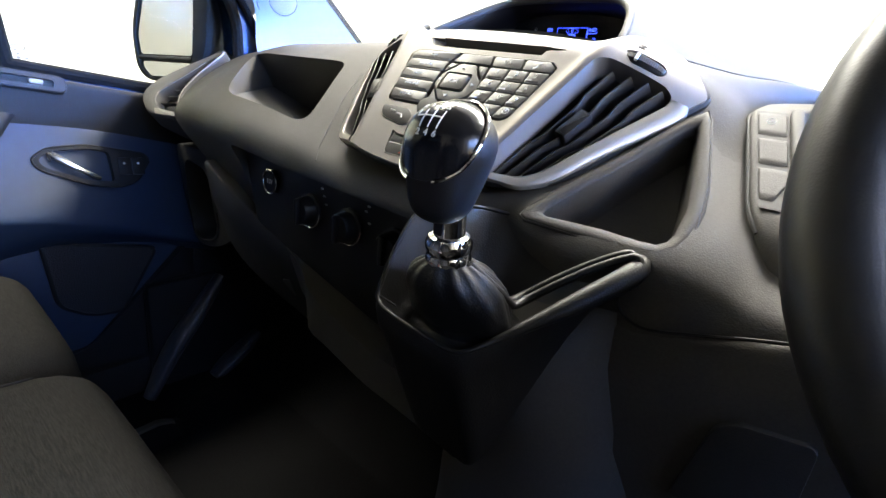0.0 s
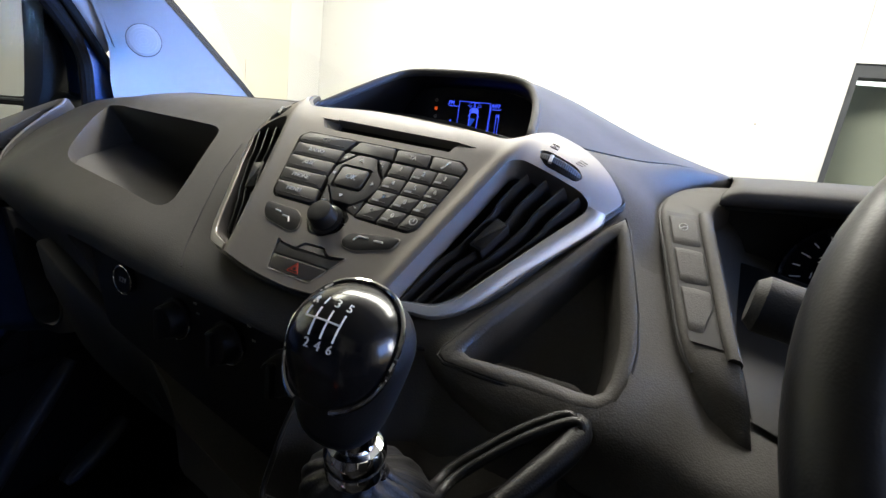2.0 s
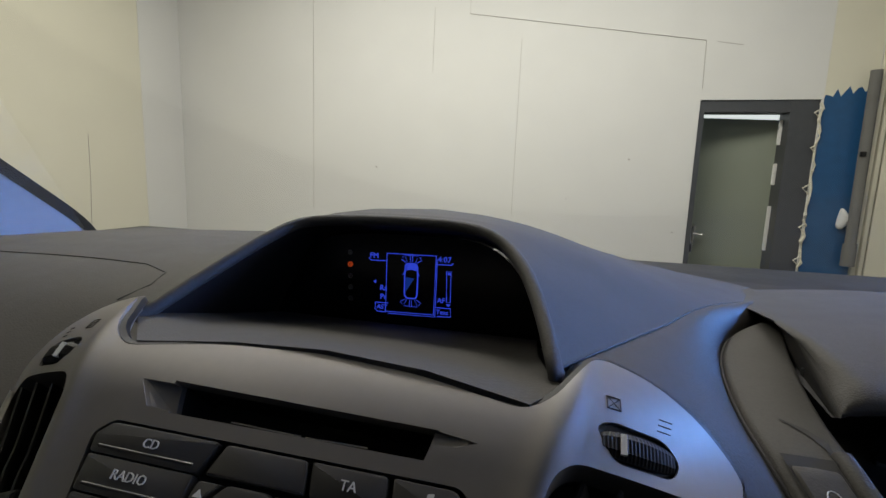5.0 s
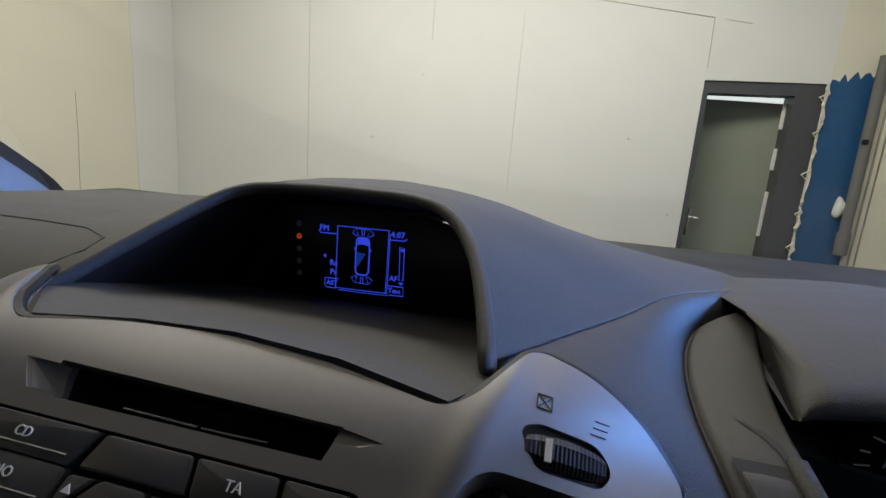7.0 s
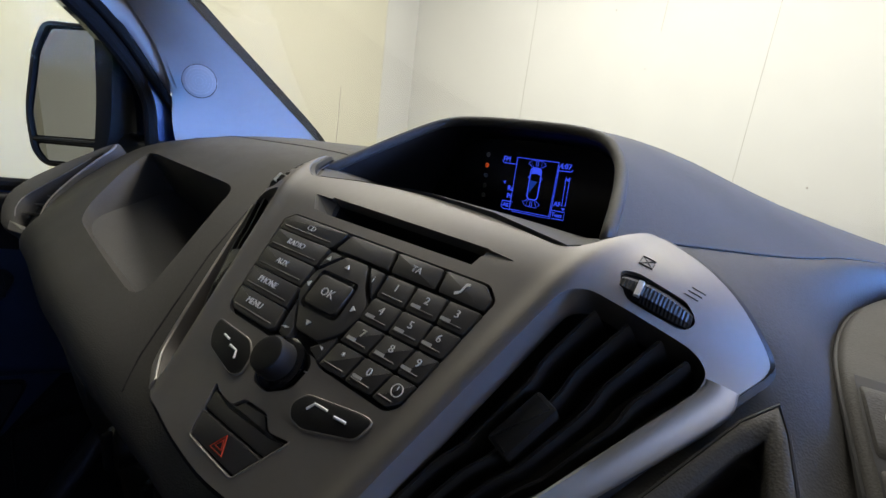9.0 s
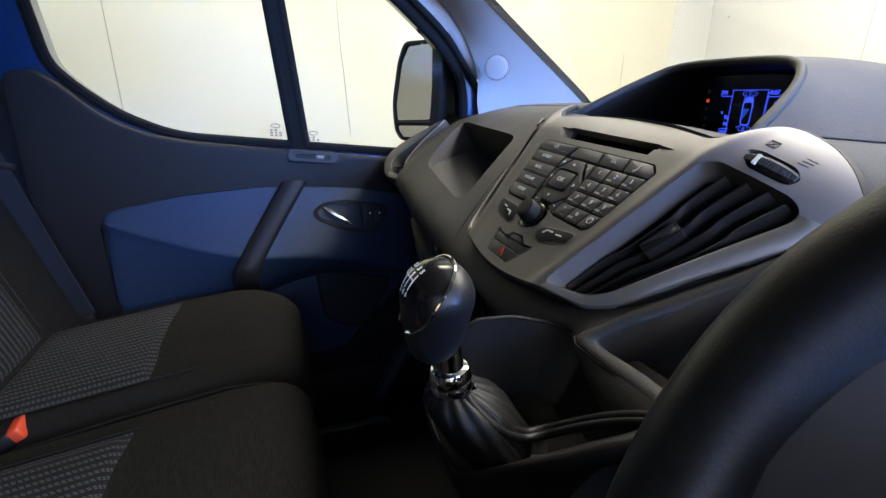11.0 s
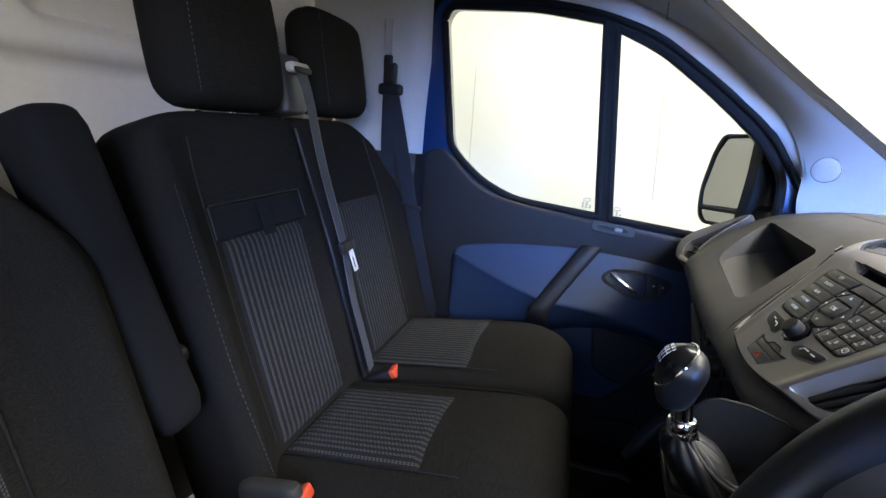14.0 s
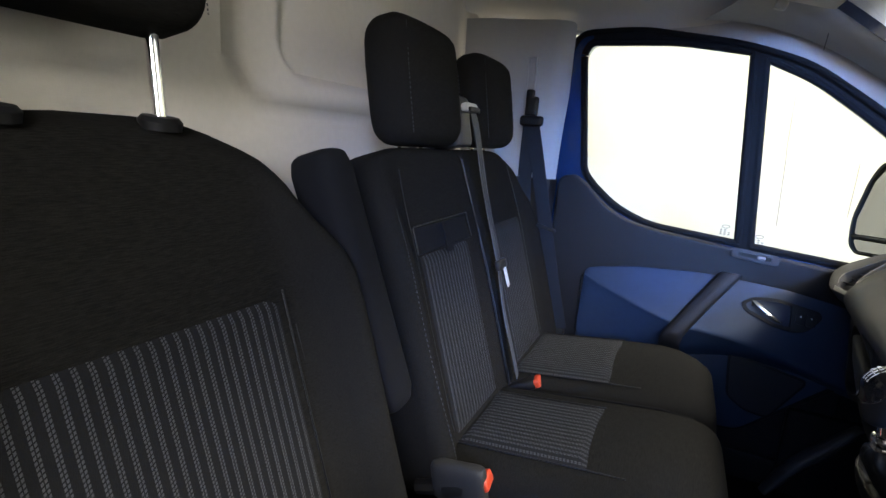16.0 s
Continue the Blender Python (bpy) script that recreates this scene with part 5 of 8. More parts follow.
# ---- instruments ----
cluster = thing("instrument_cluster", "dark instrument cluster under a grey padded hood", "instrument cluster", at=(0.45, 0.75, 0.72))
lip_line = spline([(0.2635, 0.716, 0.7480), (0.300, 0.722, 0.7510), (0.345, 0.729, 0.7550), (0.45, 0.735, 0.7610), (0.555, 0.729, 0.7550), (0.600, 0.722, 0.7510), (0.636, 0.716, 0.7480)], 40)
rings = []
for i, p in enumerate(lip_line):
    k = ease((min(i, 39 - i) + 0.4) / 3.5)
    sgn = math.copysign(1.0, 0.45 - p.x)
    prof = [(0.075, -0.016), (0.010, -0.002), (0.001, 0.002), (-0.004, 0.008), (-0.0045, 0.015), (-0.001, 0.022), (0.009, 0.0285), (0.030, 0.0335), (0.070, 0.0365), (0.120, 0.0355), (0.200, 0.026), (0.300, 0.008), (0.300, -0.03)]
    # at each end the top slopes down and the edge runs outwards along the column
    ring = []
    for dy, dz in prof:
        run = sgn * (1 - k) * 0.21 * max(0.0, dy)
        ring.append(Vector((p.x + run, p.y + dy, p.z + dz * lerp(0.34, 0.62, k) + (0.012 * (1 - k) * dy / 0.3 if dz > 0 else 0.0))))
    rings.append(ring)
part("hood", loft(rings), "dash", cluster, smooth=60)
part("hood_clip", rbox(0.004, 0.014, 0.008, 0.0015, 3, pose(0.2790, 0.783, 0.7495, -20)), "black", cluster)
# back plate and shroud in near-black, the deep shade put into their colour
back = [(p.x, p.z - 0.004) for p in lip_line] + [(0.62, 0.60), (0.28, 0.60)]
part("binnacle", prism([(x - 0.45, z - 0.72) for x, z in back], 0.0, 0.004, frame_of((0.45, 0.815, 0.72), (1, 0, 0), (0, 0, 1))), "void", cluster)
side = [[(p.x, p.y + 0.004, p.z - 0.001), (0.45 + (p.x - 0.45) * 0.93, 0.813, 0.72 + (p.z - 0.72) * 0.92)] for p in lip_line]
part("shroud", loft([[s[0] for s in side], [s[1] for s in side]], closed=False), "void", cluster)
# black sheet laid on the dash skin as the shade under the instrument hood
shade_sheet_rows = [[(x, y, body_height(x, y) + 0.0035) for y in [0.548 + 0.245 * k / 16 for k in range(17)]] for x in [0.300 + 0.32 * i / 16 for i in range(17)]]
part("shade_sheet", loft(shade_sheet_rows, closed=False), "black", cluster, "black sheet added for the dark space under the instruments", smooth=60)
DIALS = frame_of((0.465, 0.800, 0.690), (1, 0, 0), (0, -0.25, 1))
part("lit_bar", prism(rounded([(-0.147, -0.037), (-0.139, -0.037), (-0.139, -0.034), (-0.147, -0.034)], 0.001), 0.0, 0.002, DIALS), "blue_lit", cluster, "small lit blue warning bar")
for cx in (-0.075, 0.085):
    D = DIALS @ Matrix.Translation((cx, 0.005, 0.002))
    dial = part("dial", lathe([(0.0, 0.0), (0.052, 0.0), (0.056, 0.004), (0.058, 0.0)], D, 40), "gloss", cluster, "black round dial with white ticks")
    ticks = []
    for i in range(17):
        a = radians(225 - 270 * i / 16)
        r0 = 0.040 if i % 2 else 0.037
        ticks.append(tube([D @ Vector((r0 * math.cos(a), r0 * math.sin(a), 0.001)), D @ Vector((0.046 * math.cos(a), 0.046 * math.sin(a), 0.001))], 0.0006, 4))
    part("ticks", joined(*ticks), "white", dial)
    for i in range(8):
        a = radians(225 - 270 * i / 7.5)
        if cx < 0:
            part("numeral", lettering(str(i), 0.009, D @ Matrix.Translation((0.029 * math.cos(a), 0.029 * math.sin(a), 0.001))), "white", dial)

# ---- column stalk ----
stalk = thing("column_stalk", "dark grey plastic indicator stalk behind the steering wheel", "stalk", at=(0.36, 0.52, 0.69))
part("stalk_arm", tube([(0.40, 0.525, 0.702), (0.345, 0.530, 0.707), (0.303, 0.535, 0.711)], [0.011, 0.012, 0.013], 16), "dash_low", stalk)
part("stalk_end", tube([(0.303, 0.535, 0.711), (0.284, 0.537, 0.713), (0.279, 0.5375, 0.7135)], [0.0155, 0.016, 0.012], 18), "dash_low", stalk)
part("stalk_mark", lettering("II", 0.006, frame_of((0.33, 0.518, 0.698), (-1, 0, 0), (0, 0.2, 1))), "white", stalk)
part("column_shroud", rbox(0.11, 0.16, 0.09, 0.03, 5, pose(0.45, 0.54, 0.68, -20)), "dash_low", stalk)

# ---- steering wheel, turned a little to the right ----
wheel = thing("steering_wheel", "worn black leather steering wheel with control pads", "steering wheel", at=(0.4505, 0.417, 0.720))
WHEEL_M = frame_of((0.4505, 0.417, 0.720), (1, 0, 0), (0, math.sin(radians(33)), math.cos(radians(33)))) @ pose(0, 0, 0, 0, 0, -7)
R0 = 0.1580
path = []
for i in range(96):
    a = 2 * math.pi * i / 96
    path.append(WHEEL_M @ Vector((R0 * math.cos(a), R0 * math.sin(a), 0)))
swell = []
for i in range(96):
    a = 360 * i / 96
    near = min(abs((a - q + 180) % 360 - 180) for q in (10, 170, 35, 145))
    swell.append(0.0168 + 0.0014 * math.exp(-(near / 14) ** 2))
part("rim", tube(path, swell, 20, True, up=WHEEL_M.to_3x3() @ Vector((0, 0, 1))), "rim", wheel, "worn grained leather rim", smooth=80)
for sgn in (1, -1):
    sp = []
    for f in range(9):
        k = f / 8
        x = sgn * (0.150 - 0.095 * k)
        hh = 0.021 + 0.008 * k + 0.014 * (1 - k) ** 4
        w = -0.004 - 0.010 * math.sin(math.pi * k * 0.5)
        sp.append([WHEEL_M @ Vector((x, -hh + 0.0, w - 0.008)), WHEEL_M @ Vector((x, -hh, w + 0.001)), WHEEL_M @ Vector((x, -hh * 0.6, w + 0.006)), WHEEL_M @ Vector((x, hh * 0.6, w + 0.006)), WHEEL_M @ Vector((x, hh, w + 0.001)), WHEEL_M @ Vector((x, hh, w - 0.008))])
    part("spoke", loft(sp), "silver", wheel, "satin grey spoke")
    PAD = WHEEL_M @ pose(sgn * 0.0965, 0.0, -0.0065)
    pad_out = [(0.0215 * math.copysign(abs(math.cos(a)) ** 0.8, math.cos(a)), 0.0185 * math.copysign(abs(math.sin(a)) ** 0.8, math.sin(a))) for a in (2 * math.pi * i / 40 for i in range(40))]
    pad = part("control_pad", prism(pad_out, -0.004, 0.0055, PAD, bevel=0.002), "black", wheel, "round black thumb pad with white arrows")
    part("pad_ring", tube([PAD @ Vector((u * 1.04, v * 1.04, 0.002)) for u, v in pad_out], 0.0012, 6, True), "silver", pad)
    ok_out = rounded([(-0.007, 0.0065), (0.0055, 0.0065), (0.009, 0.0), (0.0055, -0.0065), (-0.007, -0.0065)], 0.003)
    part("ok_button", prism(ok_out, 0.004, 0.0075, PAD, bevel=0.001), "key", pad)
    part("ok_text", lettering("OK", 0.0062, PAD @ Matrix.Translation((-0.001, 0, 0.0077))), "white", pad)
    for a in (45, 135, 225, 315):
        c, s = math.cos(radians(a)), math.sin(radians(a))
        tip, n = Vector((0.0135 * c, 0.0120 * s)), Vector((-s, c))
        pts = [tip - Vector((c, s)) * 0.002 + n * 0.0024, tip, tip - Vector((c, s)) * 0.002 - n * 0.0024]
        part("arrow", tube([PAD @ Vector((p.x, p.y, 0.0058)) for p in pts], 0.0004, 4), "white", pad)
part("hub", rbox(0.135, 0.120, 0.05, 0.024, 7, WHEEL_M @ pose(0, -0.008, -0.012)), "dash_low", wheel)
part("lower_spoke", rbox(0.060, 0.10, 0.022, 0.010, 5, WHEEL_M @ pose(0, -0.105, -0.016)), "silver", wheel)

# ---- gear lever with its leather gaiter ----
gear = thing("gear_lever", "gloss black gear lever knob on a chrome collar", "gear lever", at=(0.126, 0.39, 0.60))
KC = Vector((0.1310, 0.3790, 0.6920))


def knob_radius(d):
    """Distance from the knob's middle to its skin along the direction d."""
    lo, hi = 0.0, 0.08
    for _ in range(26):
        s = (lo + hi) / 2
        p = d * s
        k = ease((p.z + 0.042) / 0.054)
        X, Y = lerp(0.0165, 0.0258, k), lerp(0.0150, 0.0222, k)
        f = abs(p.x / X) ** 2.3 + abs((p.y - 0.10 * p.z) / Y) ** 2.3 + (abs(p.z / 0.0265) ** 2.3 if p.z > 0 else abs(p.z / 0.0370) ** 7)
        lo, hi = (s, hi) if f < 1 else (lo, s)
    return (lo + hi) / 2


FACE = Vector((-0.06, -0.72, 0.68)).normalized()
FX = Vector((1, 0, 0)) - FACE * FACE.x
FX.normalize()
FY = FACE.cross(FX)
bm = bmesh.new()
bmesh.ops.create_icosphere(bm, subdivisions=5, radius=1)
for v in bm.verts:
    d = v.co.normalized()
    v.co = KC + d * knob_radius(d)
part("knob", bm, "rim", gear, "black leather-grained knob", smooth=80)


def face_dir(phi, spread):
    al = spread * lerp(1.15, 1.02, ease((math.sin(phi) + 0.7) / 0.9))
    return (FACE * math.cos(al) + (FX * math.cos(phi) + FY * math.sin(phi)) * math.sin(al)).normalized()


rings = []
for k in range(13):
    sp = 0.02 + (1.13 - 0.02) * k / 12
    rings.append([KC + d * (knob_radius(d) + 0.0009) for d in (face_dir(2 * math.pi * j / 64, sp) for j in range(64))])
part("face_plate", loft(rings), "gloss", gear, "gloss black face with white gear numbers", smooth=80)
edge = [KC + d * (knob_radius(d) + 0.0019) for d in (face_dir(radians(-70) + radians(320) * j / 70, 1.14) for j in range(71))]
part("chrome_line", tube(edge, 0.0011, 8), "chrome", gear)


def on_knob(u, v, lift=0.0012):
    d = (FACE * 0.028 + FX * u + FY * v).normalized()
    return KC + d * (knob_radius(d) + lift)


def wrapped(bm):
    for vert in bm.verts:
        z = vert.co.z
        vert.co = on_knob(vert.co.x, vert.co.y, 0.0011 + z)
    return bm


for ch, u, v in (("R", -0.0110, 0.0122), ("1", -0.0048, 0.0122), ("3", 0.0017, 0.0122), ("5", 0.0082, 0.0122), ("2", -0.0048, -0.0075), ("4", 0.0017, -0.0075), ("6", 0.0082, -0.0075)):
    part("numeral", wrapped(lettering(ch, 0.0062, Matrix.Translation((u, v, 0)), 0.0002)), "white", gear)
bars = []
for a, b in (((-0.0110, 0.0085), (-0.0110, 0.0035)), ((-0.0048, 0.0085), (-0.0048, -0.0040)), ((0.0017, 0.0085), (0.0017, -0.0040)), ((0.0082, 0.0085), (0.0082, -0.0040)), ((-0.0110, 0.0035), (0.0082, 0.0035))):
    bars.append(tube([on_knob(lerp(a[0], b[0], i / 8), lerp(a[1], b[1], i / 8), 0.0010) for i in range(9)], 0.00045, 4))
part("shift_pattern", joined(*bars), "white", gear)
axis_m = frame_of((0.1310, 0.3900, 0.6270), (1, 0, 0), (0, 1, 0.12))
part("shaft", lathe([(0.0, 0.0), (0.0095, 0.0), (0.0095, 0.042), (0.0, 0.042)], axis_m, 28), "chrome", gear)
part("collar", lathe([(0.0115, 0.0), (0.0132, 0.001), (0.0140, 0.005), (0.0128, 0.008), (0.0140, 0.011), (0.0140, 0.015), (0.0122, 0.0185), (0.0095, 0.0195)], axis_m, 32), "chrome", gear)
part("notch", prism([(-0.003, 0.006), (0.003, 0.006), (0.003, 0.014), (-0.003, 0.014)], 0.0, 0.0008, frame_of((0.1310, 0.3775, 0.641), (1, 0, 0), (0, 0, 1))), "black", gear)

gaiter = thing("gear_gaiter", "black stitched leather gaiter round the gear lever", "gaiter", at=(0.13, 0.43, 0.58))
RIM = [(0.0735, 0.4320, 0.6440), (0.0715, 0.4200, 0.6360), (0.0705, 0.4050, 0.6120), (0.0730, 0.3890, 0.5840), (0.0820, 0.3860, 0.5800), (0.1000, 0.3850, 0.5785), (0.1250, 0.3845, 0.5765), (0.1470, 0.3855, 0.5750), (0.1530, 0.3890, 0.5770), (0.1700, 0.4120, 0.5900), (0.1920, 0.4430, 0.6085), (0.2090, 0.4690, 0.6240), (0.2135, 0.4820, 0.6300), (0.2100, 0.4920, 0.6325), (0.2005, 0.4950, 0.6330), (0.1700, 0.5000, 0.6330), (0.1400, 0.5050, 0.6340), (0.1130, 0.5070, 0.6350), (0.0900, 0.4880, 0.6400), (0.0780, 0.4600, 0.6440)]


def resample(pts, n):
    """The closed line at n even steps, its corners kept."""
    pts = [Vector(p) for p in pts] + [Vector(pts[0])]
    run = [0.0]
    for p, q in zip(pts, pts[1:]):
        run.append(run[-1] + (q - p).length)
    res, i = [], 0
    for k in range(n):
        d = run[-1] * k / n
        while run[i + 1] < d:
            i += 1
        res.append(pts[i].lerp(pts[i + 1], (d - run[i]) / (run[i + 1] - run[i])))
    return res


loop = resample(RIM, 120)
n = len(loop)
for _ in range(2):
    loop = [loop[j] * 0.5 + (loop[j - 1] + loop[(j + 1) % n]) * 0.25 for j in range(n)]
BOOT = Vector((0.1290, 0.4120, 0.5760))
ang0 = [math.atan2(p.y - BOOT.y, p.x - BOOT.x) for p in loop]
random.seed(12)
crinkle = [random.uniform(-1, 1) for _ in range(n)]
crinkle = [(crinkle[j - 1] + 2 * crinkle[j] + crinkle[(j + 1) % n]) / 4 for j in range(n)]


def boot_ring(r, z, front=0.0):
    c = Vector((0.1250 + 0.0060 * (z - 0.576) / 0.055, 0.4240 - 0.0335 * (z - 0.576) / 0.055, z))
    res = []
    for j, a in enumerate(ang0):
        # gathered pleats near the collar, slack folds lower down
        k = ease((z - 0.600) / 0.026)
        rr = r * (1 + 0.050 * k * math.sin(a * 13) + 0.030 * (1 - k) * math.sin(a * 5 + 9 * z * 10)) + 0.0008 * crinkle[j]
        res.append(c + Vector((rr * lerp(1.22, 1.0, k) * math.cos(a), rr * math.sin(a), 0.0)))
    return res


base = boot_ring(0.0290, 0.5770)
rings = []
for f in (0.0, 0.05, 0.14, 0.28, 0.44, 0.60, 0.76, 0.90):
    ring = []
    for j, (p, q) in enumerate(zip(loop, base)):
        m = p.lerp(q, f)
        back = ease((math.sin(ang0[j]) - 0.1) / 0.6)
        left = ease((-math.cos(ang0[j]) - 0.5) / 0.4)
        arm_side = ease((p.x - 0.155) / 0.03) * ease((0.492 - p.y) / 0.012)
        dip = (0.010 + 0.016 * back + 0.006 * left) * (1 - 0.75 * arm_side) * math.sin(math.pi * min(1.0, f * 1.05)) * min(1.0, (p - q).length / 0.03)
        ring.append(m + Vector((0, 0, -dip + 0.0014 * crinkle[(j + int(f * 20)) % n] * math.sin(math.pi * f))))
    rings.append(ring)
for r, z in ((0.0290, 0.5770), (0.0300, 0.5860), (0.0300, 0.5950), (0.0295, 0.6040), (0.0290, 0.6120), (0.0265, 0.6190), (0.0220, 0.6245), (0.0170, 0.6280), (0.0138, 0.6300)):
    rings.append(boot_ring(r, z))
part("gaiter_skin", loft(rings, True, False), "leather", gaiter, smooth=180)
roll = []
for j, p in enumerate(loop):
    front = ease((p.x - 0.150) / 0.058) * ease((0.497 - p.y) / 0.010)
    roll.append(0.0016 + 0.0062 * front)
part("gaiter_roll", tube(loop, roll, 10, True), "leather", gaiter, smooth=80)
skirt = []
SK = Vector((0.150, 0.455, 0.60))
for g in (0.0, 0.06, 0.15, 0.30, 0.50, 0.75, 1.0):
    ring = []
    for j, p in enumerate(loop):
        # deep below the front fold, short at the far corner
        deep = lerp(0.014, 0.115, ease((0.214 - p.x) / 0.075))
        drop = deep * g
        scale = 1.0 + 0.012 * math.sin(math.pi * min(1.0, g * 4)) - 0.16 * max(0.0, g - 0.12)
        ring.append(Vector((SK.x + (p.x - SK.x) * scale, SK.y + (p.y - SK.y) * scale + 0.30 * max(0.0, drop - 0.010), p.z - drop + 0.0010 * crinkle[(j * 2 + int(g * 30)) % n] * min(1.0, g * 6))))
    skirt.append(ring)
part("gaiter_skirt", loft(skirt, True, False), "leather", gaiter, smooth=180)
# the twin-stitched seam from the collar over the boot to the far corner
run_up = spline([(0.2125, 0.4800, 0.6300), (0.2075, 0.4835, 0.6370), (0.1890, 0.4745, 0.6265), (0.1700, 0.4620, 0.6110), (0.1560, 0.4500, 0.5980), (0.1530, 0.4360, 0.5960), (0.1555, 0.4220, 0.6040), (0.1540, 0.4100, 0.6140), (0.1475, 0.4010, 0.6230), (0.1420, 0.3965, 0.6290)], 60)
side = Vector((0.80, -0.60, 0.0))
for off in (-0.0032, 0.0032):
    part("seam_roll", tube([p + side * off * min(1.0, 0.55 + (59 - i) / 40) + Vector((0, 0, 0.0004)) for i, p in enumerate(run_up)], 0.0030, 8), "leather", gaiter, smooth=80)
for off in (-0.0058, 0.0058):
    sts = []
    for i in range(1, 56, 2):
        k = min(1.0, 0.55 + (59 - i) / 40)
        sts.append(tube([run_up[i] + side * off * k + Vector((0, 0, 0.0012)), run_up[i + 1] + side * off * k + Vector((0, 0, 0.0012))], 0.0006, 4))
    part("stitching", joined(*sts), "void", gaiter)
for a, b in (((0.0745, 0.3900, 0.5850), (0.0860, 0.3960, 0.5800)), ((0.0760, 0.3880, 0.5810), (0.0870, 0.3920, 0.5765))):
    part("tuck_stitch", tube([Vector(a), Vector(b)], 0.0008, 5), "leather", gaiter)

# ---- console below the gaiter ----
console = thing("centre_console", "dark grey plastic console that carries the gear lever", "console", at=(0.14, 0.45, 0.3))
cs = []
for z, slope, x0, x1, y0, y1 in ((0.550, 0.52, 0.098, 0.205, 0.440, 0.470), (0.52, 0.45, 0.098, 0.213, 0.440, 0.474), (0.49, 0.30, 0.098, 0.236, 0.444, 0.4775), (0.45, 0.15, 0.094, 0.252, 0.450, 0.4765), (0.38, 0.0, 0.090, 0.270, 0.456, 0.486), (0.28, 0.0, 0.075, 0.29, 0.472, 0.500), (0.12, 0.0, 0.030, 0.30, 0.50, 0.51), (0.0, 0.0, 0.030, 0.30, 0.52, 0.53)):
    ring = rounded([(x0, y0), ((x0 + x1) / 2 + 0.012, y0 + 0.004), (x1, y1), (x1 + 0.015, 0.62), (x0 - 0.02, 0.62)], [0.03, 0.05, 0.05, 0.01, 0.01], 8)
    cs.append([(x, y, z + slope * (min(y, 0.51) - 0.40)) for x, y in ring])
part("console_body", loft(cs), "dash", console, smooth=180)

part("console_seam", tube(spline([(0.205, 0.478, 0.620), (0.207, 0.484, 0.600), (0.224, 0.4845, 0.592), (0.257, 0.4845, 0.601), (0.296, 0.4845, 0.6135), (0.34, 0.4845, 0.624)], 24), 0.0011, 6), "black", console)
knee = []
for x in [0.200 + 0.47 * i / 24 for i in range(25)]:
    z = min(0.625, 0.591 + 0.31 * max(0.0, x - 0.224))
    knee.append([(x, 0.53, z - 0.012), (x, 0.490, z - 0.001), (x, 0.4845, z - 0.006), (x, 0.479, z - 0.05), (x, 0.476, 0.50), (x, 0.488, 0.44), (x, 0.53, 0.38), (x, 0.60, 0.34), (x, 0.62, 0.57)])
part("knee_panel", loft(knee), "dash", console, "dark lower panel under the steering column", smooth=60)
part("fuse_cover", prism(rounded([(-0.029, -0.045), (0.030, -0.045), (0.030, 0.026), (-0.008, 0.020), (-0.018, 0.012)], [0.004, 0.004, 0.006, 0.01, 0.008]), -0.004, 0.003, frame_of((0.297, 0.4755, 0.541), (1, 0, 0), (0, 0.04, 1)), bevel=0.0015), "dash_low", console, "dark grey removable cover")

# ---- heater controls in the sunk panel ----
heater = thing("heater_control_panel", "black heater panel with a push button and three dials", "heater controls", at=(-0.13, 0.51, 0.585))
HEAT = frame_of((-0.13, 0.5065, 0.585), (1, 0, 0), (0, 0, 1))
part("panel", prism(rounded([(-0.190, 0.042), (0.184, 0.026), (0.190, -0.122), (0.080, -0.110), (-0.070, -0.078), (-0.160, -0.056)], 0.01), -0.004, 0.0, HEAT), "black", heater)
for u, v, r, name in ((-0.119, 0.006, 0.0150, "push_button"), (-0.038, -0.012, 0.0205, "dial"), (0.034, -0.013, 0.0205, "dial"), (0.106, -0.016, 0.0205, "dial")):
    D = HEAT @ Matrix.Translation((u, v, 0))
    if name == "dial":
        k = part(name, lathe([(0.0, 0.0), (r, 0.0), (r, 0.004), (r * 0.86, 0.005), (r * 0.78, 0.016), (r * 0.70, 0.018), (0.0, 0.018)], D, 32), "black", heater)
        part("rim", tube([D @ Vector((r * math.cos(a), r * math.sin(a), 0.0035)) for a in (radians(160 + 6 * i) for i in range(34))], 0.0010, 6), "bright", k)
        part("grip", rbox(0.006, r * 1.5, 0.008, 0.002, 3, D @ pose(0, 0, 0.020)), "black", k)
    else:
        k = part(name, lathe([(0.0, 0.0), (r, 0.0), (r, 0.006), (r * 0.9, 0.007), (r * 0.85, 0.0055), (0.0, 0.0055)], D, 32), "black", heater)
        part("rim", tube([D @ Vector((r * math.cos(a), r * math.sin(a), 0.006)) for a in (2 * math.pi * i / 32 for i in range(32))], 0.0009, 6, True), "chrome", k)
        part("mark", lettering("12V", 0.008, D @ Matrix.Translation((0, 0, 0.0058))), "dim", k)
for u, v in ((-0.014, 0.010), (-0.010, 0.001), (0.058, 0.010), (0.064, -0.002), (-0.018, 0.018), (0.062, 0.016), (0.132, 0.004)):
    part("symbol", prism(rounded([(u - 0.0024, v - 0.0011), (u + 0.0024, v - 0.0011), (u + 0.0024, v + 0.0011), (u - 0.0024, v + 0.0011)], 0.0008), 0, 0.0003, HEAT), "dim", heater)

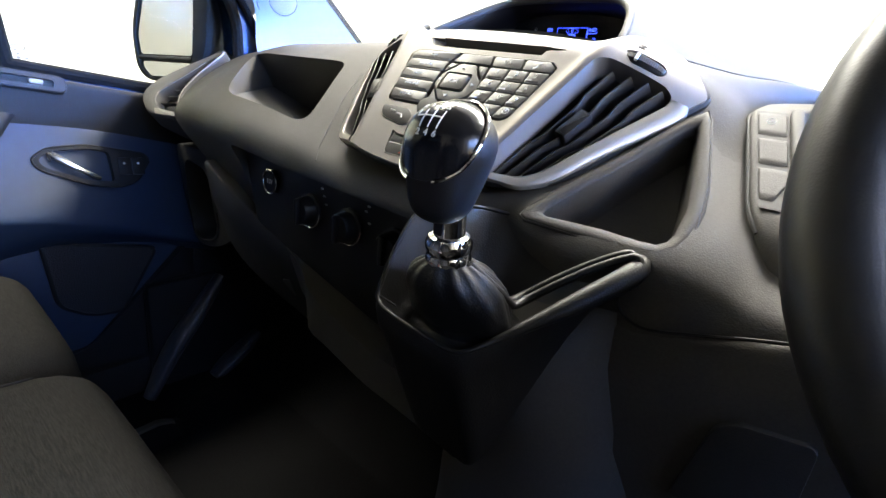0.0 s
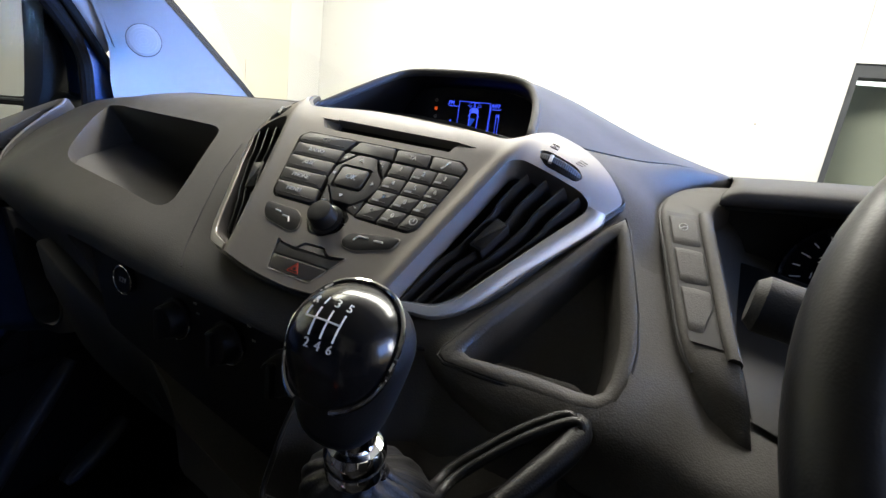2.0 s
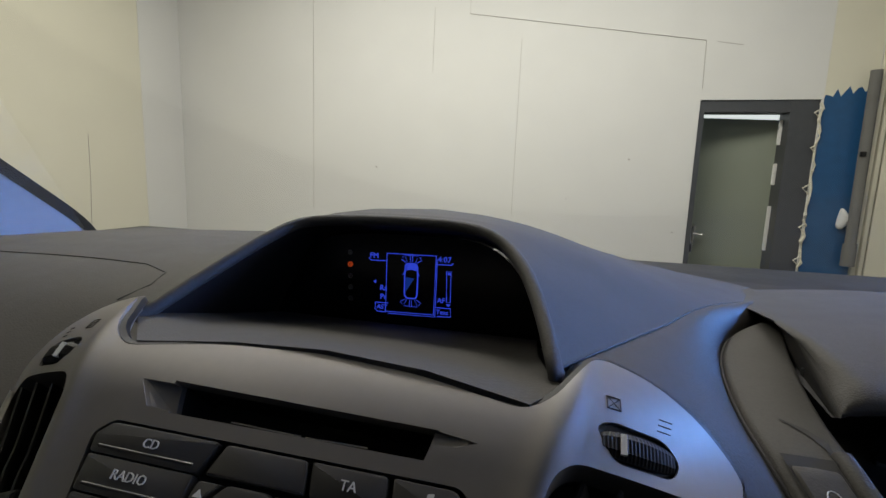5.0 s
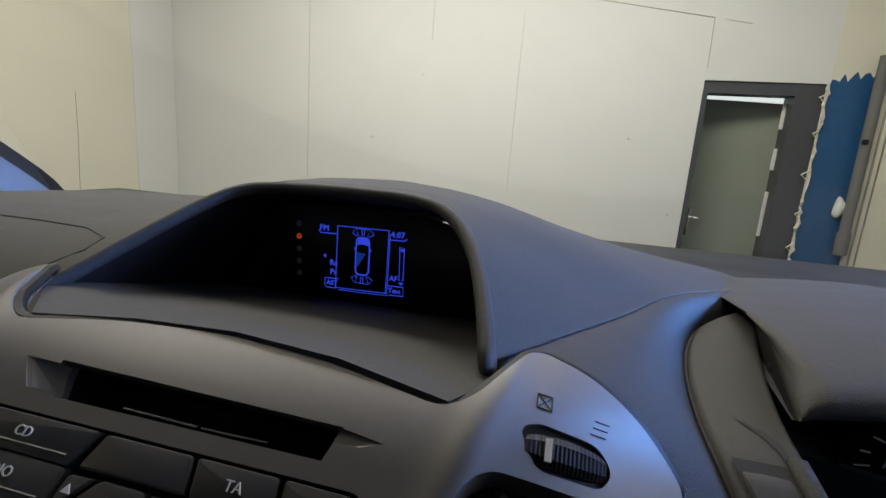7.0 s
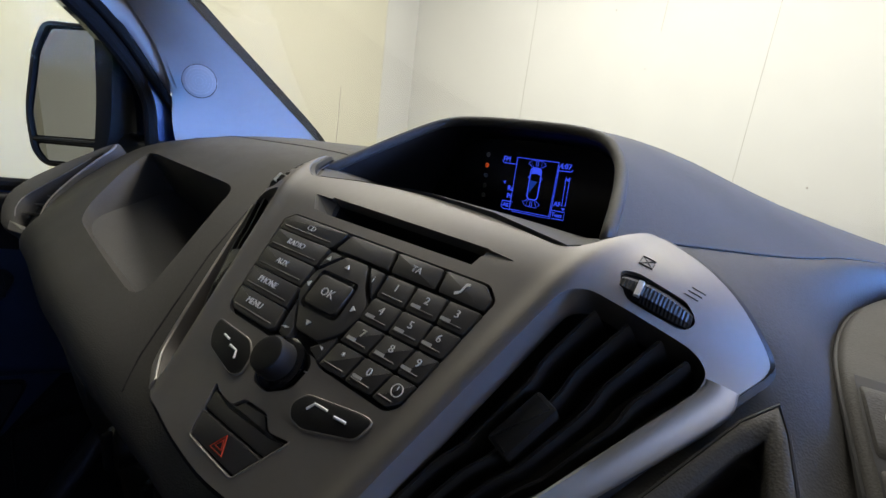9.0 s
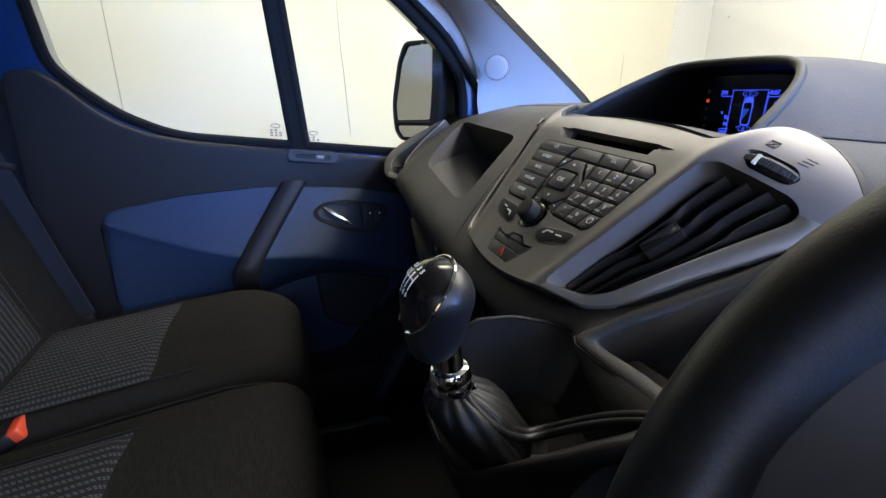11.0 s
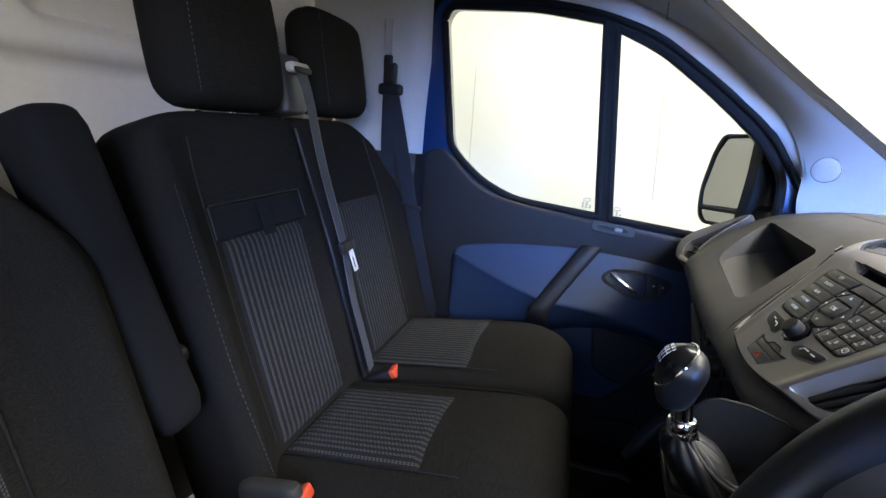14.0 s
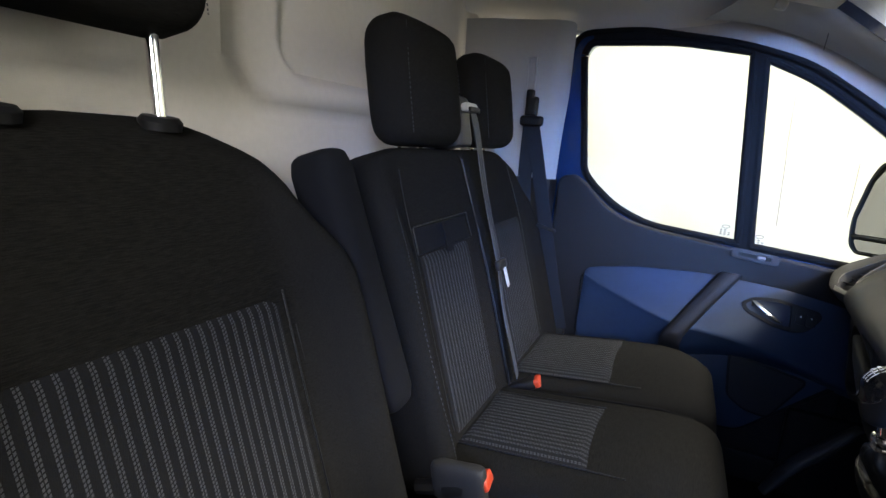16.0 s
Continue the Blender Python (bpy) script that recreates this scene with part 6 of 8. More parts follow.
# ---- cab shell ----
solid("floor", box(-0.84, 0.84, -0.52, 1.08, -0.04, 0.0), "mat", "black rubber cab floor covering", "floor", "structure", smooth=0)
bulk = []
for i in range(181):
    x = -0.86 + 1.72 * i / 180
    row = []
    for j in range(121):
        z = -0.05 + 1.42 * j / 120

        def field(x0, x1, z0, r):
            """How far a point lies inside a sunk field with rounded lower corners."""
            dx, dz = min(x - x0, x1 - x), z - z0
            if dx < r and dz < r:
                return r - math.hypot(r - dx, r - dz)
            return min(dx, dz)
        y = -0.515
        for (x0, x1, z0, r), (i0, i1, j0, q) in (((-0.80, 0.200, 0.915, 0.10), (-0.72, 0.070, 0.988, 0.06)), ((0.285, 0.80, 0.928, 0.08), (0.36, 0.72, 1.000, 0.06))):
            f1, f2 = field(x0, x1, z0, r), field(i0, i1, j0, q)
            if f1 > 0:
                k = 1.0 if f2 > 0 else f1 / (f1 - f2)
                y += 0.030 * (ease(f1 / 0.030) * (1 - ease((k - 0.80) / 0.20))) - 0.008 * ease(f1 / 0.01)
                y += 0.006 * ease(f2 / 0.08)
        row.append((x, y, z))
    bulk.append(row)
bm = loft(bulk, closed=False)
rear = [[(x, -0.575, z) for x, y, z in row] for row in (bulk[0], bulk[-1])]
solid("wall_bulkhead", joined(bm, loft(rear, closed=False)), "bulk", "pale grey moulded bulkhead panel behind the seats", "wall", "structure", smooth=60)
roof = []
for i in range(41):
    y = -0.53 + 1.06 * i / 40
    k = ease((y - 0.15) / 0.4)
    roof.append([(x, y, z - 0.07 * k * k) for x, z in [(p.x, p.z) for p in spline([(-0.80, 0, 1.235), (-0.77, 0, 1.262), (-0.72, 0, 1.288), (-0.60, 0, 1.318), (-0.3, 0, 1.335), (0, 0, 1.34), (0.3, 0, 1.335), (0.60, 0, 1.318), (0.72, 0, 1.288), (0.77, 0, 1.262), (0.80, 0, 1.235)], 41)]])
top = [[(x, y, z + 0.04) for x, y, z in row] for row in roof]
solid("ceiling", joined(loft(roof, closed=False), loft(top, closed=False)), "roof", "pale grey cloth headliner of the cab", "ceiling", "structure", smooth=60)


def ribbed_skin(a, b, bulge, n=24, k=9):
    """A trim skin between two edge lines, bowed towards the cab."""
    a, b = spline(a, n), spline(b, n)
    rings = []
    for p, q in zip(a, b):
        row = []
        for j in range(k + 1):
            f = j / k
            m = p.lerp(q, f)
            row.append(m + Vector((1, -0.35, -0.1)) * bulge * math.sin(math.pi * f))
        rings.append(row)
    return rings


for side, name in ((1, "trim_pillar_left"), (-1, "trim_pillar_right")):
    oa = [(-0.775, 0.800, 0.70), (-0.776, 0.783, 0.775), (-0.776, 0.782, 0.840), (-0.775, 0.765, 0.895), (-0.774, 0.742, 0.938), (-0.772, 0.710, 0.980), (-0.770, 0.672, 1.015), (-0.768, 0.597, 1.078), (-0.765, 0.540, 1.125), (-0.760, 0.42, 1.200), (-0.755, 0.28, 1.255), (-0.75, 0.15, 1.275)]
    ob = [(-0.705, 1.09, 0.735), (-0.690, 1.045, 0.776), (-0.683, 0.950, 0.848), (-0.679, 0.880, 0.900), (-0.676, 0.820, 0.945), (-0.670, 0.760, 0.989), (-0.662, 0.700, 1.032), (-0.645, 0.600, 1.106), (-0.635, 0.550, 1.143), (-0.610, 0.430, 1.228), (-0.575, 0.340, 1.280), (-0.55, 0.30, 1.30)]
    rows = ribbed_skin(oa, ob, 0.010, 40)
    outer_skin = [[(p[0] - 0.03, p[1] + 0.03, p[2] + 0.015) for p in row] for row in rows]
    bm = joined(loft(rows, closed=False), loft(outer_skin, closed=False))
    bm.transform(Matrix.Diagonal((side, 1, 1, 1)))
    pillar = solid(name, bm, "pillar", "pale grey plastic windscreen pillar trim", "pillar trim", "structure", smooth=60)
    edge = loft([[Vector(r[-1]) + Vector((0.0005, -0.001, 0)) for r in rows], [r[-1] for r in outer_skin]], closed=False)
    edge.transform(Matrix.Diagonal((side, 1, 1, 1)))
    part("screen_edge", edge, "rubber", pillar, "black edge along the windscreen")
    if side == 1:
        c = Vector((-0.672, 0.785, 0.862))
        TW = frame_of(c, (0.55, 0.80, -0.25), (0.10, 0.22, 0.97))
        part("tweeter_grille", lathe([(0.0, 0.0035), (0.020, 0.0030), (0.0265, 0.0015), (0.0275, 0.0005), (0.0275, -0.006)], TW, 36), "grille_pale", pillar, "round pale speaker grille")
        part("tweeter_ring", tube([TW @ Vector((0.0272 * math.cos(a), 0.0272 * math.sin(a), 0.0012)) for a in (2 * math.pi * i / 40 for i in range(40))], 0.0007, 5, True), "key", pillar)
        for rr in (0.006, 0.011, 0.016, 0.021):
            part("grille_ring", tube([TW @ Vector((rr * math.cos(a), rr * math.sin(a), 0.0033 - rr * 0.03)) for a in (2 * math.pi * i / 32 for i in range(32))], 0.0005, 4, True), "pillar", pillar)
        part("seam", tube([Vector((-0.765, 0.425, 1.190)) + Vector((0.014, -0.006, 0.0)), Vector((-0.69, 0.415, 1.222)) + Vector((0.014, -0.006, 0)), Vector((-0.612, 0.43, 1.228))], 0.0010, 5), "belt", pillar)

def along(line, y):
    """Height of a (y, z) line at y."""
    for (a, za), (b, zb) in zip(line, line[1:]):
        if a <= y <= b:
            return lerp(za, zb, (y - a) / (b - a))
    return line[-1][1] if y > line[-1][0] else line[0][1]


DOOR_TOP = [(-0.21, 1.235), (-0.12, 1.247), (-0.014, 1.248), (0.12, 1.234), (0.268, 1.206), (0.421, 1.156), (0.591, 1.046), (0.730, 0.938), (0.83, 0.80), (0.90, 0.72)]
RAIL_TOP = [(-0.36, 1.262), (0.0, 1.272), (0.15, 1.272), (0.28, 1.240), (0.422, 1.189), (0.545, 1.119), (0.603, 1.072), (0.680, 1.013), (0.720, 0.979), (0.753, 0.938), (0.778, 0.896), (0.795, 0.845), (0.800, 0.775), (0.803, 0.70)]
for side, name in ((1, "trim_roof_rail_left"), (-1, "trim_roof_rail_right")):
    rows = []
    for i in range(61):
        y = -0.34 + 1.142 * i / 60
        lo, hi = along(DOOR_TOP, y) - 0.004, along(RAIL_TOP, y) + 0.012
        hi = max(hi, lo + 0.012)
        rows.append([(-0.812, y, lo), (-0.796, y, lo), (-0.790, y, lerp(lo, hi, 0.3)), (-0.782, y, lerp(lo, hi, 0.7)), (-0.768, y, hi), (-0.80, y, hi + 0.02)])
    bm = loft(rows, closed=False)
    bm.transform(Matrix.Diagonal((side, 1, 1, 1)))
    solid(name, bm, "pillar", "pale grey trim above the door opening", "pillar trim", "structure", smooth=60)

# door pillar trim with the height adjuster slot
for side, name in ((1, "trim_door_pillar_left"), (-1, "trim_door_pillar_right")):
    rows = []
    for z in [0.02 + 1.24 * i / 30 for i in range(31)]:
        lean = 0.035 * ease((z - 0.85) / 0.45)
        rows.append([(-0.815 + lean, -0.185, z), (-0.800 + lean, -0.192, z), (-0.778 + lean, -0.205, z), (-0.765 + lean, -0.235, z), (-0.758 + lean, -0.29, z), (-0.745 + lean, -0.36, z), (-0.725 + lean, -0.42, z), (-0.72 + lean, -0.505, z)])
    bm = loft(rows, closed=False)
    bm.transform(Matrix.Diagonal((side, 1, 1, 1)))
    bp = solid(name, bm, "pillar", "pale grey plastic door pillar trim", "pillar trim", "structure", smooth=60)
    if side == 1:
        SL = frame_of((-0.727, -0.290, 1.10), (0.15, 1, 0), (0.08, 0, 1))
        part("adjuster_slot", cut(prism(rounded([(-0.014, -0.055), (0.014, -0.055), (0.014, 0.055), (-0.014, 0.055)], 0.004), -0.002, 0.0035, SL), prism(rounded([(-0.011, -0.052), (0.011, -0.052), (0.011, 0.052), (-0.011, 0.052)], 0.003), 0.0005, 0.02, SL)), "pillar", bp)
        low = []
        for z in (0.02, 0.30, 0.60, 0.795):
            low.append([(-0.800, -0.188, z), (-0.772, -0.203, z), (-0.757, -0.235, z), (-0.750, -0.29, z), (-0.737, -0.36, z), (-0.716, -0.42, z)])
        part("lower_cover", loft(low, closed=False), "door_dark", bp, "dark lower pillar cover")

# front bulkhead, footwell sides and the cowl below the windscreen
foot = []
for i in range(31):
    x = -0.84 + 1.68 * i / 30
    foot.append([(x, 0.70, 0.0), (x, 0.86, 0.06 + 0.02 * math.sin(x * 9)), (x, 0.97, 0.22), (x, 1.02, 0.45), (x, 1.06, 0.62)])
solid("wall_footwell", joined(loft(foot, closed=False), box(-0.86, 0.86, 1.10, 1.13, -0.05, 0.74)), "mat", "dark carpeted front footwell panel", "wall", "structure", smooth=60)
solid("cowl", box(-0.82, 0.82, 1.06, 1.30, 0.70, 0.745, 0.01), "black", "black plastic windscreen cowl", "cowl", "structure")
solid("sill_driver", box(0.80, 0.88, -0.52, 1.05, -0.12, 0.10, 0.015), "door_dark", "dark plastic driver's door sill", "sill", "structure")
solid("sill_passenger", box(-0.90, -0.765, -0.52, 1.05, -0.12, 0.085, 0.015), "door_dark", "dark plastic passenger door sill", "sill", "structure")
solid("trim_kick_left", box(-0.80, -0.775, 0.62, 1.06, 0.0, 0.55, 0.006), "door_dark", "dark kick panel beside the footwell", "trim", "structure")
solid("trim_kick_right", box(0.775, 0.80, 0.62, 1.06, 0.0, 0.70, 0.006), "door_dark", "dark kick panel beside the footwell", "trim", "structure")

# the closed driver's door below its window
solid("wall_driver_door", joined(box(0.80, 0.86, -0.20, 0.92, 0.05, 0.665, 0.012), box(0.80, 0.86, -0.52, -0.19, 0.0, 1.25, 0.01)), "door_dark", "dark lining of the closed driver's door", "wall", "structure")

# moulded ribs on the footwell side
ribs = thing("footwell_moulding", "dark moulded plastic panel with raised slanting ribs", "trim panel", at=(-0.75, 0.65, 0.0))
part("rib_board", rbox(0.03, 0.42, 0.26, 0.012, 4, pose(-0.762, 0.72, 0.13)), "door_dark", ribs)
for line in ([(-0.740, 0.665, 0.255), (-0.728, 0.605, 0.185), (-0.722, 0.540, 0.105), (-0.716, 0.485, 0.010)], [(-0.735, 0.755, 0.075), (-0.728, 0.690, 0.035), (-0.722, 0.630, 0.0)]):
    part("rib", tube(spline(line, 14), [0.010 + 0.016 * math.sin(math.pi * (i + 1) / 16) for i in range(14)], 10, flat=0.7), "door", ribs, smooth=60)
step = thing("floor_step", "raised black floor edge with a pale worn ridge", "floor step", at=(-0.6, 0.40, 0.0))
ridge = []
for k in range(15):
    f = k / 14
    y = lerp(0.285, 0.505, f)
    x = -0.602 + 0.010 * math.sin(3.0 * f)
    h = 0.034 * min(1.0, 0.25 + 4 * min(f, 1 - f))
    ridge.append([(x - 0.030, y, 0.001), (x - 0.016, y, h * 0.55), (x - 0.006, y, h), (x + 0.006, y, h), (x + 0.018, y, h * 0.6), (x + 0.045, y, 0.001)])
part("step_ridge", loft(ridge), "mat", step, smooth=50)
worn = [[Vector((r[2][0] - 0.002, r[2][1], r[2][2] + 0.0006)), Vector((r[3][0], r[3][1], r[3][2] + 0.0010)), Vector((r[3][0] + 0.004, r[3][1], r[3][2] - 0.0028))] for r in ridge[1:-1]]
part("worn_edge", loft(worn, closed=False), "dash", step, "pale worn edge of the ridge")

# ---- passenger door ----
door = thing("cab_door", "closed van door, blue paint and grey trim", "door", at=(-0.8, 0.3, 0.0))
YZ = Matrix(((0, 0, 1, 0), (1, 0, 0, 0), (0, 1, 0, 0), (0, 0, 0, 1)))
REAR_GLASS = rounded([(-0.158, 1.180), (-0.140, 1.213), (0.102, 1.211), (0.285, 1.184), (0.346, 0.672), (0.10, 0.690), (-0.005, 0.735), (-0.075, 0.793), (-0.108, 0.83)], [.02, .03, .05, .004, .004, .05, .05, .04, .03], 5)
FRONT_GLASS = rounded([(0.312, 1.170), (0.433, 1.118), (0.571, 1.022), (0.705, 0.915), (0.770, 0.830), (0.78, 0.645), (0.56, 0.657), (0.374, 0.670)], [.004, .05, .06, .06, .04, .01, .01, .004], 5)
SKIN = rounded([(-0.205, 0.05), (-0.205, 1.18), (-0.175, 1.240), (-0.014, 1.250), (0.268, 1.206), (0.421, 1.158), (0.591, 1.046), (0.730, 0.940), (0.83, 0.80), (0.92, 0.70), (0.95, 0.05)], [.02, .03, .04, .05, .06, .06, .06, .06, .05, .02, .02], 4)
part("painted_shell", cut(prism(SKIN, -0.875, -0.800, YZ, bevel=0.004), prism(REAR_GLASS, -1, -0.7, YZ), prism(FRONT_GLASS, -1, -0.7, YZ)), "paint", door, "blue painted metal shell")
GLASS_TOP = [(-0.16, 1.17), (-0.150, 1.195), (-0.12, 1.213), (0.05, 1.2115), (0.15, 1.204), (0.285, 1.184), (0.312, 1.170), (0.433, 1.118), (0.571, 1.022), (0.705, 0.915), (0.765, 0.840)]
cover = []
for i in range(60):
    y = -0.135 + 0.90 * i / 59
    lo, hi = along(GLASS_TOP, y), along(DOOR_TOP, y) - 0.002
    cover.append([(-0.808, y, lo - 0.002), (-0.797, y, lo - 0.001), (-0.796, y, hi), (-0.808, y, hi)])
part("window_frame_cover", loft(cover), "rubber", door, "black trim round the window opening", smooth=50)
seal_path = [(y, z) for y, z in SKIN if z > 0.62]
part("seal", tube([(-0.793, y * 0.985, z - 0.006) for y, z in seal_path], 0.0085, 10), "rubber", door, "black rubber door seal")
part("glass_seal", tube([(-0.806, y, z) for y, z in REAR_GLASS], 0.0115, 10, True), "rubber", door, "black rubber glass seal")
part("glass_seal", tube([(-0.806, y, z) for y, z in FRONT_GLASS], 0.0115, 10, True), "rubber", door, "black rubber glass seal")
part("divider", prism([(0.283, 1.20), (0.318, 1.19), (0.378, 0.660), (0.343, 0.660)], -0.835, -0.797, YZ), "rubber", door, "black window divider bar")
for name, pts, marks in (("rear_pane", REAR_GLASS, (0.309, 0.709)), ("front_pane", FRONT_GLASS, (0.394, 0.6925))):
    pane = part(name, prism(pts, -0.826, -0.822, YZ), "pane", door, "clear window glass", smooth=0)
    pane.visible_shadow = False
    y, z = marks
    ring = [(-0.8205, y + 0.010 * math.cos(a), z + 0.0045 * math.sin(a) + 0.006) for a in (2 * math.pi * i / 24 for i in range(24))]
    part("etched_oval", tube(ring, 0.0010, 4, True), "glass_mark", pane)
    for r in range(3):
        for c in range(3 - (r == 0)):
            part("etched_bar", box(-0.8212, -0.8202, y - 0.013 + c * 0.010, y - 0.007 + c * 0.010, z - 0.006 - r * 0.006, z - 0.0022 - r * 0.006), "glass_mark", pane, smooth=0)

TRIM = rounded([(-0.178, 0.075), (-0.178, 0.790), (-0.165, 0.812), (-0.125, 0.818), (-0.088, 0.795), (-0.030, 0.738), (0.040, 0.700), (0.12, 0.684), (0.35, 0.661), (0.56, 0.645), (0.78, 0.632), (0.90, 0.62), (0.90, 0.57), (0.645, 0.325), (0.44, 0.120)], [.02, .02, .012, .012, .04, .05, .05, .05, .02, .02, .02, .02, .02, .03, .03], 4)
part("trim_panel", prism(TRIM, -0.81, -0.772, YZ, bevel=0.010, segs=4), "door_upper", door, "charcoal grained plastic trim panel", smooth=50)
part("lower_panel", prism(rounded([(-0.185, 0.06), (-0.185, 0.50), (0.93, 0.50), (0.93, 0.06)], 0.02), -0.805, -0.783, YZ), "door_dark", door, "dark lower door lining")
part("lower_insert", prism(rounded([(-0.05, 0.33), (0.30, 0.36), (0.635, 0.345), (0.440, 0.135), (-0.05, 0.105)], 0.02), -0.774, -0.7665, YZ, bevel=0.002), "door_insert", door, "smooth grey lower door insert, tinted blue for the daylight on it")
# moulded armrest: top edge, ledge and underside at stations along the door
arm = []
for y, zt, zl, xl, zb in ((-0.052, 0.520, 0.500, -0.764, 0.330), (-0.03, 0.535, 0.492, -0.752, 0.300), (0.06, 0.556, 0.466, -0.730, 0.290), (0.17, 0.570, 0.440, -0.706, 0.300), (0.255, 0.576, 0.428, -0.697, 0.320), (0.36, 0.575, 0.424, -0.700, 0.350), (0.48, 0.568, 0.402, -0.715, 0.355), (0.60, 0.548, 0.360, -0.738, 0.335), (0.70, 0.53, 0.33, -0.760, 0.31)):
    line = spline([(-0.778, y, zt + 0.004), (-0.770, y, zt), (lerp(-0.770, xl, 0.55), y, lerp(zt, zl, 0.5)), (xl, y, zl + 0.012), (xl - 0.004, y, zl - 0.010), (lerp(xl, -0.765, 0.45), y, lerp(zl, zb, 0.6)), (-0.766, y, zb), (-0.778, y, zb - 0.01)], 29)
    arm.append([tuple(p) for p in line])
fine = [spline([r[k] for r in arm], 41) for k in range(29)]
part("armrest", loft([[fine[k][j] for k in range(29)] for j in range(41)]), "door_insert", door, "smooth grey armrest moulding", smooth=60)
part("armrest_gap", tube([(-0.7715, y, z) for y, z in ((-0.057, 0.330), (-0.060, 0.50), (-0.050, 0.522), (0.02, 0.549), (0.10, 0.566), (0.25, 0.580))], 0.0020, 6), "black", door)
strap = spline([(-0.7685, 0.342, 0.592), (-0.752, 0.322, 0.562), (-0.722, 0.275, 0.490), (-0.694, 0.235, 0.425), (-0.690, 0.224, 0.400), (-0.700, 0.222, 0.370), (-0.735, 0.225, 0.33)], 24)
rings = []
for p in strap:
    q = Vector(p)
    rings.append([q + Vector((-0.012, -0.026, -0.004)), q + Vector((0.003, -0.028, 0.0)), q + Vector((0.010, -0.020, 0.004)), q + Vector((0.011, 0.018, 0.004)), q + Vector((0.004, 0.028, 0.0)), q + Vector((-0.012, 0.028, -0.004))])
part("pull_strap", loft(rings), "door_dark", door, "dark soft pull handle across the armrest", smooth=60)
HB = frame_of((-0.7390, 0.468, 0.512), (0.03, 1, 0), (-0.32, 0, 1))
hb_out = rounded([(-0.090, 0.010), (-0.066, 0.030), (-0.010, 0.037), (0.083, 0.023), (0.090, 0.008), (0.064, -0.031), (0.036, -0.041), (-0.009, -0.036), (-0.080, -0.008)], 0.012)
handle = part("handle_bezel", cut(prism(hb_out, -0.03, 0.004, HB, bevel=0.002), prism(rounded([(-0.080, 0.009), (-0.062, 0.024), (-0.010, 0.030), (0.024, 0.026), (0.028, -0.030), (-0.008, -0.028), (-0.072, -0.004)], 0.008), -0.018, 0.03, HB)), "black", door, "black release handle surround")
part("release_lever", tube([HB @ Vector(p) for p in ((-0.064, 0.002, -0.008), (-0.060, 0.022, -0.002), (-0.052, 0.012, 0.004), (-0.030, -0.004, 0.007), (-0.004, -0.019, 0.006), (0.006, -0.023, 0.004))], [0.004, 0.0085, 0.0070, 0.0050, 0.0046, 0.003], 10), "bright", handle, "silver door release lever")
part("bezel_line", tube([HB @ Vector((u, v, 0.0030)) for u, v in hb_out], 0.0018, 6, True), "black", handle)
for u in (0.045, 0.068):
    sw = part("window_switch", prism(rounded([(u - 0.010, -0.018), (u + 0.010, -0.018), (u + 0.010, 0.014), (u - 0.010, 0.014)], 0.002), 0.004, 0.0085, HB, bevel=0.001), "black", handle)
    part("switch_mark", lathe([(0.0, 0.0), (0.0022, 0.0), (0.0022, 0.0004), (0.0, 0.0004)], HB @ Matrix.Translation((u, 0.003, 0.0085)), 12), "white", sw)
LK = frame_of((-0.7735, 0.387, 0.648), (0, 1, -0.07), (-0.25, 0.07, 1))
lock = part("lock_bezel", cut(prism(rounded([(-0.056, -0.013), (0.056, -0.013), (0.056, 0.013), (-0.056, 0.013)], 0.012, 6), -0.012, 0.0075, LK, bevel=0.0025), prism(rounded([(-0.040, -0.006), (0.040, -0.006), (0.040, 0.006), (-0.040, 0.006)], 0.005, 5), 0.0, 0.02, LK)), "dash_low", door, "oval grey lock surround")
part("lock_well", prism(rounded([(-0.042, -0.008), (0.042, -0.008), (0.042, 0.008), (-0.042, 0.008)], 0.007, 5), -0.002, 0.0005, LK), "void", lock)
part("lock_gap", tube([LK @ Vector((u, v, 0.003)) for u, v in rounded([(-0.057, -0.014), (0.057, -0.014), (0.057, 0.014), (-0.057, 0.014)], 0.013, 6)], 0.0016, 6, True), "black", lock)
part("lock_slide", rbox(0.020, 0.010, 0.010, 0.003, 3, LK @ pose(0.016, 0, 0.003)), "silver", lock)
SPK = rounded([(0.380, 0.362), (0.398, 0.366), (0.575, 0.335), (0.505, 0.200), (0.448, 0.204), (0.396, 0.237)], [.004, .006, .02, .012, .02, .02], 4)
grille = part("speaker_surround", cut(prism(SPK, -0.785, -0.756, YZ, bevel=0.003), prism([(0.470 + (y - 0.470) * 0.94, 0.285 + (z - 0.285) * 0.94) for y, z in SPK], -0.760, -0.7, YZ)), "door_upper", door, "dark speaker surround")
part("speaker_gap", tube([(-0.7605, y, z) for y, z in SPK], 0.0020, 6, True), "black", grille)
part("speaker_mesh", prism([(0.470 + (y - 0.470) * 0.945, 0.285 + (z - 0.285) * 0.945) for y, z in SPK], -0.775, -0.7585, YZ), "grille", grille, "perforated dark speaker mesh")

# door-end air vent on the dashboard
ev = thing("air_vent", "narrow black end vent with a bright edge", "vent", "dashboard air vents", at=(-0.66, 0.58, 0.69))
ev_hole = rounded([(0.0020, 0.0860), (-0.0060, 0.0720), (-0.0105, 0.0350), (-0.0215, -0.0080), (-0.0265, -0.0340), (-0.0130, -0.0495), (0.0133, -0.0606), (0.0322, -0.0630), (0.0660, -0.0567), (0.0440, -0.0367), (0.0245, -0.0135), (0.0115, 0.0282), (0.0080, 0.0750)], [.003, .006, .02, .02, .015, .015, .015, .01, .004, .01, .02, .02, .01], 4)


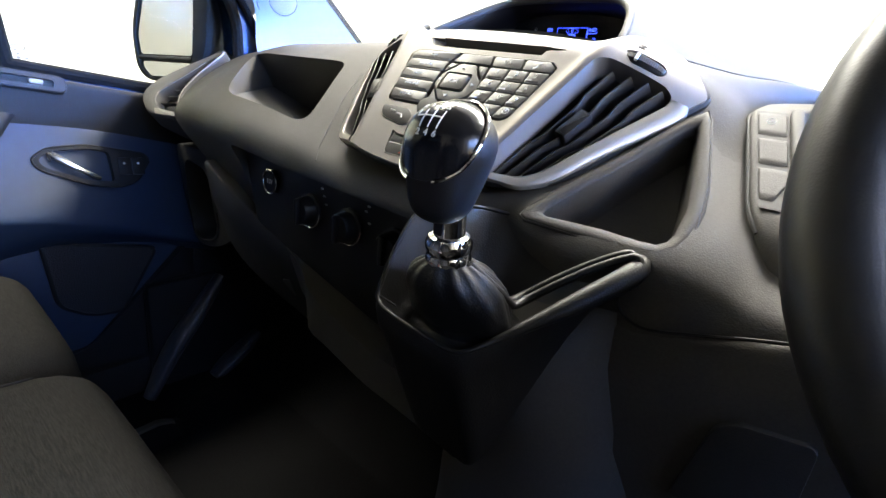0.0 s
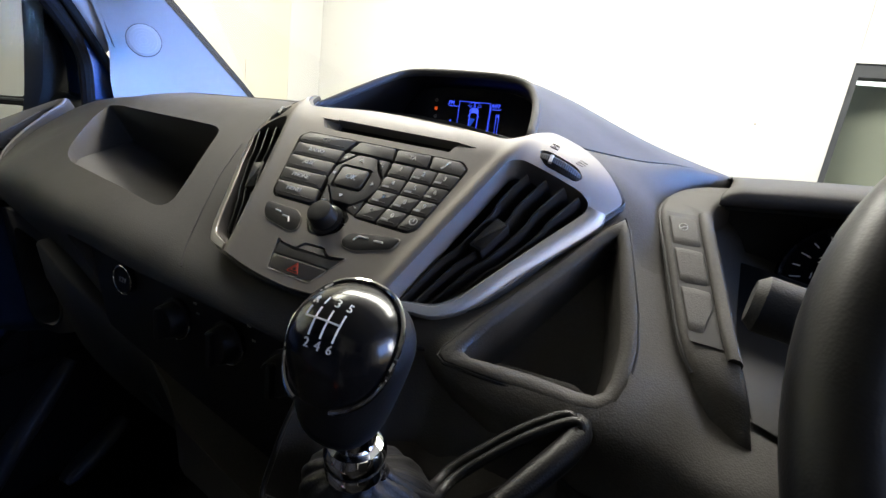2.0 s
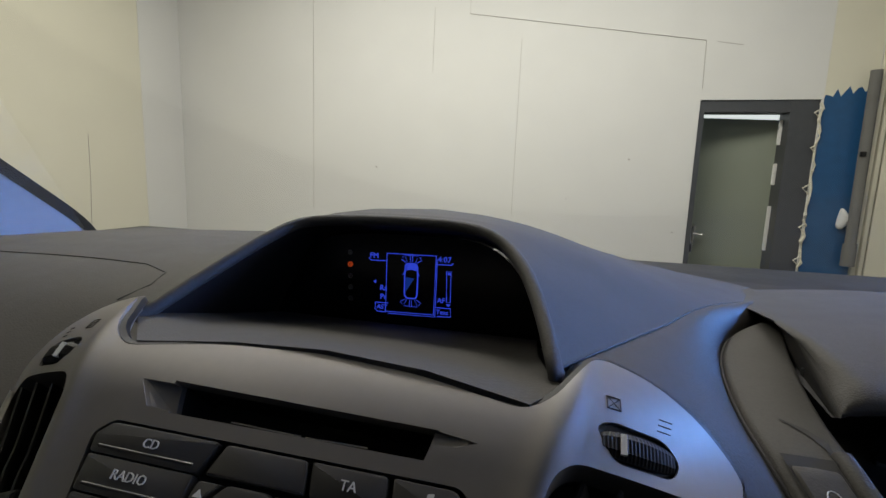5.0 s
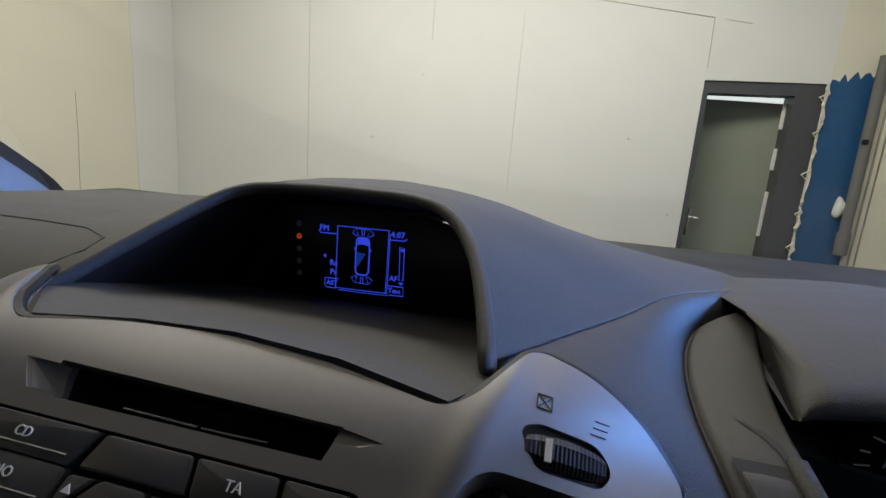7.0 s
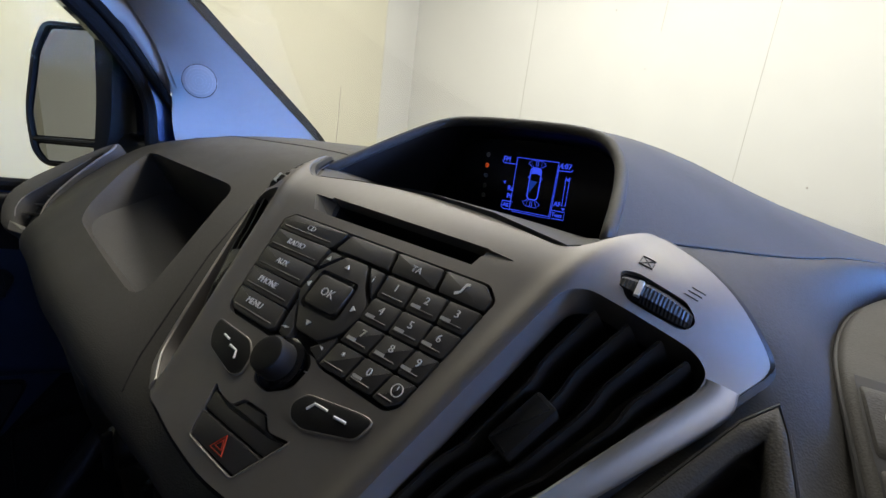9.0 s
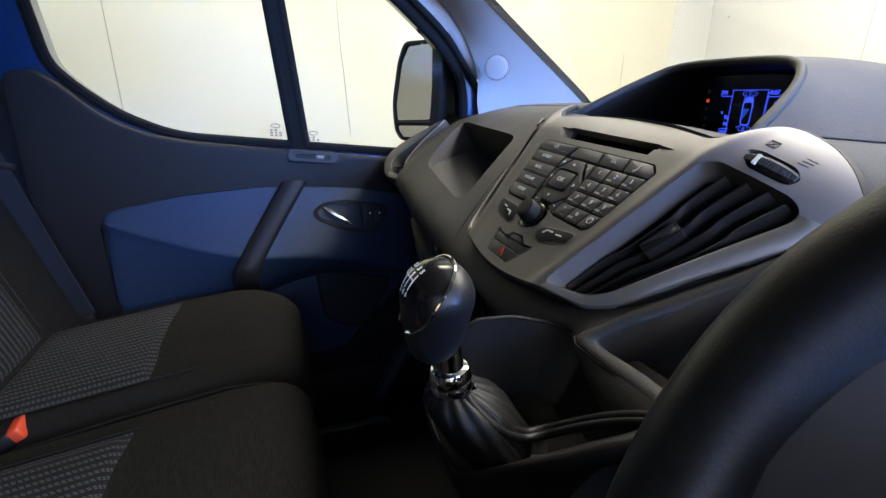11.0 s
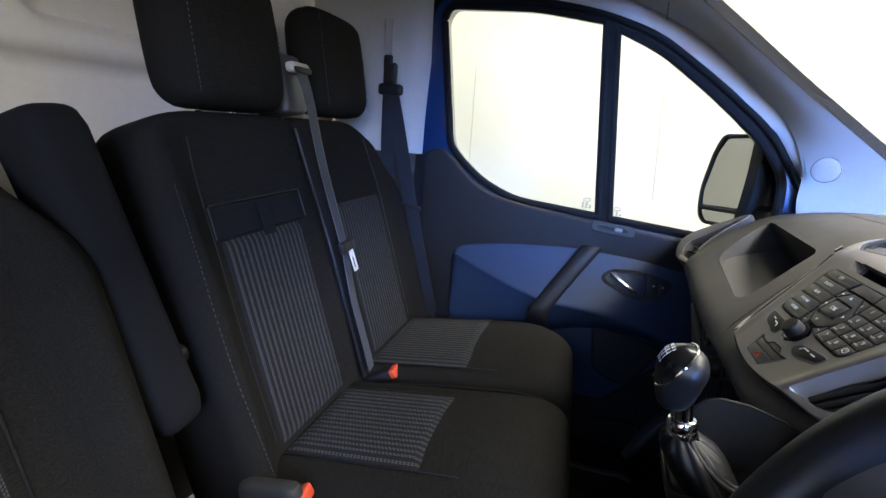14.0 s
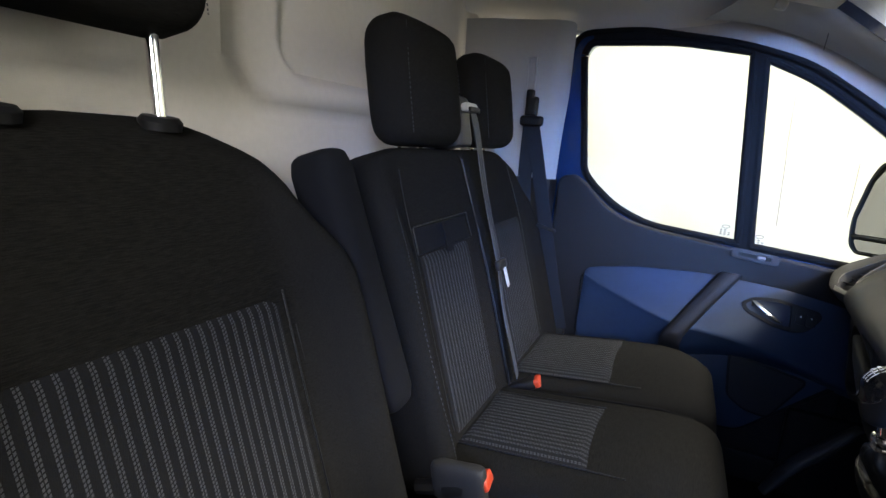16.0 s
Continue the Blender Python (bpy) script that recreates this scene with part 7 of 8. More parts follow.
def evenly(pts, n):
    """The closed outline at n even steps from its first point."""
    loop = [Vector(p) for p in pts] + [Vector(pts[0])]
    run = [0.0]
    for p, q in zip(loop, loop[1:]):
        run.append(run[-1] + (q - p).length)
    res, i = [], 0
    for k in range(n):
        d = run[-1] * k / n
        while run[i + 1] < d:
            i += 1
        res.append(loop[i].lerp(loop[i + 1], (d - run[i]) / max(1e-9, run[i + 1] - run[i])))
    return res


rim_o, rim_i = evenly(ev_out, 120), evenly(ev_hole, 120)
rings = []
for f, w in ((-0.30, -0.075), (-0.02, -0.030), (0.0, 0.0), (0.05, 0.0030), (0.16, 0.0045), (0.84, 0.0045), (0.95, 0.0036), (1.0, 0.0015), (1.0, -0.022)):
    mid_pt = Vector((0.0, -0.01))
    ring = []
    for p, q in zip(rim_o, rim_i):
        r = p.lerp(q, f) if f >= 0 else p.lerp(mid_pt, -f)
        ring.append(EV @ Vector((r.x, r.y, w)))
    rings.append(ring)
part("vent_rim", loft(rings, True, False), "dash", ev, smooth=50)
part("vent_throat", prism([(u * 0.999, v * 0.999) for u, v in ev_hole], -0.024, -0.0195, EV), "void", ev, smooth=0)
strip = rounded([(0.0120, -0.0665), (0.0700, -0.0580), (0.0815, -0.0660), (0.0300, -0.0765)], 0.003)
part("bright_edge", prism(strip, 0.002, 0.0058, EV, bevel=0.0010), "silver", ev, "bright silver edge strip")
lip = spline([(0.0050, 0.1060, 0.0046), (0.0105, 0.0930, 0.0046), (0.0115, 0.0600, 0.0046), (0.0143, 0.0270, 0.0046), (0.0275, -0.0140, 0.0046), (0.0500, -0.0390, 0.0040)], 30)
part("inner_lip", tube([EV @ p for p in lip], [0.0021 - 0.0010 * i / 29 for i in range(30)], 8), "silver", ev)
part("inner_line", tube([EV @ Vector((u, v, 0.0044)) for u, v in ev_hole[8:32]], 0.0007, 6), "silver", ev)
for k in range(6):
    f = (k + 0.6) / 6.4
    c = EV @ Vector((lerp(0.022, 0.000, f), lerp(-0.048, 0.066, f), -0.0085))
    part("vane", rbox(lerp(0.060, 0.016, f), 0.0016, 0.013, 0.0006, 2, Matrix.Translation(c) @ EV.to_3x3().to_4x4() @ pose(0, 0, 0, 24, 0, 20)), "key", ev)
part("vane_tip", rbox(0.009, 0.020, 0.006, 0.002, 3, EV @ pose(0.0015, 0.072, -0.002, 0, 0, -4)), "key", ev)

# dark end cheek with the cup holder, and the grey lower trim under the heater panel
cup = thing("cup_holder", "round dark cup recess in the dashboard's end cheek", "cup holder", at=(-0.6, 0.58, 0.4))
CHEEK = frame_of((-0.60, 0.585, 0.48), (1, -0.10, 0), (0, -0.10, 1))
cheek = rounded([(-0.165, 0.082), (0.10, 0.098), (0.16, 0.02), (0.085, -0.06), (0.030, -0.088), (-0.02, -0.108), (-0.095, -0.126), (-0.142, -0.118), (-0.160, -0.03)], [.02, .02, .03, .02, .02, .03, .03, .02, .02], 5)
hollow = rounded([(-0.120, 0.060), (-0.010, 0.055), (0.012, 0.030), (0.030, -0.039), (0.012, -0.070), (-0.020, -0.092), (-0.090, -0.111), (-0.128, -0.104), (-0.138, -0.04)], [.03, .02, .03, .03, .03, .04, .04, .02, .03], 6)
part("cheek", cut(prism(cheek, -0.05, 0.0, CHEEK, bevel=0.004), prism(hollow, -0.045, 0.05, CHEEK)), "dash_low", cup, smooth=40)
part("rim", tube([CHEEK @ Vector((u, v, 0.001)) for u, v in hollow[21:56]], 0.0020, 8), "dash", cup)

lower = thing("lower_dash_trim", "grey plastic lower trim panel under the dashboard", "trim panel", at=(-0.3, 0.55, 0.45))
hi_edge = spline([(-0.475, 0.524, 0.577), (-0.375, 0.514, 0.551), (-0.294, 0.514, 0.529), (-0.171, 0.514, 0.508), (-0.047, 0.514, 0.479), (0.03, 0.512, 0.462)], 30)
lo_edge = spline([(-0.492, 0.554, 0.470), (-0.440, 0.550, 0.431), (-0.35, 0.547, 0.406), (-0.20, 0.545, 0.386), (-0.06, 0.543, 0.368), (0.06, 0.54, 0.345)], 30)
rings = []
for p, q in zip(hi_edge, lo_edge):
    m = p.lerp(q, 0.5) + Vector((0, -0.006, 0))
    rings.append([p + Vector((0, 0.03, 0.004)), p + Vector((0, 0.002, 0.001)), p + Vector((0, -0.002, -0.003)), m, q + Vector((0, -0.001, 0.004)), q + Vector((0, 0.004, -0.001)), q + Vector((0, 0.06, 0.01))])
part("trim_skin", loft(rings), "dash_low", lower, smooth=75)
part("finger_notch", prism(rounded([(-0.012, -0.004), (0.016, -0.022), (0.010, 0.004)], 0.003), 0.0, 0.0015, frame_of((-0.245, 0.5235, 0.452), (1, 0, 0), (0, -0.28, 1))), "door", lower, "small pale finger notch")

# ---- outside door mirror ----
mirror = thing("door_mirror", "black door mirror with a framed glass", "mirror", at=(-0.97, 0.68, 0.80))
MM = frame_of((-0.95, 0.665, 0.83), (0.88, 0.47, 0.0), (-0.02, -0.04, 1))
m_out = rounded([(-0.026, 0.108), (0.106, 0.107), (0.122, 0.090), (0.103, -0.080), (0.070, -0.150), (-0.055, -0.160), (-0.082, -0.135), (-0.089, -0.060), (-0.056, 0.060)], [.02, .012, .02, .03, .03, .02, .03, .05, .05], 5)
part("housing", cut(prism(m_out, -0.080, 0.010, MM, bevel=0.005), prism(rounded([(-0.016, 0.100), (0.084, 0.101), (0.080, 0.0), (0.066, -0.100), (0.055, -0.146), (-0.052, -0.152), (-0.073, -0.130), (-0.079, -0.060), (-0.047, 0.052)], 0.010), 0.002, 0.05, MM)), "black", mirror, smooth=40)
part("main_glass", prism(rounded([(-0.011, 0.094), (0.078, 0.097), (0.073, 0.0), (0.063, -0.094), (-0.071, -0.102), (-0.074, -0.060), (-0.042, 0.050)], 0.008), 0.0, 0.0045, MM), "mirror", mirror, "silvered mirror glass", smooth=0)
part("lower_glass", prism(rounded([(-0.068, -0.117), (0.060, -0.111), (0.052, -0.142), (-0.050, -0.148), (-0.066, -0.132)], 0.006), 0.0, 0.0045, MM), "mirror", mirror, "small wide-angle mirror glass", smooth=0)
part("bar", tube([MM @ Vector((-0.076, -0.109, 0.006)), MM @ Vector((0.064, -0.102, 0.006))], 0.0045, 8), "black", mirror)
part("arm", tube([(-0.80, 0.78, 0.72), (-0.87, 0.76, 0.72), (-0.93, 0.72, 0.74)], 0.03, 12), "black", mirror)

# sun visor and grab handle under the headliner
visor = thing("sun_visor", "pale grey sun visor folded against the headliner", "sun visor", at=(-0.45, 0.30, 1.27))
part("visor_board", rbox(0.36, 0.15, 0.018, 0.008, 4, pose(-0.42, 0.33, 1.268, -16)), "roof", visor)
part("visor_clip", rbox(0.02, 0.025, 0.025, 0.006, 3, pose(-0.60, 0.30, 1.262, -16)), "pillar", visor)

# windscreen glass with its black edge
ws = []
for k in range(13):
    f = k / 12
    y, z = lerp(1.10, 0.43, f), lerp(0.752, 1.262, f)
    ws.append([(x, y - 0.05 * (x / 0.7) ** 2 + 0.02, z) for x in [lerp(0.72, 0.60, f) * (-1 + 2 * j / 16) for j in range(17)]])
pane = solid("window_screen", loft(ws, closed=False), "pane", "clear laminated windscreen glass", "windscreen", "structure", smooth=60)
pane.visible_shadow = False

# ---- seats ----
SLOPE = radians(18)
UP, FWD = Vector((0, -math.sin(SLOPE), math.cos(SLOPE))), Vector((0, math.cos(SLOPE), math.sin(SLOPE)))


def back_frame(xc, y0=-0.128, z0=0.36):
    """Local frame of a backrest: x across, y up the front face, z towards the sitter."""
    return Matrix.Translation((xc, y0, z0)) @ Matrix(((1, 0, 0), UP, FWD)).transposed().to_4x4()


class Back:
    """The form of a backrest: its bolsters, shoulders and crowned top."""
    def __init__(self, width, low, high, thick, bolster, r=0.045, shoulder=0.30, taper=0.10, left=1.0, right=1.0):
        self.width, self.low, self.high, self.thick, self.bolster = width, low, high, thick, bolster
        self.r, self.shoulder, self.taper, self.left, self.right = r, shoulder, taper, left, right

    def side(self, u):
        return self.left if u < 0 else self.right

    def face(self, u, v):
        """Height of the front skin at (u, v)."""
        top = ease(((v - self.low) / (self.high - self.low) - 0.62) / 0.38)
        a = u / (self.width / 2) / (1 - self.taper * top * self.side(u))
        return self.bolster * ease((abs(a) - 0.58) / 0.30) * (1 - 0.75 * top) * self.side(u) - 0.010 * top

    def mesh(self, n):
        bm = rbox(self.width, self.high - self.low, self.thick, self.r, n)
        mid = (self.high + self.low) / 2
        for vert in bm.verts:
            p = vert.co
            v0 = p.y + mid
            top = ease(((v0 - self.low) / (self.high - self.low) - 0.62) / 0.38)
            a = p.x / (self.width / 2)
            k = self.side(p.x)
            x = p.x * (1 - self.taper * top * k)
            y = v0 - self.shoulder * 0.16 * top * abs(a) ** 3 * k
            z = p.z - self.thick / 2
            if p.z > 0:
                z += self.bolster * ease((abs(a) - 0.58) / 0.30) * (1 - 0.75 * top) * k - 0.010 * top
            vert.co = (x, y, z)
        return bm

    def patch(self, u0, u1, v0, v1, lift=0.004, nu=16, nv=24):
        rows = []
        for j in range(nv + 1):
            g = j / nv
            row = []
            for i in range(nu + 1):
                f = i / nu
                ed = min(f, 1 - f, g, 1 - g)
                u, v = lerp(u0, u1, f), lerp(v0, v1, g)
                row.append((u, v, self.face(u, v) + lift - 0.006 * (1 - ease(ed / 0.05))))
            rows.append(row)
        return loft(rows, closed=False)

    def on(self, pts, lift=0.001, n=40):
        return [(p.x, p.y, self.face(p.x, p.y) + lift) for p in spline([(u, v, 0) for u, v in pts], n)]


def patch(u0, u1, v0, v1, w, nu=12, nv=16, crown=None):
    """A thin cloth panel laid on a cushion."""
    rows = []
    for j in range(nv + 1):
        g = j / nv
        row = []
        for i in range(nu + 1):
            f = i / nu
            ed = min(f, 1 - f, g, 1 - g)
            u, v = lerp(u0, u1, f), lerp(v0, v1, g)
            row.append((u, v, (crown(u, v) if crown else w) + 0.003 - 0.006 * (1 - ease(ed / 0.05))))
        rows.append(row)
    return loft(rows, closed=False)


def put(bm, m):
    bm.transform(m)
    return bm


def seam_line(points, m, r=0.0016):
    return tube([m @ Vector(p) for p in points], r, 6)


def stitches(points, m, n=40, r=0.0007):
    pts = spline([m @ Vector(p) for p in points], n * 2)
    return joined(*[tube([pts[i], pts[i + 1]], r, 4) for i in range(0, n * 2 - 1, 2)])


def headrest(parent, xc, y, z, w, h, d, posts=True, lean=10):
    def shape(p):
        k = p.z / (h / 2)
        p.x *= 1 - 0.07 * ease((k - 0.2) / 0.8) - 0.05 * ease((-k - 0.3) / 0.7)
        p.y += 0.012 * (1 - (p.x / (w / 2)) ** 2) if p.y > 0 else 0
        return p
    m = pose(xc, y, z, lean)
    hr = part("headrest", rbox(w, d, h, 0.042, 10, m, shape), "cloth", parent, smooth=80)
    for s in (-1, 1):
        part("side_stitching", stitches([(s * w * 0.40, d * 0.52, -h * 0.42), (s * w * 0.40, d * 0.53, 0), (s * w * 0.37, d * 0.50, h * 0.40)], m, 26, 0.0008), "belt", hr)
    if posts:
        for s in (-1, 1):
            base = Vector((xc + s * 0.043, y - 0.008, z - h / 2 - 0.055))
            part("headrest_post", tube([base, base + Vector((0, 0.004, 0.075))], 0.006, 12), "chrome", parent, "polished steel headrest post")
            part("post_collar", rbox(0.036, 0.022, 0.010, 0.004, 3, Matrix.Translation(base + Vector((0, 0, 0.018)))), "black", parent)
    return hr


# double passenger seat
bench = thing("bench_seat", "dark striped cloth double passenger seat", "seat", at=(-0.33, 0.0, 0.0))
mid_m, out_m = back_frame(-0.1275), back_frame(-0.520)
MID = Back(0.400, -0.09, 0.550, 0.13, 0.026, 0.036, 0.26, 0.06, left=0.0, right=1.0)
OUT = Back(0.425, -0.09, 0.550, 0.13, 0.026, 0.036, 0.55, 0.22, left=1.0, right=0.0)
part("middle_backrest", put(MID.mesh(16), mid_m), "cloth", bench, smooth=80)
part("outer_backrest", put(OUT.mesh(16), out_m), "cloth", bench, smooth=80)
part("striped_panel", put(MID.patch(-0.106, 0.112, -0.02, 0.340), mid_m), "stripe", bench, "grey pinstriped cloth panel", smooth=60)
part("striped_panel", put(OUT.patch(-0.085, 0.146, -0.02, 0.354), out_m), "stripe", bench, "grey pinstriped cloth panel", smooth=60)
flap = part("table_flap", put(MID.patch(-0.122, 0.118, 0.338, 0.392, 0.006), mid_m), "cloth_side", bench, "cloth flap with a pull tab")
part("flap_edge", seam_line([(0.119, 0.340, 0.004), (0.119, 0.389, 0.004), (0.117, 0.392, 0.004), (-0.118, 0.396, 0.002), (-0.120, 0.393, 0.002), (-0.120, 0.342, 0.004)], mid_m, 0.0013), "black", bench)
part("pull_tab", put(rbox(0.028, 0.062, 0.004, 0.002, 3, Matrix.Translation((0.003, 0.358, 0.010))), mid_m), "cloth_side", flap)
part("bolster_stitching", stitches(MID.on([(0.165, -0.03), (0.183, 0.15), (0.184, 0.33), (0.172, 0.43)], 0.0006, 20), mid_m, 60, 0.0006), "belt", bench)
part("bolster_seam", seam_line(MID.on([(0.117, 0.0), (0.124, 0.20), (0.120, 0.39), (0.106, 0.50)], 0.0004), mid_m, 0.0012), "black", bench)
part("centre_seam", seam_line([(-0.196, -0.05, -0.006), (-0.196, 0.25, -0.006), (-0.196, 0.52, -0.018)], mid_m, 0.0030), "black", bench)
part("outer_seam", seam_line(OUT.on([(-0.094, 0.0), (-0.096, 0.36), (-0.09, 0.50)], 0.0004), out_m, 0.0012), "black", bench)


def cushion(width, depth, height, front_drop, r=0.05, n=12, far=0.0):
    def shape(p):
        g = p.y / (depth / 2)
        a = p.x / (width / 2)
        if p.z > 0:
            p.z += 0.010 * (1 - a * a) - front_drop * ease((g - 0.55) / 0.45)
        p.x *= 1 - far * ease((g - 0.1) / 0.9) * 0.10
        p.y -= far * 0.05 * ease((-a - 0.4) / 0.6) * ease((g - 0.2) / 0.8)
        return p
    return rbox(width, depth, height, r, n, None, shape)


mc_m, oc_m = pose(-0.128, 0.093, 0.277, 9.5), pose(-0.508, 0.090, 0.279, 9.5)
part("middle_cushion", put(cushion(0.372, 0.500, 0.170, 0.012), mc_m), "cloth", bench, smooth=80)
part("outer_cushion", put(cushion(0.385, 0.500, 0.170, 0.012, far=1.0), oc_m), "cloth", bench, smooth=80)
part("striped_panel", put(patch(-0.108, 0.107, -0.20, 0.036, 0.0955), mc_m), "stripe_seat", bench, "grey pinstriped cloth panel", smooth=60)
part("striped_panel", put(patch(-0.135, 0.150, -0.20, 0.030, 0.0955), oc_m), "stripe_seat", bench, "grey pinstriped cloth panel", smooth=60)
for m, u0, u1, v in ((mc_m, -0.112, 0.111, 0.040), (oc_m, -0.140, 0.154, 0.034)):
    part("panel_seam", seam_line([(u0, -0.20, 0.0930), (u0, v, 0.0935)], m, 0.0012), "black", bench)
    part("panel_seam", seam_line([(u1, -0.20, 0.0935), (u1, v, 0.0935), (u1, 0.10, 0.0925)], m, 0.0012), "black", bench)
part("piping", seam_line([(-0.150, -0.20, 0.082), (-0.162, 0.0, 0.084), (-0.165, 0.14, 0.082), (-0.160, 0.20, 0.074)], mc_m, 0.0024), "cloth_side", bench)
headrest(bench, -0.142, -0.338, 0.990, 0.262, 0.236, 0.092, posts=True)
headrest(bench, -0.505, -0.338, 0.992, 0.245, 0.232, 0.092, posts=True)
part("seat_base", box(-0.70, 0.04, -0.16, 0.27, -0.035, 0.215, 0.015), "dash_low", bench, "dark plastic seat base")
part("recline_cover", rbox(0.030, 0.10, 0.07, 0.012, 4, pose(0.072, -0.075, 0.33, 12)), "dash_low", bench, "grey plastic hinge cover")

# driver's seat
drv = thing("driver_seat", "dark striped cloth driver's seat with raised headrest", "seat", at=(0.455, 0.0, 0.0))
drv_m = back_frame(0.455, -0.150, 0.36)
DRV = Back(0.525, -0.09, 0.578, 0.14, 0.058, 0.060, 0.56, 0.20)
part("backrest", put(DRV.mesh(18), drv_m), "cloth", drv, smooth=80)
part("striped_panel", put(DRV.patch(-0.134, 0.172, -0.04, 0.346), drv_m), "stripe", drv, "grey pinstriped cloth panel", smooth=60)
part("panel_seam", seam_line(DRV.on([(-0.139, -0.04), (-0.139, 0.348)], 0.001), drv_m, 0.0014), "black", drv)
part("bolster_seam", seam_line(DRV.on([(-0.150, -0.04), (-0.152, 0.15), (-0.148, 0.30)], 0.0002), drv_m, 0.0012), "black", drv)
headrest(drv, 0.470, -0.375, 1.075, 0.245, 0.200, 0.105, posts=False)
for s in (-1, 1):
    b = Vector((0.478 + s * 0.072, -0.345, 0.885))
    part("headrest_post", tube([b, b + Vector((-0.002, -0.012, 0.115))], 0.0068, 14), "chrome", drv, "polished steel headrest post")
    part("post_collar", lathe([(0.0, -0.006), (0.021, -0.006), (0.022, 0.003), (0.018, 0.008), (0.009, 0.0085), (0.0, 0.0085)], Matrix.Translation(b) @ pose(0, 0, 0, -6), 24), "black", drv, "black post collar")
part("cushion", put(cushion(0.50, 0.50, 0.17, 0.012), pose(0.455, 0.06, 0.285, 2.5)), "cloth", drv, smooth=80)
part("seat_base", box(0.25, 0.66, -0.16, 0.25, -0.035, 0.215, 0.015), "dash_low", drv, "dark plastic seat base")

armrest = thing("folding_armrest", "dark cloth armrest folded up beside the driver's seat", "armrest", at=(0.155, -0.26, 0.5))
part("arm_pad", rbox(0.074, 0.085, 0.42, 0.026, 8, pose(0.162, -0.252, 0.662, 18) @ pose(0, 0, 0, 0, 5)), "cloth_side", armrest, smooth=80)
part("arm_pivot", tube([(0.09, -0.22, 0.54), (0.26, -0.22, 0.54)], 0.014, 12), "black", armrest)

# ---- seat belts ----
cb = thing("centre_seat_belt", "grey centre seat belt with hanging steel tongue", "seat belt", at=(-0.31, -0.28, 0.9))
guide = part("belt_guide", rbox(0.080, 0.075, 0.115, 0.012, 5, pose(-0.308, -0.335, 0.930, 12)), "door", cb, "grey belt outlet between the headrests")
part("outlet_lip", rbox(0.062, 0.020, 0.020, 0.007, 4, pose(-0.304, -0.288, 0.967, 12)), "pillar", guide)
part("outlet_slot", rbox(0.054, 0.008, 0.012, 0.003, 3, pose(-0.304, -0.2755, 0.963, 12)), "black", guide)
path = spline([(-0.303, -0.278, 0.957), (-0.312, -0.266, 0.91), (-0.318, -0.235, 0.78), (-0.326, -0.194, 0.64), (-0.328, -0.182, 0.60)], 20)
part("webbing", ribbon(path, 0.046, [(1, 0.10 + 0.01 * i, 0.1) for i in range(20)], 0.002), "belt", cb, smooth=0)
part("webbing", ribbon(spline([(-0.328, -0.182, 0.60), (-0.328, -0.158, 0.50), (-0.322, -0.128, 0.42), (-0.316, -0.100, 0.345)], 14), 0.046, (1, 0.25, 0.1), 0.002), "belt", cb, smooth=0)
for s in (-0.012, 0.012):
    part("weave_line", tube([p + Vector((s, 0.0022, 0.0005)) for p in path[1:-1]], 0.0008, 4), "door", cb)
tg = part("tongue", rbox(0.056, 0.014, 0.026, 0.006, 4, pose(-0.327, -0.178, 0.612, 18)), "black", cb, "black belt tongue grip")
TG = frame_of((-0.328, -0.160, 0.586), (1, 0.2, 0), (0, -0.35, 1))
part("steel_plate", cut(prism(rounded([(-0.012, -0.024), (0.012, -0.024), (0.013, 0.022), (-0.013, 0.022)], 0.004), 0.0, 0.0025, TG), prism(rounded([(-0.0065, -0.017), (0.0065, -0.017), (0.0065, 0.008), (-0.0065, 0.008)], 0.002), -0.01, 0.01, TG)), "steel", tg, "bright steel latch plate")

sb = thing("side_seat_belt", "grey passenger seat belt on the door pillar", "seat belt", at=(-0.72, -0.25, 0.9))
anchor = part("upper_anchor", rbox(0.018, 0.040, 0.060, 0.008, 4, pose(-0.718, -0.272, 1.010)), "black", sb, "black pivoting belt anchor")
part("anchor_wing", rbox(0.020, 0.074, 0.032, 0.010, 4, pose(-0.712, -0.266, 0.968)), "black", anchor)
part("anchor_neck", rbox(0.016, 0.026, 0.040, 0.007, 4, pose(-0.718, -0.280, 1.04)), "black", anchor)
w1 = spline([(-0.712, -0.262, 0.960), (-0.705, -0.225, 0.83), (-0.690, -0.175, 0.655), (-0.686, -0.130, 0.49), (-0.684, -0.087, 0.345)], 24)
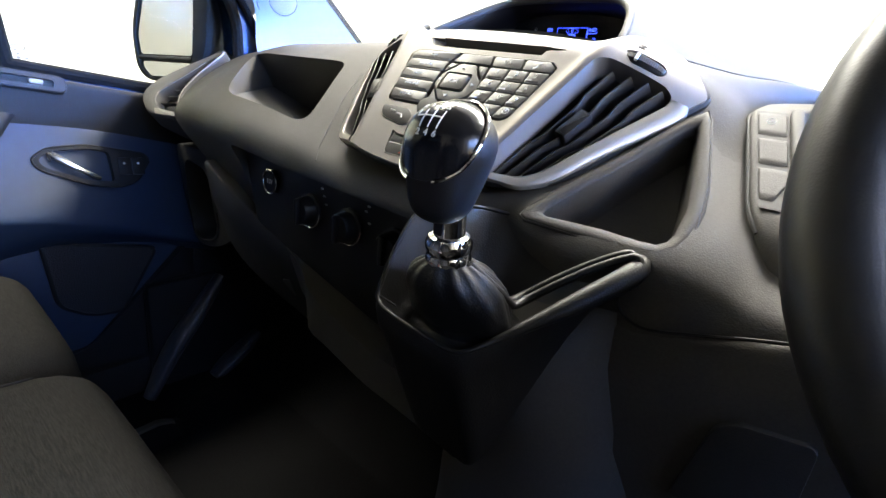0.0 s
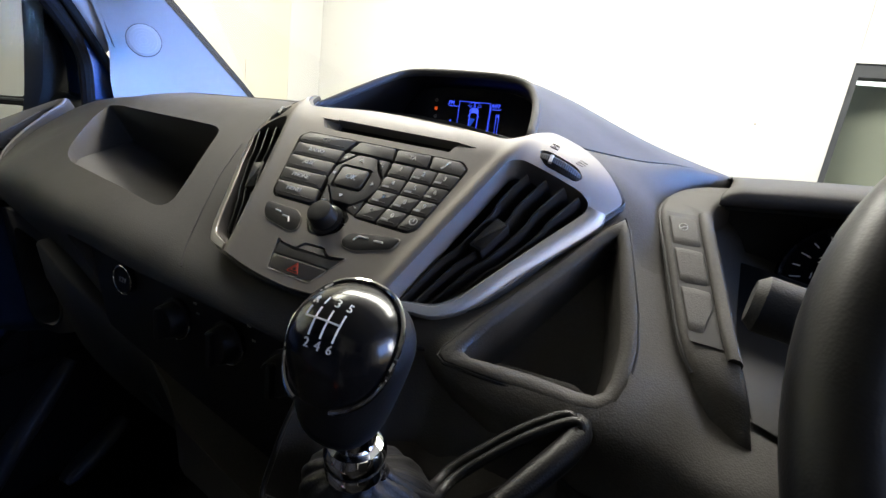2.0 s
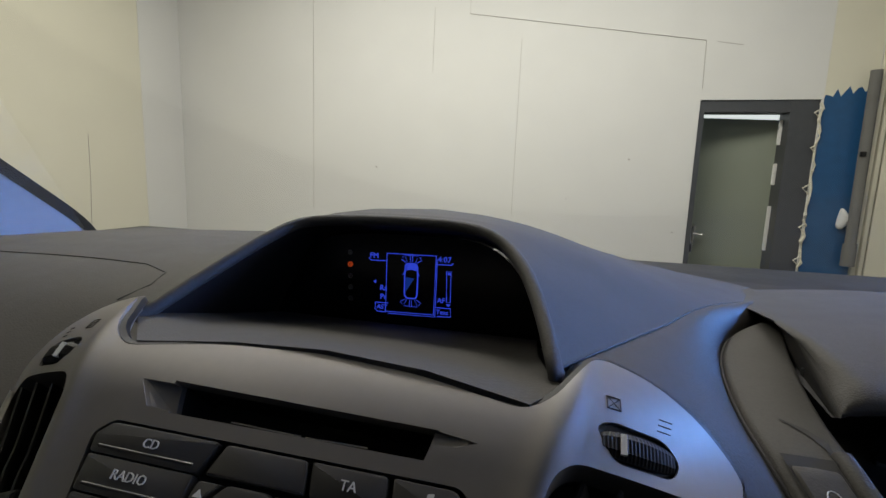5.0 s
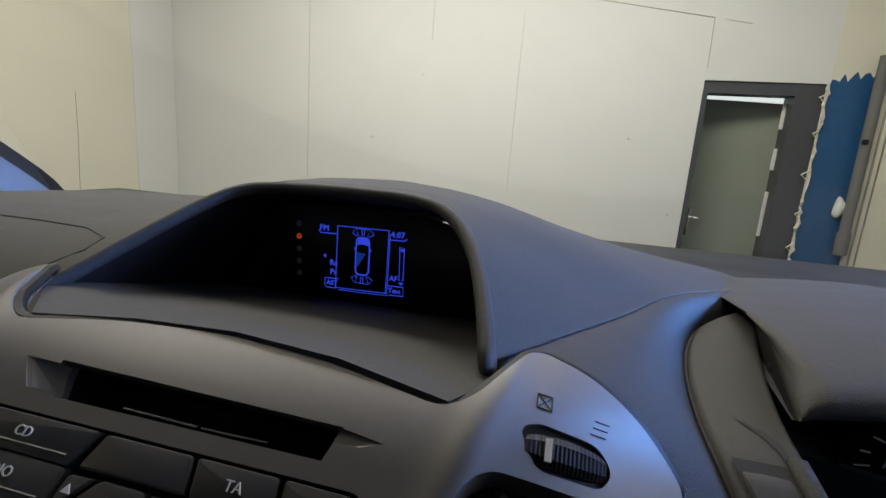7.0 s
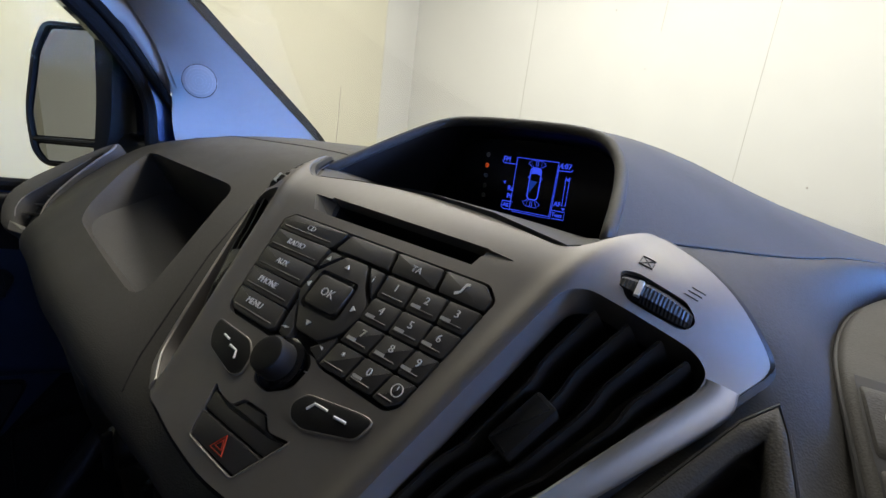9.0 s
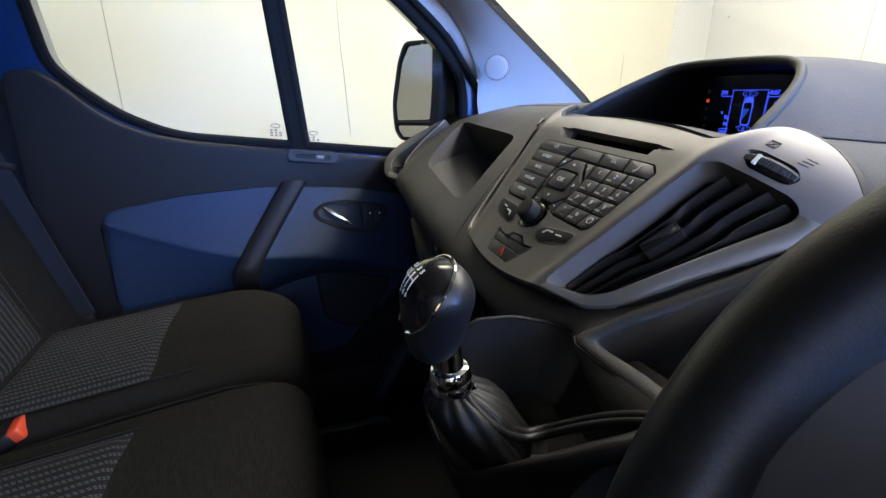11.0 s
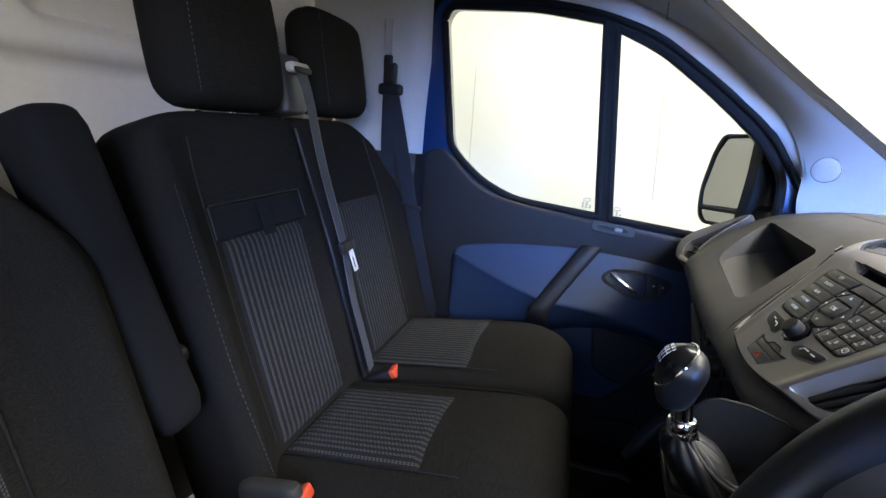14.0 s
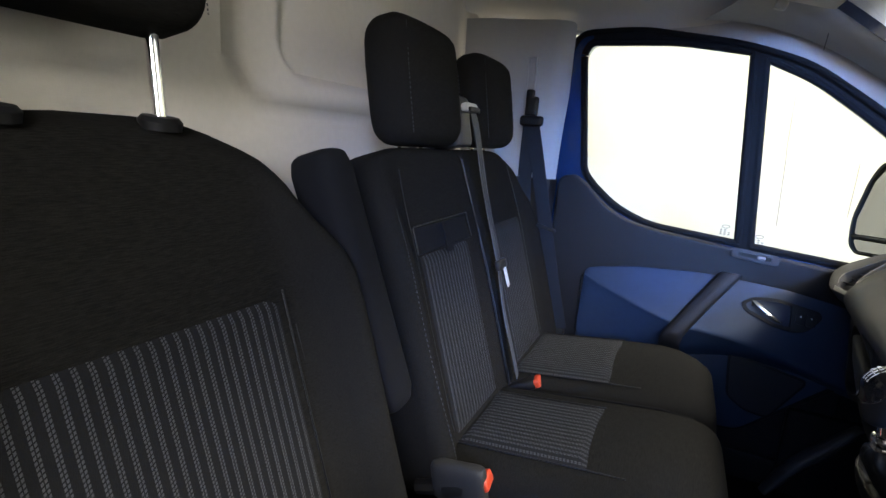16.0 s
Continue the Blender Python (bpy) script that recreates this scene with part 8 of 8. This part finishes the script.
part("webbing", ribbon(w1, 0.046, (0.25, 1, 0.3), 0.002), "belt_shaded", sb, smooth=0)
w2 = spline([(-0.722, -0.272, 0.960), (-0.732, -0.272, 0.78), (-0.738, -0.250, 0.60), (-0.742, -0.23, 0.42)], 16)
part("webbing", ribbon(w2, 0.046, (0.15, 1, 0.2), 0.002), "belt_shaded", sb, smooth=0)
part("belt_stop", rbox(0.014, 0.062, 0.012, 0.004, 3, pose(-0.686, -0.172, 0.652, -12)), "black", sb)
part("floor_anchor", rbox(0.016, 0.036, 0.05, 0.006, 3, pose(-0.690, -0.090, 0.32)), "black", sb)

for k, (x, y, z) in enumerate(((-0.333, -0.065, 0.330), (0.076, -0.042, 0.338))):
    bk = thing("belt_buckle", "black belt buckle with an orange-red release button", "belt buckle", "belt buckles", at=(x, y, z))
    BM = pose(x, y, z, -62, 0, 8)
    part("buckle_body", rbox(0.046, 0.026, 0.075, 0.008, 4, BM @ pose(0, 0, -0.030)), "black", bk)
    part("release_button", rbox(0.040, 0.021, 0.018, 0.005, 4, BM @ pose(0, 0, 0.010)), "orange", bk, "orange-red release button")
    part("buckle_stem", tube([BM @ Vector((0, 0, -0.06)), BM @ Vector((0, -0.01, -0.12))], 0.014, 8), "black", bk)


# ---- the doors, seats and rear lining stand two degrees nose-down in the cab ----
CAB = Matrix.Translation((0, -0.043, 0.029)) @ Matrix.Rotation(radians(-2), 4, "X")
SHIFT = {"bench_seat": 0.022, "centre_seat_belt": 0.022, "belt_buckle": 0.014, "belt_buckle.001": 0.007, "side_seat_belt": 0.010, "folding_armrest": 0.010}
LEVELLED = ["cab_door", "bench_seat", "driver_seat", "folding_armrest", "centre_seat_belt", "side_seat_belt", "belt_buckle", "belt_buckle.001", "wall_bulkhead", "ceiling", "trim_roof_rail_left", "trim_roof_rail_right", "trim_door_pillar_left", "trim_door_pillar_right"]
for name in LEVELLED:
    ob = bpy.data.objects[name]
    ob.matrix_basis = Matrix.Translation((SHIFT.get(name, 0.0), 0, 0)) @ CAB @ ob.matrix_basis
